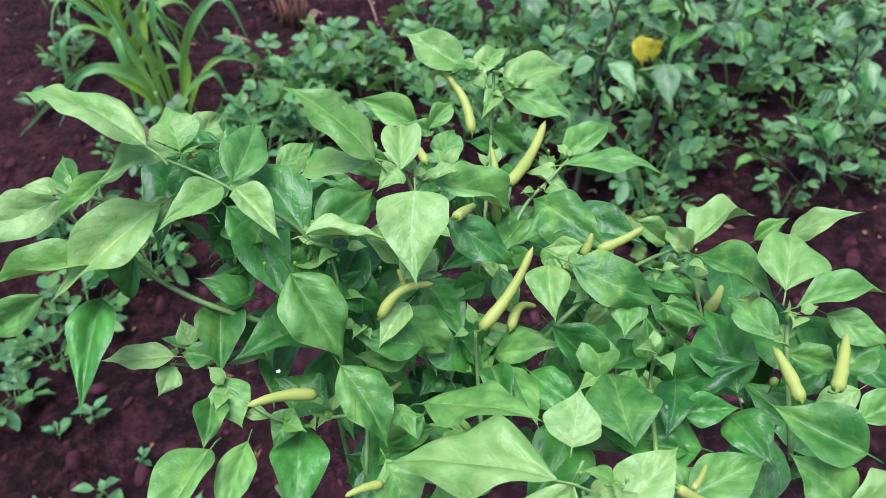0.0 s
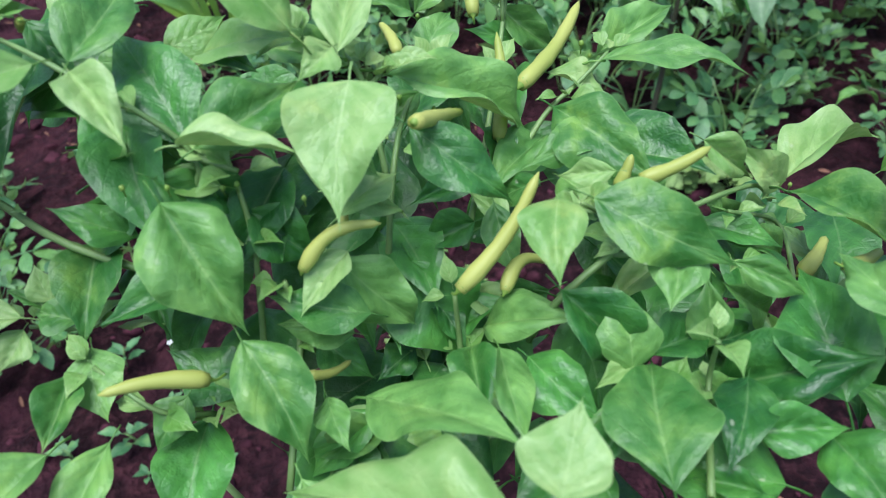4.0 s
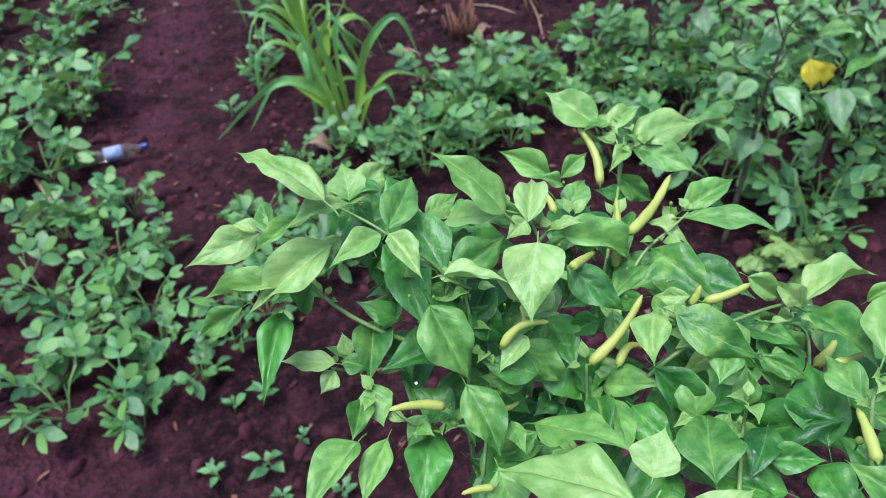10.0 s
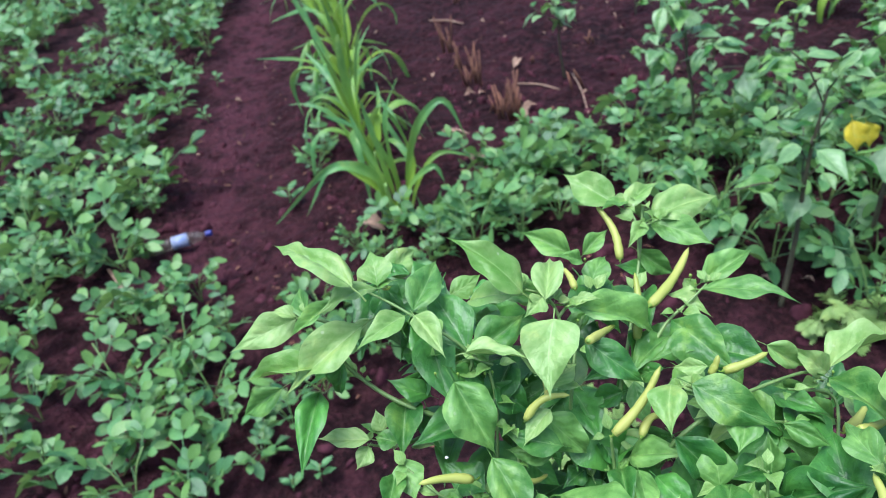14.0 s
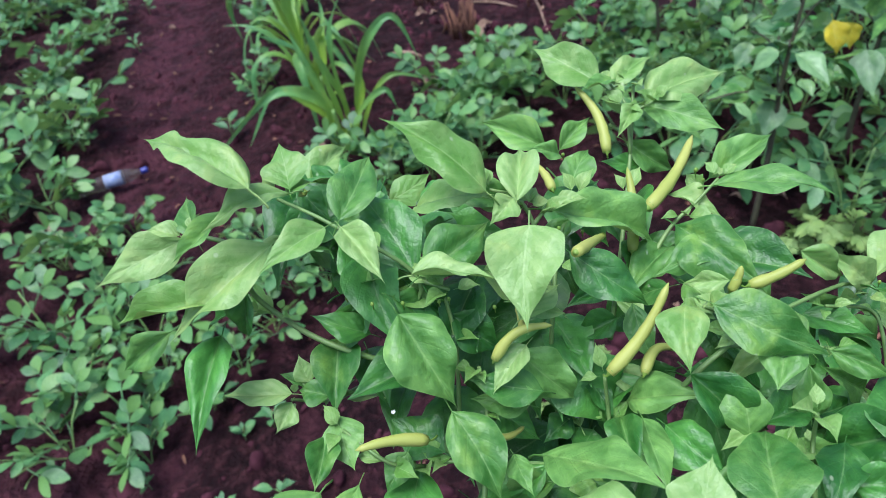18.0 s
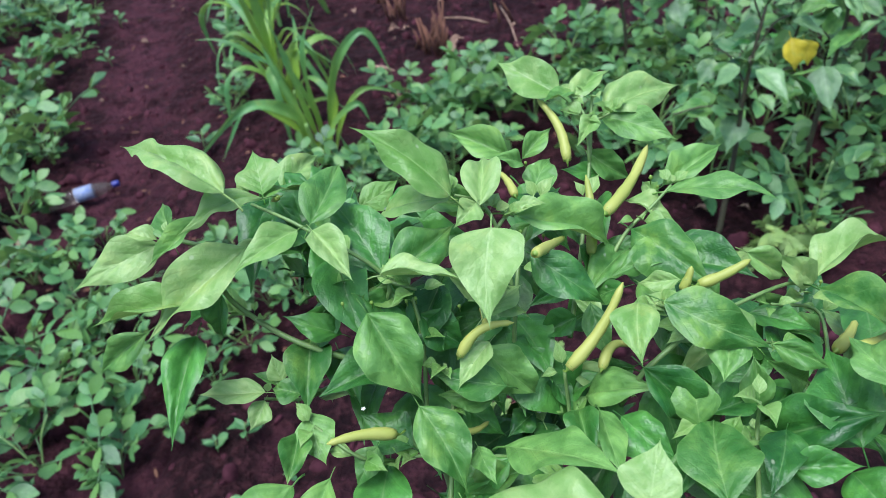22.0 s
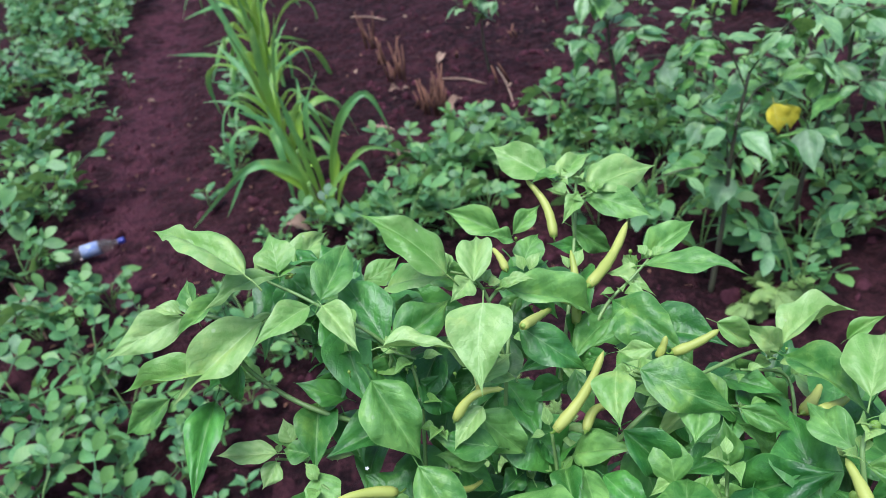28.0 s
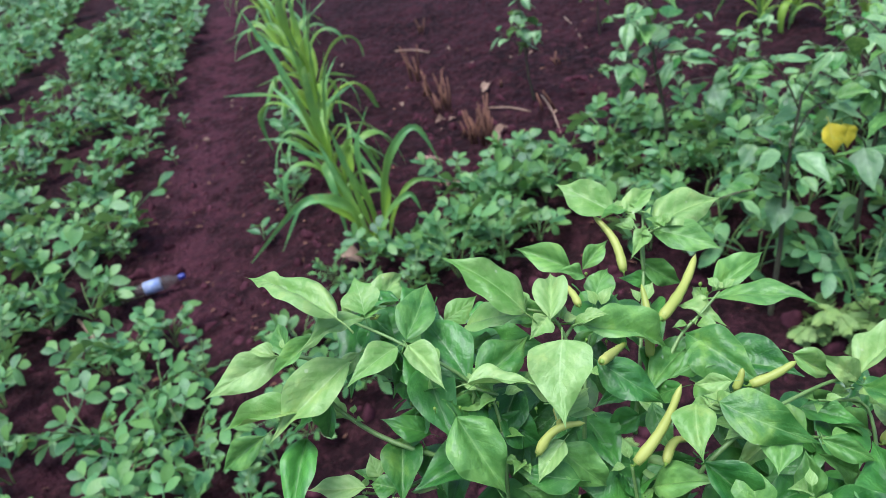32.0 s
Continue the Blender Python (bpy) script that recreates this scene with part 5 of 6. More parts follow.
leaf((0.2463, 0.3721, 0.7957), (0.2467, 0.3388, 0.7773), 0.0194, (-0.36, -0.51, 1.01), young=True)
leaf((0.1819, 0.2461, 0.8174), (0.2028, 0.2265, 0.7975), 0.0140, (-0.04, 0.01, 1.27), older=True)
leaf((0.1146, 0.3632, 0.8214), (0.1373, 0.3414, 0.8136), 0.0155, (-0.03, -0.16, 1.30), young=True)
leaf((0.3038, 0.2894, 0.8430), (0.2733, 0.2790, 0.8251), 0.0144, (-0.30, -0.46, 1.09), young=True)
leaf((0.1283, 0.2592, 0.7671), (0.1485, 0.2574, 0.7561), 0.0102, (-0.04, -0.33, 1.19))
leaf((0.1697, 0.2957, 0.8329), (0.1584, 0.2754, 0.8253), 0.0107, (-0.25, -0.27, 1.43), older=True)
leaf((0.0719, 0.3450, 0.8347), (0.0633, 0.3810, 0.8249), 0.0175, (-0.15, -0.24, 1.20), young=True)
leaf((0.1786, 0.3154, 0.8357), (0.1600, 0.3017, 0.8372), 0.0098, (-0.39, -0.56, 1.15), young=True)
leaf((0.0859, 0.3082, 0.8022), (0.0522, 0.2987, 0.7945), 0.0167, (0.13, -0.40, 1.18))
leaf((0.3094, 0.2544, 0.7941), (0.3218, 0.2264, 0.7963), 0.0140, (-0.49, -0.13, 1.36), young=True)
leaf((0.1912, 0.2193, 0.7736), (0.2151, 0.2005, 0.7753), 0.0160, (-0.31, -0.23, 1.20), young=True)
leaf((0.1207, 0.2875, 0.7944), (0.0900, 0.2849, 0.7721), 0.0199, (-0.28, -0.41, 1.39), young=True)
leaf((0.2118, 0.2683, 0.8266), (0.1876, 0.2733, 0.8276), 0.0105, (-0.39, -0.52, 1.31), older=True)
leaf((0.2075, 0.2289, 0.7848), (0.2052, 0.1989, 0.7804), 0.0160, (0.13, -0.36, 1.50), older=True)
leaf((0.1894, 0.3043, 0.8255), (0.2222, 0.3137, 0.8189), 0.0162, (-0.09, -0.56, 1.18))
leaf((0.0739, 0.3372, 0.8716), (0.0568, 0.3177, 0.8576), 0.0144, (0.08, -0.44, 1.46), young=True)
leaf((0.0878, 0.2379, 0.7434), (0.1052, 0.2242, 0.7246), 0.0138, (-0.29, -0.10, 1.15), young=True)
leaf((0.2163, 0.2366, 0.7823), (0.1879, 0.2334, 0.7846), 0.0122, (-0.06, -0.48, 1.47))
leaf((0.1807, 0.3212, 0.8303), (0.2133, 0.3419, 0.8226), 0.0178, (-0.07, -0.30, 0.97), older=True)
leaf((0.2742, 0.3688, 0.8198), (0.2778, 0.3323, 0.8171), 0.0186, (-0.30, -0.21, 0.99), young=True)
leaf((0.2133, 0.3060, 0.8376), (0.1969, 0.2681, 0.8396), 0.0195, (-0.13, -0.05, 1.12), older=True)
leaf((0.2937, 0.3048, 0.8431), (0.2680, 0.3054, 0.8231), 0.0172, (-0.07, -0.32, 0.90), older=True)
leaf((-0.0032, 0.3621, 0.8963), (0.0264, 0.3426, 0.8790), 0.0201, (0.25, -0.59, 1.46))
leaf((-0.0257, 0.4122, 0.9259), (-0.0609, 0.4228, 0.9132), 0.0165, (0.23, -0.22, 1.31), older=True)
leaf((0.0105, 0.4042, 0.9153), (0.0383, 0.3970, 0.9098), 0.0155, (0.26, -0.19, 1.10), older=True)
leaf((0.0221, 0.3937, 0.9160), (0.0382, 0.4142, 0.9153), 0.0126, (0.18, -0.33, 1.37), older=True)
leaf((-0.0433, 0.3968, 0.9343), (-0.0242, 0.3849, 0.9165), 0.0121, (-0.10, -0.29, 1.16), older=True)
leaf((0.0011, 0.3671, 0.9036), (-0.0151, 0.3487, 0.8844), 0.0121, (0.24, -0.64, 0.90))
leaf((-0.0097, 0.4188, 0.9270), (-0.0210, 0.3925, 0.9335), 0.0156, (0.17, -0.46, 0.88), older=True)
leaf((-0.0146, 0.3954, 0.9137), (-0.0093, 0.4166, 0.8893), 0.0134, (0.15, -0.24, 1.12), older=True)
leaf((0.0026, 0.3479, 0.9083), (-0.0185, 0.3613, 0.8819), 0.0165, (0.24, -0.29, 1.42))
leaf((-0.0417, 0.3627, 0.9262), (-0.0576, 0.3436, 0.9141), 0.0114, (0.29, -0.19, 1.29), young=True)


# ---- groundnut plants ----
def four_leaf(seed):
    """One groundnut leaf: a stalk with two pairs of oval leaflets."""
    rng = random.Random(seed)
    verts, faces, uvs = [], [], []
    tv, tf = tube([(0, 0, 0), (0, 0.45, 0.06), (0, 0.78, 0.05)], [0.022, 0.018, 0.014], 4)
    verts += tv
    faces += tf
    uvs += [(0.5, 0.5)] * len(tv)
    for (y0, turn) in ((0.52, 62), (0.52, -62), (0.76, 32), (0.76, -32)):
        turn = radians(turn + rng.uniform(-12, 12))
        size, lift, roll = rng.uniform(0.42, 0.70), rng.uniform(-0.55, 0.5), rng.uniform(-0.7, 0.7)
        n = len(verts)
        for i in range(6):
            v = i / 5
            half = (0.015, 0.085, 0.128, 0.142, 0.112, 0.02)[i] * size / 0.5
            for u in (-1, 0, 1):
                p = Vector((u * half, v * size, (abs(u) * 0.10 * half * 3 - 0.30 * (v - 0.4) ** 2 + lift * v) * size + roll * u * half))
                p.rotate(Euler((0, 0, -turn)))
                verts.append((p.x, p.y + y0, p.z + 0.055))
                uvs.append((0.5 + 0.5 * u, v))
        for i in range(5):
            for j in range(2):
                o = n + i * 3 + j
                faces.append((o, o + 1, o + 4, o + 3))
    return mesh_of("leaf", verts, faces, NUT, uvs)


NUT_LEAVES = [four_leaf(k) for k in range(8)]


def groundnut(seed, stems, height, spread, leaf_len, per_stem=3):
    """A low bushy plant: several stems that lean outwards, each with four-part leaves along it."""
    rng = random.Random(seed)
    plant = new("groundnut_plant")
    tagged(plant, "low green groundnut plant with oval leaflets growing in soil", "groundnut plant", "groundnut plants in rows")
    for k in range(stems):
        a = 6.283 * k / stems + rng.uniform(-0.4, 0.4)
        reach = spread * rng.uniform(0.55, 1.0)
        top = Vector((math.cos(a) * reach, math.sin(a) * reach, height * rng.uniform(0.6, 1.05)))
        line = smooth_line([(0, 0, -0.02), top * 0.5 + Vector((0, 0, height * 0.12)), top], 4)
        under("stem", mesh_of("stem", *tube(line, [0.0028] * len(line), 5), STEM), plant)
        for j in range(rng.randint(per_stem, per_stem + 1)):
            p = line[min(len(line) - 1, 2 + j * 2 if j < 4 else len(line) - 1)] if j < 4 else line[-1]
            b = a + rng.uniform(-1.5, 1.5)
            d = Vector((math.cos(b), math.sin(b), rng.uniform(0.1, 0.9))).normalized()
            size = leaf_len * rng.uniform(0.75, 1.15)
            under("leaf", NUT_LEAVES[rng.randrange(8)], plant, aim(p, p + d * size, size, (0.2 * rng.uniform(-1, 1), -0.15, 1)))
    return plant


NUTS = [groundnut(20 + k, rnd.randint(4, 5), rnd.uniform(0.12, 0.20), rnd.uniform(0.10, 0.17), rnd.uniform(0.110, 0.136)) for k in range(6)]
NUTS += [groundnut(40 + k, 3 + k % 2, rnd.uniform(0.17, 0.25), rnd.uniform(0.07, 0.12), rnd.uniform(0.104, 0.126), 2) for k in range(5)]
nut_used = set()


def joined(ob):
    """A copy of a plant whose leaves, and whose stems, are one mesh each, for the far rows."""
    twin = new(ob.name.split(".")[0])
    for key in ("label", "category", "group"):
        twin[key] = ob[key]
    for name, one, mat in (("foliage", "leaf", NUT), ("stem", "stem", STEM)):
        verts, faces, uvs = [], [], []
        for c in ob.children:
            if c.name.startswith(one):
                n, me = len(verts), c.data
                verts += [c.matrix_basis @ v.co for v in me.vertices]
                spots = [(0.5, 0.5)] * len(me.vertices)
                if me.uv_layers:
                    for lp, w in zip(me.loops, me.uv_layers[0].data):
                        spots[lp.vertex_index] = (w.uv[0], w.uv[1])
                uvs += spots
                faces += [tuple(k + n for k in p.vertices) for p in me.polygons]
        under(name, mesh_of(name, verts, faces, mat, uvs), twin)
    return twin


FAR_NUTS = [joined(ob) for ob in NUTS]
far_used = set()


def nut_at(x, y, size, turn, kind, far=False):
    m = pose(x, y, lie(x, y), 0, 0, turn) @ Matrix.Scale(size, 4)
    kinds, used = (FAR_NUTS, far_used) if far else (NUTS, nut_used)
    if kind in used:
        ob = copy_thing(kinds[kind], pose(0, 0, 0))
    else:
        used.add(kind)
        ob = kinds[kind]
    ob.matrix_basis = m
    return ob


def at_row(c, s):
    """The place c metres across the rows and s metres along them."""
    k = SIDE.x * ROW.y - SIDE.y * ROW.x
    return (c * ROW.y - s * SIDE.y) / k, (SIDE.x * s - ROW.x * c) / k


rnd = random.Random(3)
for s in np.arange(1.9, 7.6, 0.2):
    for c in (-0.90, -1.08, -1.26, -1.44, -1.6):
        if s < 2.45 and c > -1.0 or rnd.random() < 0.34:
            continue
        x, y = at_row(c + rnd.uniform(-0.07, 0.07), s + rnd.uniform(-0.08, 0.08))
        nut_at(x, y, rnd.uniform(0.55, 1.0), rnd.uniform(0, 360), rnd.randrange(11), s > 2.9)
for s in np.arange(4.0, 11.0, 0.3):
    for c in (-2.05, -2.35, -2.7, -3.1):
        x, y = at_row(c - 0.05 * (s - 4) + rnd.uniform(-0.09, 0.09), s + rnd.uniform(-0.1, 0.1))
        nut_at(x, y, rnd.uniform(0.8, 1.2), rnd.uniform(0, 360), rnd.randrange(11), True)

nut_at(-0.26, 2.04, 0.74, 122, 7)
nut_at(-0.15, 2.12, 0.74, 87, 6)
nut_at(-0.13, 2.32, 0.70, 306, 7)
nut_at(0.10, 2.22, 0.78, 58, 10)
nut_at(0.17, 2.03, 0.66, 359, 7)
nut_at(0.28, 2.01, 0.74, 164, 8)
nut_at(0.39, 1.93, 0.74, 44, 8)
nut_at(0.54, 2.00, 0.78, 52, 9)
nut_at(0.45, 2.14, 0.74, 0, 7)
nut_at(0.47, 1.62, 0.82, 56, 8)
nut_at(0.63, 1.67, 0.82, 174, 6)
nut_at(0.68, 1.57, 0.74, 49, 8)
nut_at(0.41, 1.72, 0.82, 343, 6)
nut_at(0.32, 1.76, 0.82, 168, 9)
nut_at(0.66, 1.90, 0.78, 161, 6)
nut_at(0.78, 1.93, 0.74, 126, 10)
nut_at(0.88, 1.89, 0.74, 3, 8)
nut_at(0.90, 2.26, 0.74, 207, 8)
nut_at(0.73, 2.18, 0.74, 95, 7)
nut_at(0.62, 2.28, 0.74, 255, 8)
nut_at(0.80, 1.63, 0.49, 145, 6)
nut_at(-0.58, 1.84, 0.55, 98, 6)
nut_at(-0.47, 1.86, 0.60, 43, 7)
nut_at(-0.36, 1.91, 0.60, 126, 10)
nut_at(-0.39, 1.76, 0.55, 107, 9)
nut_at(-0.58, 1.71, 0.50, 328, 6)
nut_at(-0.26, 2.20, 0.60, 235, 9)
nut_at(-0.13, 2.29, 0.60, 232, 9)
nut_at(1.10, 1.72, 0.70, 80, 7)
nut_at(1.22, 1.62, 0.62, 200, 9)
nut_at(1.02, 1.50, 0.45, 20, 8)
nut_at(0.98, 1.84, 0.57, 217, 7)
nut_at(0.23, 1.80, 0.82, 187, 6)
nut_at(-0.43, 1.69, 0.66, 151, 8)
nut_at(-0.69, 1.77, 0.37, 222, 9)
nut_at(-0.31, 1.76, 0.74, 190, 9)
nut_at(-0.18, 1.80, 0.74, 279, 6)
nut_at(-1.14, 2.82, 0.8, 198, 8)
nut_at(-1.04, 2.47, 0.5, 199, 7)
nut_at(-0.98, 2.25, 0.5, 181, 9)
nut_at(-0.96, 0.87, .75, 240, 4)
nut_at(-0.83, 0.94, .6, 59, 6)
nut_at(-0.68, 0.98, .5, 165, 8)
nut_at(-1.20, 1.20, .8, 54, 4)
nut_at(-0.92, 1.19, .7, 54, 4)
nut_at(-1.30, 1.45, .75, 31, 7)
nut_at(-1.22, 1.52, .7, 125, 2)
nut_at(-1.15, 1.58, .6, 187, 6)
nut_at(-1.50, 1.72, .75, 252, 3)
nut_at(-0.96, 1.39, .6, 181, 8)
nut_at(-0.62, 1.21, .6, 273, 4)
nut_at(-0.59, 1.32, .6, 171, 6)
nut_at(-0.50, 1.32, .6, 119, 0)
nut_at(-0.65, 1.08, .5, 315, 6)
nut_at(-0.54, 1.49, .6, 215, 2)
nut_at(-0.72, 1.50, .6, 49, 3)
nut_at(0.66, 1.45, 0.74, 321, 9)
nut_at(0.71, 1.62, 0.74, 86, 8)
nut_at(1.23, 2.25, 0.66, 255, 9)
nut_at(1.23, 1.92, 0.66, 28, 10)
nut_at(1.51, 2.16, 0.66, 332, 8)
nut_at(1.40, 1.79, 0.57, 309, 8)
nut_at(1.55, 2.45, 0.66, 23, 7)
nut_at(1.31, 1.57, 0.49, 277, 8)
nut_at(1.73, 2.39, 0.66, 201, 7)
nut_at(0.90, 1.70, 0.49, 246, 6)
nut_at(0.87, 1.82, 0.66, 44, 9)
nut_at(1.31, 2.21, 0.66, 148, 10)
nut_at(-0.37, 2.20, 0.7, 37, 10)
nut_at(-0.26, 2.00, 0.7, 19, 7)
nut_at(-0.19, 2.15, 0.74, 30, 7)
nut_at(-0.15, 2.32, 0.6, 127, 9)
nut_at(-0.06, 2.13, 0.74, 285, 6)
nut_at(-0.19, 1.84, 0.7, 293, 8)
nut_at(-0.01, 2.29, 0.7, 284, 6)
nut_at(0.05, 2.07, 0.74, 223, 6)
nut_at(-0.33, 1.89, 0.6, 5, 6)
nut_at(-0.08, 1.93, 0.7, 351, 7)
nut_at(0.23, 2.20, 0.7, 313, 6)
nut_at(0.35, 2.13, 0.7, 263, 6)
nut_at(0.47, 2.16, 0.74, 20, 9)
nut_at(0.58, 2.10, 0.7, 17, 9)
nut_at(0.71, 2.11, 0.7, 176, 10)
nut_at(0.46, 2.36, 0.6, 315, 7)
nut_at(0.67, 2.31, 0.6, 91, 7)
nut_at(0.90, 2.04, 0.7, 323, 10)
nut_at(-1.82, 1.72, 0.75, 16, 7)
nut_at(-1.62, 1.67, 0.6, 110, 7)
nut_at(-1.64, 1.48, 0.75, 167, 9)
nut_at(-2.01, 1.93, 0.75, 185, 9)
nut_at(-1.87, 2.01, 0.75, 186, 8)
nut_at(-1.84, 2.22, 0.7, 71, 8)
nut_at(-2.15, 2.37, 0.7, 135, 6)
nut_at(-1.59, 2.08, 0.5, 331, 7)
nut_at(-1.76, 1.48, 0.75, 302, 7)
nut_at(-1.55, 1.33, 0.7, 94, 7)
nut_at(-1.50, 1.15, 0.75, 22, 6)
nut_at(-1.33, 1.06, 0.7, 245, 6)
nut_at(-1.32, 0.93, 0.75, 161, 8)
nut_at(-1.18, 0.89, 0.6, 272, 6)
nut_at(1.05, 1.97, 0.8, 69, 9)
nut_at(1.37, 2.09, 0.8, 21, 10)
nut_at(1.37, 1.93, 0.8, 10, 7)
nut_at(1.44, 2.32, 0.8, 12, 7)
nut_at(1.48, 1.98, 0.8, 60, 7)
nut_at(1.27, 2.51, 0.8, 9, 8)
nut_at(1.39, 2.50, 0.8, 232, 10)
nut_at(1.72, 2.58, 0.8, 241, 7)
nut_at(1.55, 2.69, 0.8, 257, 6)
nut_at(1.18, 2.06, 0.7, 27, 6)
nut_at(0.16, 2.47, .75, 204, 5)
nut_at(0.31, 2.49, .75, 172, 3)
nut_at(0.50, 2.49, .75, 150, 3)
nut_at(0.71, 2.45, .75, 198, 4)
nut_at(0.92, 2.41, .75, 36, 2)
nut_at(0.23, 2.33, .75, 199, 4)
nut_at(-1.04, 1.16, .7, 2, 4)
nut_at(-0.99, 1.01, .65, 34, 0)
nut_at(-1.06, 1.33, .65, 84, 0)
nut_at(-0.81, 1.05, .5, 221, 6)
nut_at(-0.78, 0.86, .55, 50, 6)


# ---- seedlings ----
def seedling(seed):
    rng = random.Random(seed)
    plant = new("weed_seedling")
    tagged(plant, "small pale green weed seedling on bare soil", "weed", "weed seedlings")
    line = [(0, 0, -0.01), (0.004, 0, 0.025), (0.010, 0.004, 0.052)]
    under("stem", mesh_of("stem", *tube(line, [0.0016] * 3, 5), STEM), plant)
    for k in range(6):
        a = k * 2.4 + rng.uniform(-0.5, 0.5)
        d = Vector((math.cos(a), math.sin(a), rng.uniform(0.1, 0.7))).normalized()
        s = rng.uniform(0.022, 0.055)
        p = Vector(line[2]) * (0.35 + 0.13 * k)
        under("leaf", SEED_BLADES[k % 3], plant, aim(p + d * 0.006, p + d * s, s * 0.42, (0, 0, 1)))
    return plant


SEED_BLADES = [blade_mesh("leaf", NUT, 0.42, 0.7, 0.2, 0.1, 0.03, 0, 0, 6, 4, 0.2, 70 + k) for k in range(3)]
SEEDLINGS = [seedling(61), seedling(62)]
seed_used = []


def weed_at(x, y, size, turn):
    k = len(seed_used) % 2
    ob = SEEDLINGS[k] if len(seed_used) < 2 else copy_thing(SEEDLINGS[k], pose(0, 0, 0))
    ob.matrix_basis = pose(x, y, lie(x, y), 0, 0, turn) @ Matrix.Scale(size, 4)
    seed_used.append(ob)


weed_at(-0.55, 0.74, .8, 148)
weed_at(-0.45, 0.77, 1, 208)
weed_at(-0.42, 0.71, .6, 7)
weed_at(-0.94, 0.82, .7, 179)
weed_at(-0.53, 0.93, .9, 10)
weed_at(-0.59, 0.91, .7, 41)
weed_at(-0.75, 0.80, .6, 143)
weed_at(-0.42, 0.85, .5, 297)
weed_at(-0.66, 1.00, 1, 259)
weed_at(-1.22, 2.90, 1.9, 20)
weed_at(-1.25, 3.04, 1.7, 70)
weed_at(-0.99, 2.43, 1.3, 140)
weed_at(-1.74, 2.86, 1.2, 200)
weed_at(-1.92, 3.33, 1.2, 310)
weed_at(-1.02, 2.05, 1.5, 40)
weed_at(-0.80, 0.83, 0.9, 90)
weed_at(-0.30, 0.72, 0.7, 30)


# ---- maize ----
def maize_blade(base, turn, length, width, rise, fall, seed):
    """A strap leaf with a channelled midrib that climbs, bends over and hangs."""
    rng = random.Random(seed)
    verts, faces, uvs = [], [], []
    d, side = Vector((math.cos(turn), math.sin(turn), 0)), Vector((-math.sin(turn), math.cos(turn), 0))
    p, tilt, n = Vector(base), rise, 18
    ph, drift, knee = rng.uniform(0, 6), rng.uniform(-0.07, 0.07), rng.uniform(0.30, 0.80)
    turned = rng.uniform(-1.2, 1.2)
    for i in range(n + 1):
        v = i / n
        d.rotate(Euler((0, 0, drift)))
        side.rotate(Euler((0, 0, drift)))
        along = d * math.cos(tilt) + Vector((0, 0, math.sin(tilt)))
        up = along.cross(side) * -1
        if i:
            p = p + along * (length / n)
        tilt -= fall / n * (0.15 + 2.9 * math.exp(-((v - knee) / 0.20) ** 2))
        lean = turned * v
        half = width * 0.5 * min(1, 0.45 + v * 2.2) * (1 - v ** 3.0) + 0.0008
        for u in (-1, -0.5, 0, 0.5, 1):
            verts.append(p + (side * math.cos(lean) + up * math.sin(lean)) * (u * half) + up * (abs(u) * half * 0.45 + math.sin(v * 15 + ph + u) * abs(u) * half * 0.22))
            uvs.append((0.5 + 0.5 * u, v))
    for i in range(n):
        for j in range(4):
            o = i * 5 + j
            faces.append((o, o + 1, o + 6, o + 5))
    return mesh_of("leaf", verts, faces, MAIZE, uvs)


def maize(x, y, height, blades, turn, lean, seed):
    """A young maize plant: a short stalk, upright leaves in the middle and hanging ones round them."""
    rng = random.Random(seed)
    plant = new("maize_plant")
    plant.matrix_basis = pose(x, y, lie(x, y))
    tagged(plant, "young bright green maize plant with long arching leaves in soil", "maize plant", "maize row")
    stalk = smooth_line([(0, 0, -0.02), (lean[0] * 0.5, lean[1] * 0.5, height * 0.16), (lean[0], lean[1], height * 0.34)], 5)
    under("stalk", mesh_of("stalk", *tube(stalk, [0.011 - 0.004 * k / len(stalk) for k in range(len(stalk))], 8), MAIZE_STALK), plant)
    for k in range(blades):
        v = (k + 0.6) / blades
        p = stalk[min(len(stalk) - 1, int((0.15 + 0.85 * v) * len(stalk)))]
        a = turn + 2.4 * k + rng.uniform(-0.9, 0.9)
        low = k < blades - 5
        length = height * (rng.uniform(0.80, 1.10) if low else rng.uniform(0.60, 1.05))
        rise = rng.uniform(0.75, 1.25) if low else rng.uniform(1.2, 1.6)
        fall = rng.uniform(1.6, 2.6) if low else rng.uniform(0.0, 2.0) * (1.2 - 0.7 * v)
        under("leaf", maize_blade(p, a, length, rng.uniform(0.016, 0.034), rise, fall, seed * 31 + k), plant)
    return plant


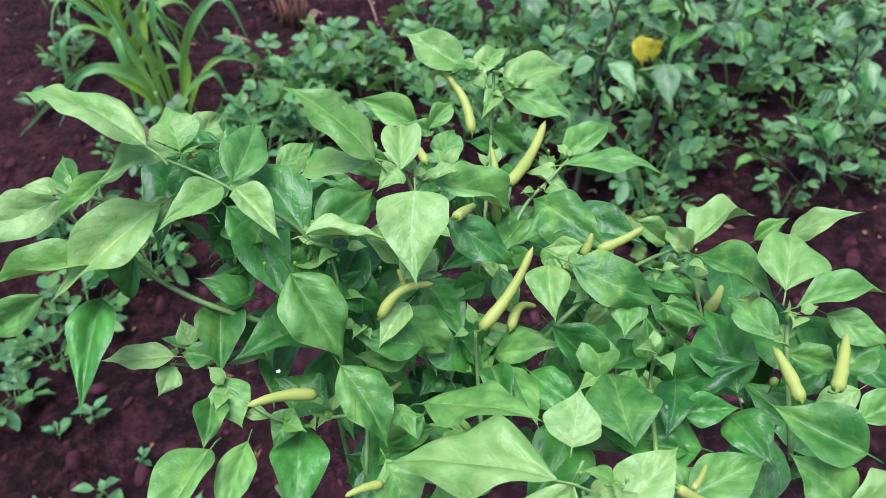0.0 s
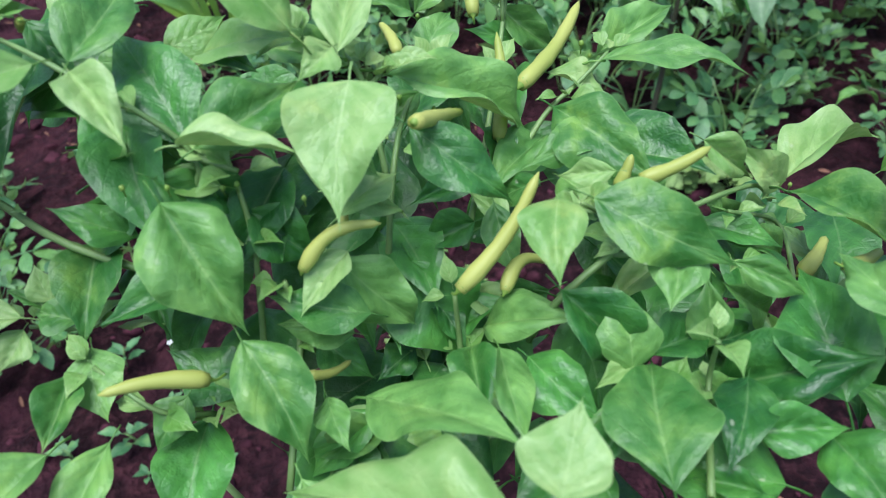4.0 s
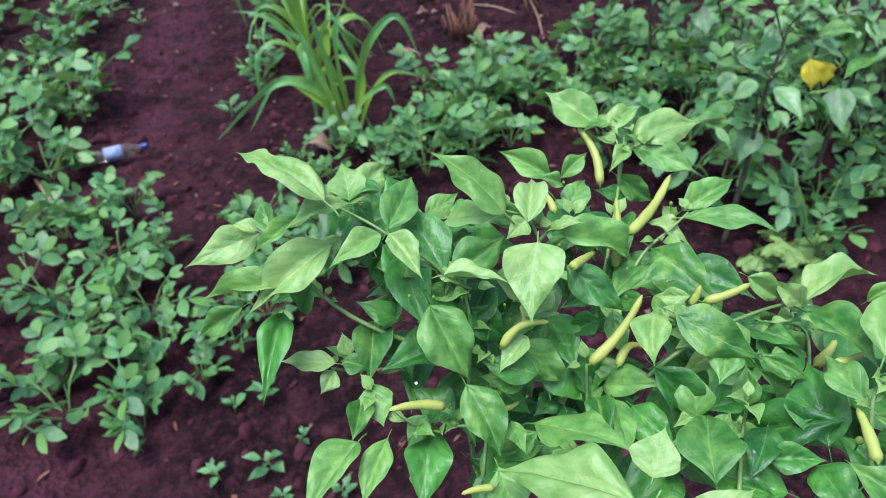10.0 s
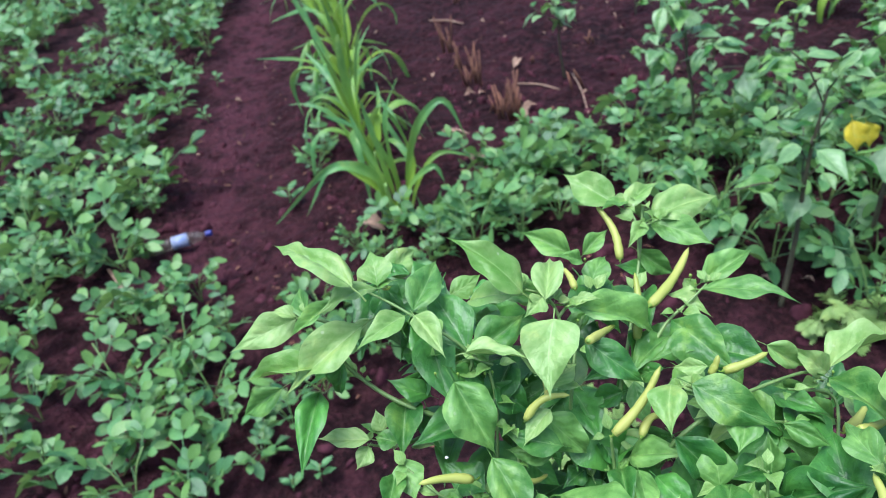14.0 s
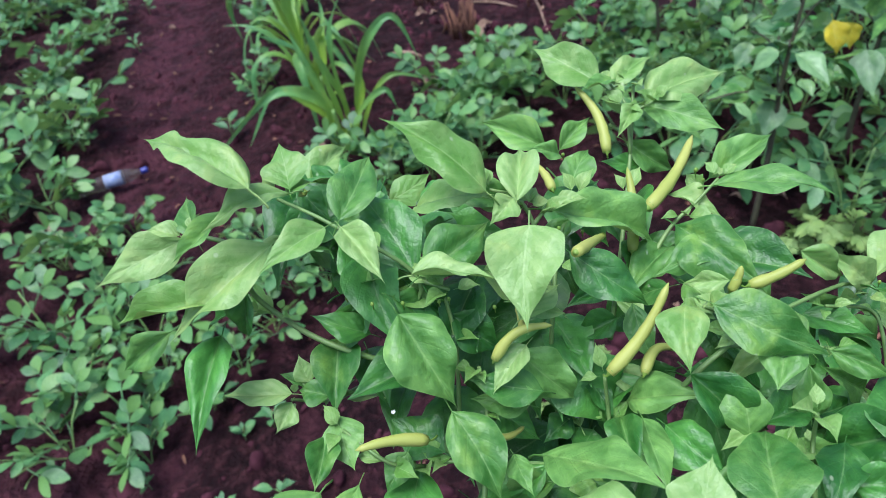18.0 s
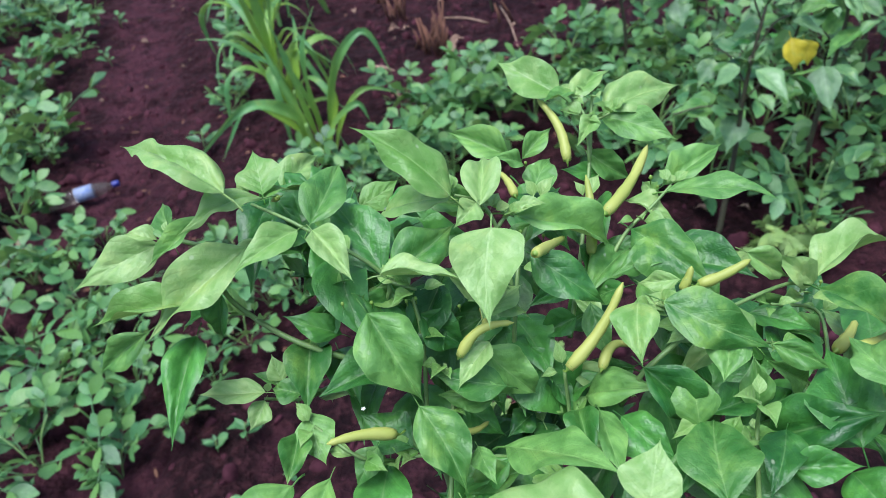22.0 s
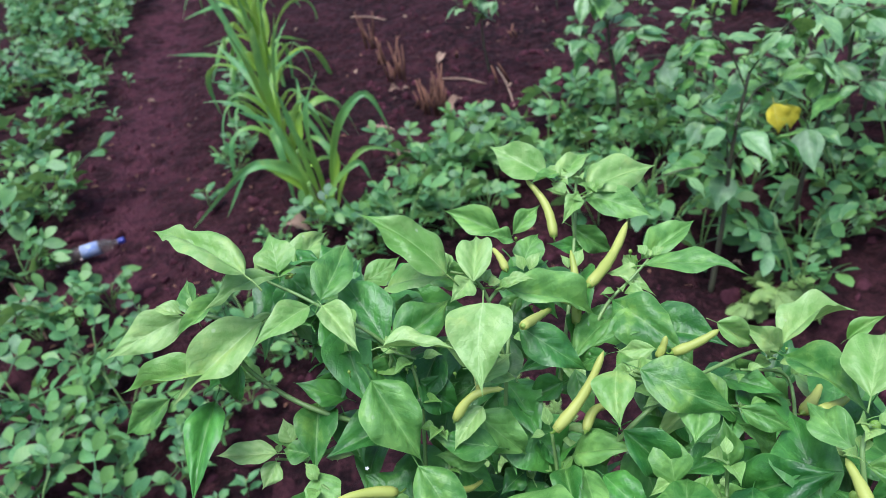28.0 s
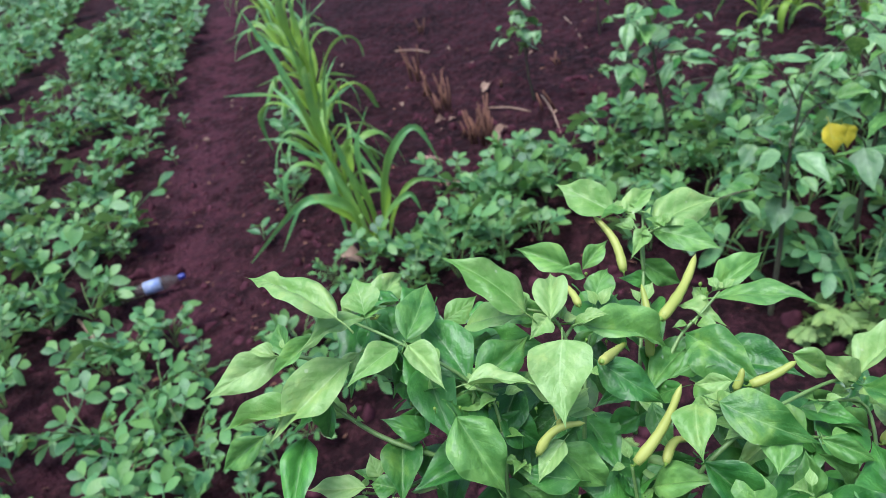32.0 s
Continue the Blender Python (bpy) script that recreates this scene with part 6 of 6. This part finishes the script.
def strap(plant, width, *points):
    """A maize leaf laid along a few points, channelled and a little twisted."""
    line = smooth_line(points, 6)
    n, verts, faces, uvs = len(line) - 1, [], [], []
    rng = random.Random(int(width * 1e5) + len(plant.children))
    swing, ph = rng.uniform(-1.5, 1.5), rng.uniform(0, 6)
    for i, p in enumerate(line):
        v = i / n
        along = (Vector(line[min(n, i + 1)]) - Vector(line[max(0, i - 1)])).normalized()
        side = along.cross(Vector((0.2 + swing * v, -0.75, 0.65))).normalized()
        up = side.cross(along)
        half = width * 0.5 * min(1, 0.24 + max(0.0, v - 0.12) * 2.2) * (1 - v ** 2.6) + 0.0008
        for u in (-1, -0.5, 0, 0.5, 1):
            verts.append(Vector(p) + side * (u * half) + up * (abs(u) * half * 0.55 + math.sin(v * 16 + ph + u * 1.5) * abs(u) * half * 0.42))
            uvs.append((0.5 + 0.5 * u, v))
    for i in range(n):
        for j in range(4):
            o = i * 5 + j
            faces.append((o, o + 1, o + 6, o + 5))
    under("leaf", mesh_of("leaf", verts, faces, MAIZE, uvs), plant)


near_maize = maize(-0.614, 1.956, .34, 0, 0.3, (-0.01, 0.01), 1)
strap(near_maize, 0.029, (0.016, 0.024, -0.010), (0.009, -0.004, 0.184), (-0.002, -0.015, 0.354), (-0.026, -0.032, 0.495))
strap(near_maize, 0.026, (0.032, 0.042, -0.010), (0.031, 0.012, 0.192), (0.044, 0.017, 0.350), (0.095, 0.037, 0.453))
strap(near_maize, 0.029, (0.035, 0.043, -0.010), (0.075, 0.019, 0.165), (0.127, 0.028, 0.301), (0.214, 0.052, 0.363), (0.269, 0.062, 0.218))
strap(near_maize, 0.038, (-0.037, -0.001, -0.010), (-0.015, -0.022, 0.136), (-0.068, -0.059, 0.217), (-0.152, -0.108, 0.230), (-0.314, -0.187, 0.105))
strap(near_maize, 0.028, (0.044, 0.015, -0.010), (-0.065, -0.011, 0.154), (-0.149, -0.030, 0.208), (-0.271, -0.063, 0.054))
strap(near_maize, 0.019, (0.057, -0.027, -0.010), (0.087, 0.045, 0.090), (0.165, 0.086, 0.172), (0.275, 0.140, 0.123))
strap(near_maize, 0.021, (-0.002, -0.023, -0.010), (-0.022, -0.041, 0.077), (-0.082, -0.097, 0.006))
strap(near_maize, 0.025, (0.017, 0.012, -0.010), (0.027, 0.029, 0.125), (-0.010, 0.032, 0.260), (-0.032, 0.041, 0.382))
strap(near_maize, 0.026, (-0.028, -0.019, -0.010), (0.076, 0.051, 0.127), (0.065, 0.068, 0.270), (0.001, 0.065, 0.389))
strap(near_maize, 0.025, (-0.010, 0.041, -0.010), (-0.016, 0.023, 0.093), (-0.062, 0.033, 0.265), (-0.089, 0.051, 0.353))
strap(near_maize, 0.023, (0.040, -0.025, -0.010), (0.067, 0.008, 0.094), (0.156, 0.025, 0.160), (0.186, 0.019, 0.099))
maize(-0.71, 2.14, .42, 5, 0.5, (0.00, 0.02), 9)
low_maize = maize(-0.475, 1.875, .20, 0, 2.6, (0.0, 0.0), 2)
strap(low_maize, 0.024, (0.019, -0.012, -0.010), (-0.001, -0.000, 0.054), (-0.025, -0.008, 0.133))
strap(low_maize, 0.026, (0.020, -0.010, -0.010), (0.052, 0.028, 0.068), (0.126, 0.063, 0.154))
strap(low_maize, 0.024, (-0.005, 0.020, -0.010), (0.092, 0.020, 0.041), (0.179, 0.038, 0.061))
strap(low_maize, 0.020, (-0.001, -0.008, -0.010), (0.015, 0.026, 0.025), (0.039, 0.055, 0.103))
maize(-0.78, 2.30, .50, 11, -.2, (-0.02, -0.02), 3)
maize(-0.86, 2.48, .46, 10, 1.1, (-0.02, 0.01), 16)
maize(-0.95, 2.72, .52, 11, .6, (-0.03, 0.02), 4)
maize(-1.08, 3.02, .50, 10, 2.1, (0.02, 0.02), 14)
maize(-1.20, 3.30, .52, 10, .1, (0.03, 0.00), 5)
maize(-1.37, 3.65, .50, 10, 1.7, (0.01, 0.02), 17)
maize(-1.53, 4.01, .54, 10, .7, (0.01, -0.00), 6)
maize(-1.74, 4.45, .52, 10, 1.9, (0.01, -0.01), 15)
maize(-1.95, 4.90, .54, 10, .3, (-0.03, -0.00), 7)
maize(-2.19, 5.38, .54, 10, 2.9, (0.01, 0.00), 18)
maize(-2.40, 5.85, .56, 10, .9, (-0.02, -0.01), 8)
maize(1.01, 3.49, .42, 10, .7, (0.03, 0.03), 10)
maize(1.14, 3.38, .45, 10, .2, (-0.02, -0.02), 11)
maize(1.26, 3.27, .42, 10, 1.2, (0.00, -0.03), 12)
maize(0.91, 3.60, .38, 9, 1.6, (-0.02, -0.03), 13)


# ---- smaller pepper plants behind ----
MID_BLADES = [blade_mesh("leaf", (BEHIND, BEHIND, PEPPER, BEHIND, BEHIND, OLDER_SHADED)[k % 6], rnd.uniform(0.28, 0.4), 1.2, rnd.uniform(0.1, 0.4), rnd.uniform(0.0, 0.2), rnd.uniform(0.02, 0.05), rnd.uniform(-0.4, 0.4), rnd.uniform(0, 0.6), 12, 6, 0.16, 140 + k) for k in range(9)]


def small_pepper(seed, height, leaves, size, spread):
    """A slender dark stem, bare below, with forking arms and large hanging pointed leaves."""
    rng = random.Random(seed)
    plant = new("pepper_plant")
    tagged(plant, "slender pepper plant with a dark stem and pointed leaves", "pepper plant", "pepper plants behind the bush")
    top = Vector((rng.uniform(-0.04, 0.04), rng.uniform(-0.04, 0.04), height * 0.9))
    line = smooth_line([(0, 0, -0.02), top * 0.35 + Vector((0.010, 0, 0)), top * 0.7 + Vector((-0.006, 0.006, 0)), top], 5)
    under("stem", mesh_of("stem", *tube(line, [0.0068 - 0.0042 * k / len(line) for k in range(len(line))], 7), WOODY), plant)
    ends = []
    for k in range(8):
        a = 2.4 * k + rng.uniform(-0.5, 0.5)
        root = line[min(len(line) - 1, int(len(line) * (0.46 + 0.07 * k)))]
        reach = spread * rng.uniform(0.4, 1.0) * (1.1 - 0.06 * k)
        end = root + Vector((math.cos(a) * reach, math.sin(a) * reach, height * rng.uniform(0.06, 0.24)))
        arm = smooth_line([root, root.lerp(end, 0.5) + Vector((0, 0, 0.02)), end], 4)
        under("branch", mesh_of("branch", *tube(arm, [0.0018] * len(arm), 6), WOODY), plant)
        ends.append(arm)
    for k in range(leaves):
        arm = ends[k % 8]
        p = arm[rng.randint(2, len(arm) - 1)]
        a = rng.uniform(0, 6.283)
        d = Vector((math.cos(a), math.sin(a), rng.uniform(-1.3, 0.25))).normalized()
        s = size * rng.uniform(0.5, 1.05)
        p = p + d * 0.02
        under("leaf", MID_BLADES[rng.randrange(9)], plant, aim(p, p + d * s, s * rng.uniform(0.45, 0.62), (0.4 * d.x + rng.uniform(-0.4, 0.4), 0.4 * d.y - 0.2, 1)))
    return plant


SMALL = [small_pepper(51, 0.58, 40, 0.098, 0.15), small_pepper(52, 0.56, 44, 0.084, 0.15), small_pepper(53, 0.60, 42, 0.096, 0.15)]
small_used = []


def pepper_at(x, y, size, turn):
    k = len(small_used) % 3
    ob = SMALL[k] if len(small_used) < 3 else copy_thing(SMALL[k], pose(0, 0, 0))
    ob.matrix_basis = pose(x, y, lie(x, y), 0, 0, turn) @ Matrix.Scale(size, 4)
    small_used.append(ob)


pepper_at(0.33, 2.25, 1.02, 4)
pepper_at(0.47, 1.48, 1.06, 70)
pepper_at(0.70, 1.67, 1.06, 242)
pepper_at(0.89, 1.92, 1.0, 26)
pepper_at(0.63, 2.36, .70, 121)
pepper_at(0.92, 2.30, .72, 240)
pepper_at(1.11, 2.24, .80, 57)
pepper_at(0.42, 2.62, .62, 81)
pepper_at(-0.12, 3.03, .8, 178)
pepper_at(0.19, 3.75, .6, 143)
pepper_at(0.22, 2.66, .70, 54)
pepper_at(0.52, 2.20, .72, 321)
pepper_at(0.78, 2.12, .75, 148)
pepper_at(1.00, 2.12, .78, 48)
pepper_at(1.14, 1.56, .92, 48)
pepper_at(0.95, 1.36, .72, 160)
pepper_at(1.49, 1.94, .85, 312)
pepper_at(0.66, 2.02, .68, 140)
pepper_at(0.86, 2.42, .66, 201)
pepper_at(1.20, 2.05, .72, 272)

# two yellowed leaves on one of them
YELLOW_BLADE = blade_mesh("leaf", YELLOWED, 0.4, 0.8, 0.5, 0.2, 0.12, 0.4, 0.6, 12, 6, 0.2, 90)
spot = Vector((0.5807, 1.5309, 0.4485))
for shift, size in (((-0.012, -0.04, 0.030), 0.064), ((0.020, -0.02, 0.015), 0.052)):
    p = spot + Vector(shift)
    under("leaf", YELLOW_BLADE, small_used[2], small_used[2].matrix_basis.inverted() @ aim(p, p + Vector((0.01, -0.03, -0.06)).normalized() * size, size * 0.72, (0, -0.8, 0.8)), "yellowed leaf")


# ---- pale feathery weed ----
def frond(seed):
    """A thin stalk with pairs of narrow toothed leaflets."""
    rng = random.Random(seed)
    line = smooth_line([(0, 0, 0), (0, 0.3, 0.42), (0, 0.75, 0.66), (0, 1.0, 0.62)], 4)
    verts, faces = tube(line, [0.010] * len(line), 4)
    verts, uvs = list(verts), [(0.5, 0.5)] * len(verts)
    for k in range(3, len(line)):
        for side in (-1, 1):
            size = 0.48 * math.sin(math.pi * (k + 1) / (len(line) + 2)) + 0.06
            d = Vector((side, 0.75 + rng.uniform(-0.2, 0.2), rng.uniform(-0.1, 0.35))).normalized()
            w = d.cross(Vector((0, 0, 1))).normalized()
            n = len(verts)
            for v, half in ((0, 0.010), (0.35, 0.036), (0.7, 0.026), (1.0, 0.002)):
                for u in (-1, 0, 1):
                    verts.append(line[k] + d * (v * size) + w * (u * half * size / 0.3 * 1.5) + Vector((0, 0, abs(u) * 0.01 - 0.04 * v * v)))
                    uvs.append((0.5 + 0.5 * u, v))
            for i in range(3):
                for j in range(2):
                    o = n + i * 3 + j
                    faces.append((o, o + 1, o + 4, o + 3))
            faces += [(k * 4, n, n + 1), (k * 4, n + 1, n + 2)]
    return mesh_of("frond", verts, faces, PALE, uvs)


FRONDS = [frond(80 + k) for k in range(3)]


def pale_weed(x, y, size, seed):
    rng = random.Random(seed)
    plant = new("feathery_weed")
    plant.matrix_basis = pose(x, y, lie(x, y)) @ Matrix.Scale(size, 4)
    tagged(plant, "pale yellowish green feathery weed growing in dark soil", "weed", "feathery weeds")
    for k in range(15):
        under("frond", FRONDS[k % 3], plant, pose(0, 0, 0.035 * (k % 5), rng.uniform(-50, 15), rng.uniform(-30, 30), k * 137.5) @ Matrix.Scale(rng.uniform(0.07, 0.15), 4))


pale_weed(0.585, 1.41, 0.46, 0)
pale_weed(0.535, 1.39, 0.34, 1)
pale_weed(0.640, 1.38, 0.40, 2)
# more of it in the shade of the bush
for x, y, size, seed in ((-0.02, 0.96, 0.25, 5), (0.00, 1.17, 0.27, 6), (0.18, 1.02, 0.24, 7), (0.09, 1.08, 0.27, 10), (0.36, 1.00, 0.26, 11)):
    pale_weed(x, y, size, seed)


# ---- plastic bottle on the path ----
def bottle(foot, neck, radius):
    foot, neck = Vector(foot), Vector(neck)
    axis = neck - foot
    thing = new("plastic_bottle")
    thing.matrix_basis = Matrix.Translation((*foot.xy, lie(*foot.xy)))
    tagged(thing, "empty clear plastic bottle with blue cap lying on soil", "bottle")
    h = Vector((0, 0, radius + 0.002))
    rng = random.Random(8)
    prof = [(0.0, 0.62), (0.02, 0.9), (0.06, 1.0), (0.30, 0.97), (0.34, 0.93), (0.38, 1.0), (0.66, 1.0), (0.70, 0.96), (0.76, 0.82), (0.84, 0.5), (0.89, 0.40), (0.93, 0.38)]
    verts, faces = tube([h + axis * v for v, _ in prof], [radius * r * rng.uniform(0.94, 1.03) for _, r in prof], 20)
    under("body", mesh_of("body", verts, faces, CLEAR), thing, label="clear plastic")
    under("label", mesh_of("label", *tube([h + axis * 0.40, h + axis * 0.645], [radius * 1.035] * 2, 20), LABEL), thing, label="white and blue paper label")
    under("cap", mesh_of("cap", *tube([h + axis * 0.905, h + axis * 0.91, h + axis * 0.99, h + axis], [radius * 0.44, radius * 0.47, radius * 0.46, radius * 0.40], 16), CAP), thing, label="blue screw cap")


CLEAR, cnt, cb = node_mat("clear_plastic")
cb.inputs["Base Color"].default_value = (0.62, 0.56, 0.52, 1)
cb.inputs["Roughness"].default_value, cb.inputs["IOR"].default_value, cb.inputs["Transmission Weight"].default_value = 0.12, 1.2, 0.92
LABEL = plain_mat("bottle_label", (0.16, 0.23, 0.44), (0.42, 0.45, 0.52), 0.35, 90, 0.05)
CAP = plain_mat("blue_cap", (0.014, 0.020, 0.15), (0.025, 0.035, 0.22), 0.35, 90, 0.05)
bottle((-1.455, 1.80, 0), (-1.255, 1.90, 0), 0.022)


# ---- dry stubble and litter ----
def stubble(x, y, count, height, seed):
    rng = random.Random(seed)
    thing = new("dry_stubble")
    thing.matrix_basis = pose(x, y, lie(x, y))
    tagged(thing, "clump of dry brown cut stalks standing in soil", "stubble", "dry stubble")
    for k in range(count):
        a, r = rng.uniform(0, 6.283), rng.uniform(0.0, 0.05)
        p = Vector((math.cos(a) * r, math.sin(a) * r, -0.01))
        top = p + Vector((rng.uniform(-0.04, 0.04), rng.uniform(-0.04, 0.04), height * rng.uniform(0.5, 1.1)))
        under("stalk", mesh_of("stalk", *tube([p, p.lerp(top, 0.5) + Vector((0.004, 0, 0)), top], [0.0065, 0.0050, 0.0030], 6), STUB), thing)


stubble(-0.31, 2.64, 14, 0.18, 0)
stubble(-0.38, 2.74, 6, 0.11, 1)
stubble(-0.51, 3.04, 8, 0.17, 9)
stubble(-0.72, 3.50, 7, 0.18, 10)
stubble(-0.62, 3.25, 5, 0.14, 11)
stubble(-0.08, 2.90, 2, 0.10, 2)
stubble(-0.83, 4.28, 4, 0.09, 3)
stubble(-0.01, 3.43, 3, 0.10, 4)
stubble(-0.52, 3.14, 2, 0.14, 5)
stubble(-0.35, 2.87, 3, 0.10, 6)
stubble(-0.28, 3.26, 3, 0.06, 7)
stubble(-1.09, 3.41, 2, 0.06, 8)

def dry_stick(a, b, r):
    a, b = Vector((*a, lie(*a) + r)), Vector((*b, lie(*b) + r))
    ob = new("dry_stick", mesh_of("dry_stick", *tube(smooth_line([a, a.lerp(b, 0.5) + Vector((0.006, 0.004, 0.008)), b], 3), [r, r * 0.95, r, r * 0.9, r * 0.95, r * 0.8, r * 0.7], 6), DRY))
    tagged(ob, "thin dry brown stalk lying on the soil", "stick", "dry sticks")


dry_stick((-0.23, 2.20), (-0.39, 2.33), 0.0060)
dry_stick((-0.33, 3.01), (-0.13, 2.88), 0.0050)
dry_stick((-1.54, 1.70), (-1.28, 1.45), 0.0060)
dry_stick((-0.09, 3.05), (-0.01, 2.63), 0.0040)
dry_stick((-0.91, 3.97), (-0.71, 3.92), 0.0060)
dry_stick((0.02, 4.13), (0.12, 3.61), 0.0040)
dry_stick((-0.57, 2.57), (-0.46, 2.54), 0.0060)
dry_stick((-1.20, 1.13), (-1.02, 1.12), 0.0030)

rnd = random.Random(21)
DRY_BLADE = blade_mesh("dry_leaf", DRY, 0.4, 0.9, 0.5, 0.25, 0.09, 0.5, 0.4, 8, 4, 0.15, 33)
for k in range(45):
    c, s = rnd.uniform(-0.75, 1.4), rnd.uniform(0.6, 4.2)
    x, y = at_row(c, s)
    size = rnd.uniform(0.010, 0.036)
    ob = new("dry_leaf", DRY_BLADE)
    a = rnd.uniform(0, 6.283)
    p = Vector((x, y, lie(x, y) + 0.004))
    ob.matrix_basis = aim(p, p + Vector((math.cos(a), math.sin(a), 0.05)) * size, size * rnd.uniform(0.3, 0.6), (0.1, 0, 1))
    tagged(ob, "curled dry brown leaf lying on the soil", "dry leaf", "fallen dry leaves")


for x, y, size, turn in ((-0.27, 2.68, 0.075, 0.4), (-0.24, 2.60, 0.060, 2.2), (-0.36, 3.20, 0.070, 1.1), (-0.50, 2.95, 0.060, 4.0), (-0.62, 1.86, 0.080, 2.9), (-0.42, 2.30, 0.060, 5.2)):
    ob = new("dry_leaf", DRY_BLADE)
    p = Vector((x, y, lie(x, y) + 0.010))
    ob.matrix_basis = aim(p, p + Vector((math.cos(turn), math.sin(turn), 0.3)) * size, size * 0.5, (0.2, -0.3, 1))
    tagged(ob, "large curled pale brown dead leaf lying on the soil", "dry leaf", "fallen dry leaves")


# ---- clods and crumbs of soil ----
def lumps(name, count, small, large, box, seed, label):
    rng = random.Random(seed)
    verts, faces = [], []
    base = bmesh.new()
    bmesh.ops.create_icosphere(base, subdivisions=2, radius=1)
    bv, bf = [v.co.copy() for v in base.verts], [[v.index for v in f.verts] for f in base.faces]
    base.free()
    for k in range(count):
        c, s = rng.uniform(*box[0]), rng.uniform(*box[1])
        x, y = at_row(c, s)
        r = small + (large - small) * rng.random() ** 4
        n, turn = len(verts), Euler((rng.uniform(0, 6), rng.uniform(0, 6), rng.uniform(0, 6)))
        stretch = Vector((rng.uniform(0.7, 1.4), rng.uniform(0.7, 1.3), rng.uniform(0.5, 0.9)))
        z = lie(x, y) - r * 0.15
        o = Vector((rng.uniform(0, 50), rng.uniform(0, 50), 0))
        for v in bv:
            q = Vector((v.x * stretch.x, v.y * stretch.y, v.z * stretch.z)) * (r * (1 + 0.35 * noise.noise(v * 1.3 + o) + 0.2 * noise.noise(v * 3.1 + o)))
            q.rotate(turn)
            verts.append((q.x + x, q.y + y, q.z + z))
        faces += [tuple(i + n for i in f) for f in bf]
    ob = new(name, mesh_of(name, verts, faces, CLOD))
    tagged(ob, label, "soil", kind="stuff")


lumps("soil_clods", 3000, 0.002, 0.025, ((-1.0, 1.7), (0.2, 3.2)), 41, "scattered reddish-brown soil clods and crumbs")


def litter(count, box, seed):
    """Small curled bits of straw and dead leaf lying on the soil."""
    rng = random.Random(seed)
    verts, faces, uvs = [], [], []
    for k in range(count):
        x, y = at_row(rng.uniform(*box[0]), rng.uniform(*box[1]))
        long, wide, a = rng.uniform(0.004, 0.016), rng.uniform(0.0015, 0.006), rng.uniform(0, 6.28)
        d, w = Vector((math.cos(a), math.sin(a), rng.uniform(-0.2, 0.2))), Vector((-math.sin(a), math.cos(a), rng.uniform(-0.5, 0.5)))
        p, n = Vector((x, y, lie(x, y) + 0.004)), len(verts)
        for i in range(4):
            v = i / 3
            half = wide * (0.3, 1.0, 0.8, 0.15)[i]
            for u in (-1, 0, 1):
                verts.append(p + d * (long * (v - 0.5) * 2) + w * (u * half) + Vector((0, 0, abs(u) * half * 0.5 + 0.004 * v * (1 - v))))
        for i in range(3):
            for j in range(2):
                o = n + i * 3 + j
                faces.append((o, o + 1, o + 4, o + 3))
    ob = new("plant_litter", mesh_of("plant_litter", verts, faces, STUB))
    tagged(ob, "scattered bits of dry straw and dead leaves on soil", "litter", kind="stuff")


litter(420, ((-0.9, 1.9), (0.2, 4.0)), 43)
lumps("far_soil_clods", 450, 0.004, 0.02, ((-1.7, 2.6), (3.2, 6.0)), 42, "scattered reddish-brown soil clods between rows")
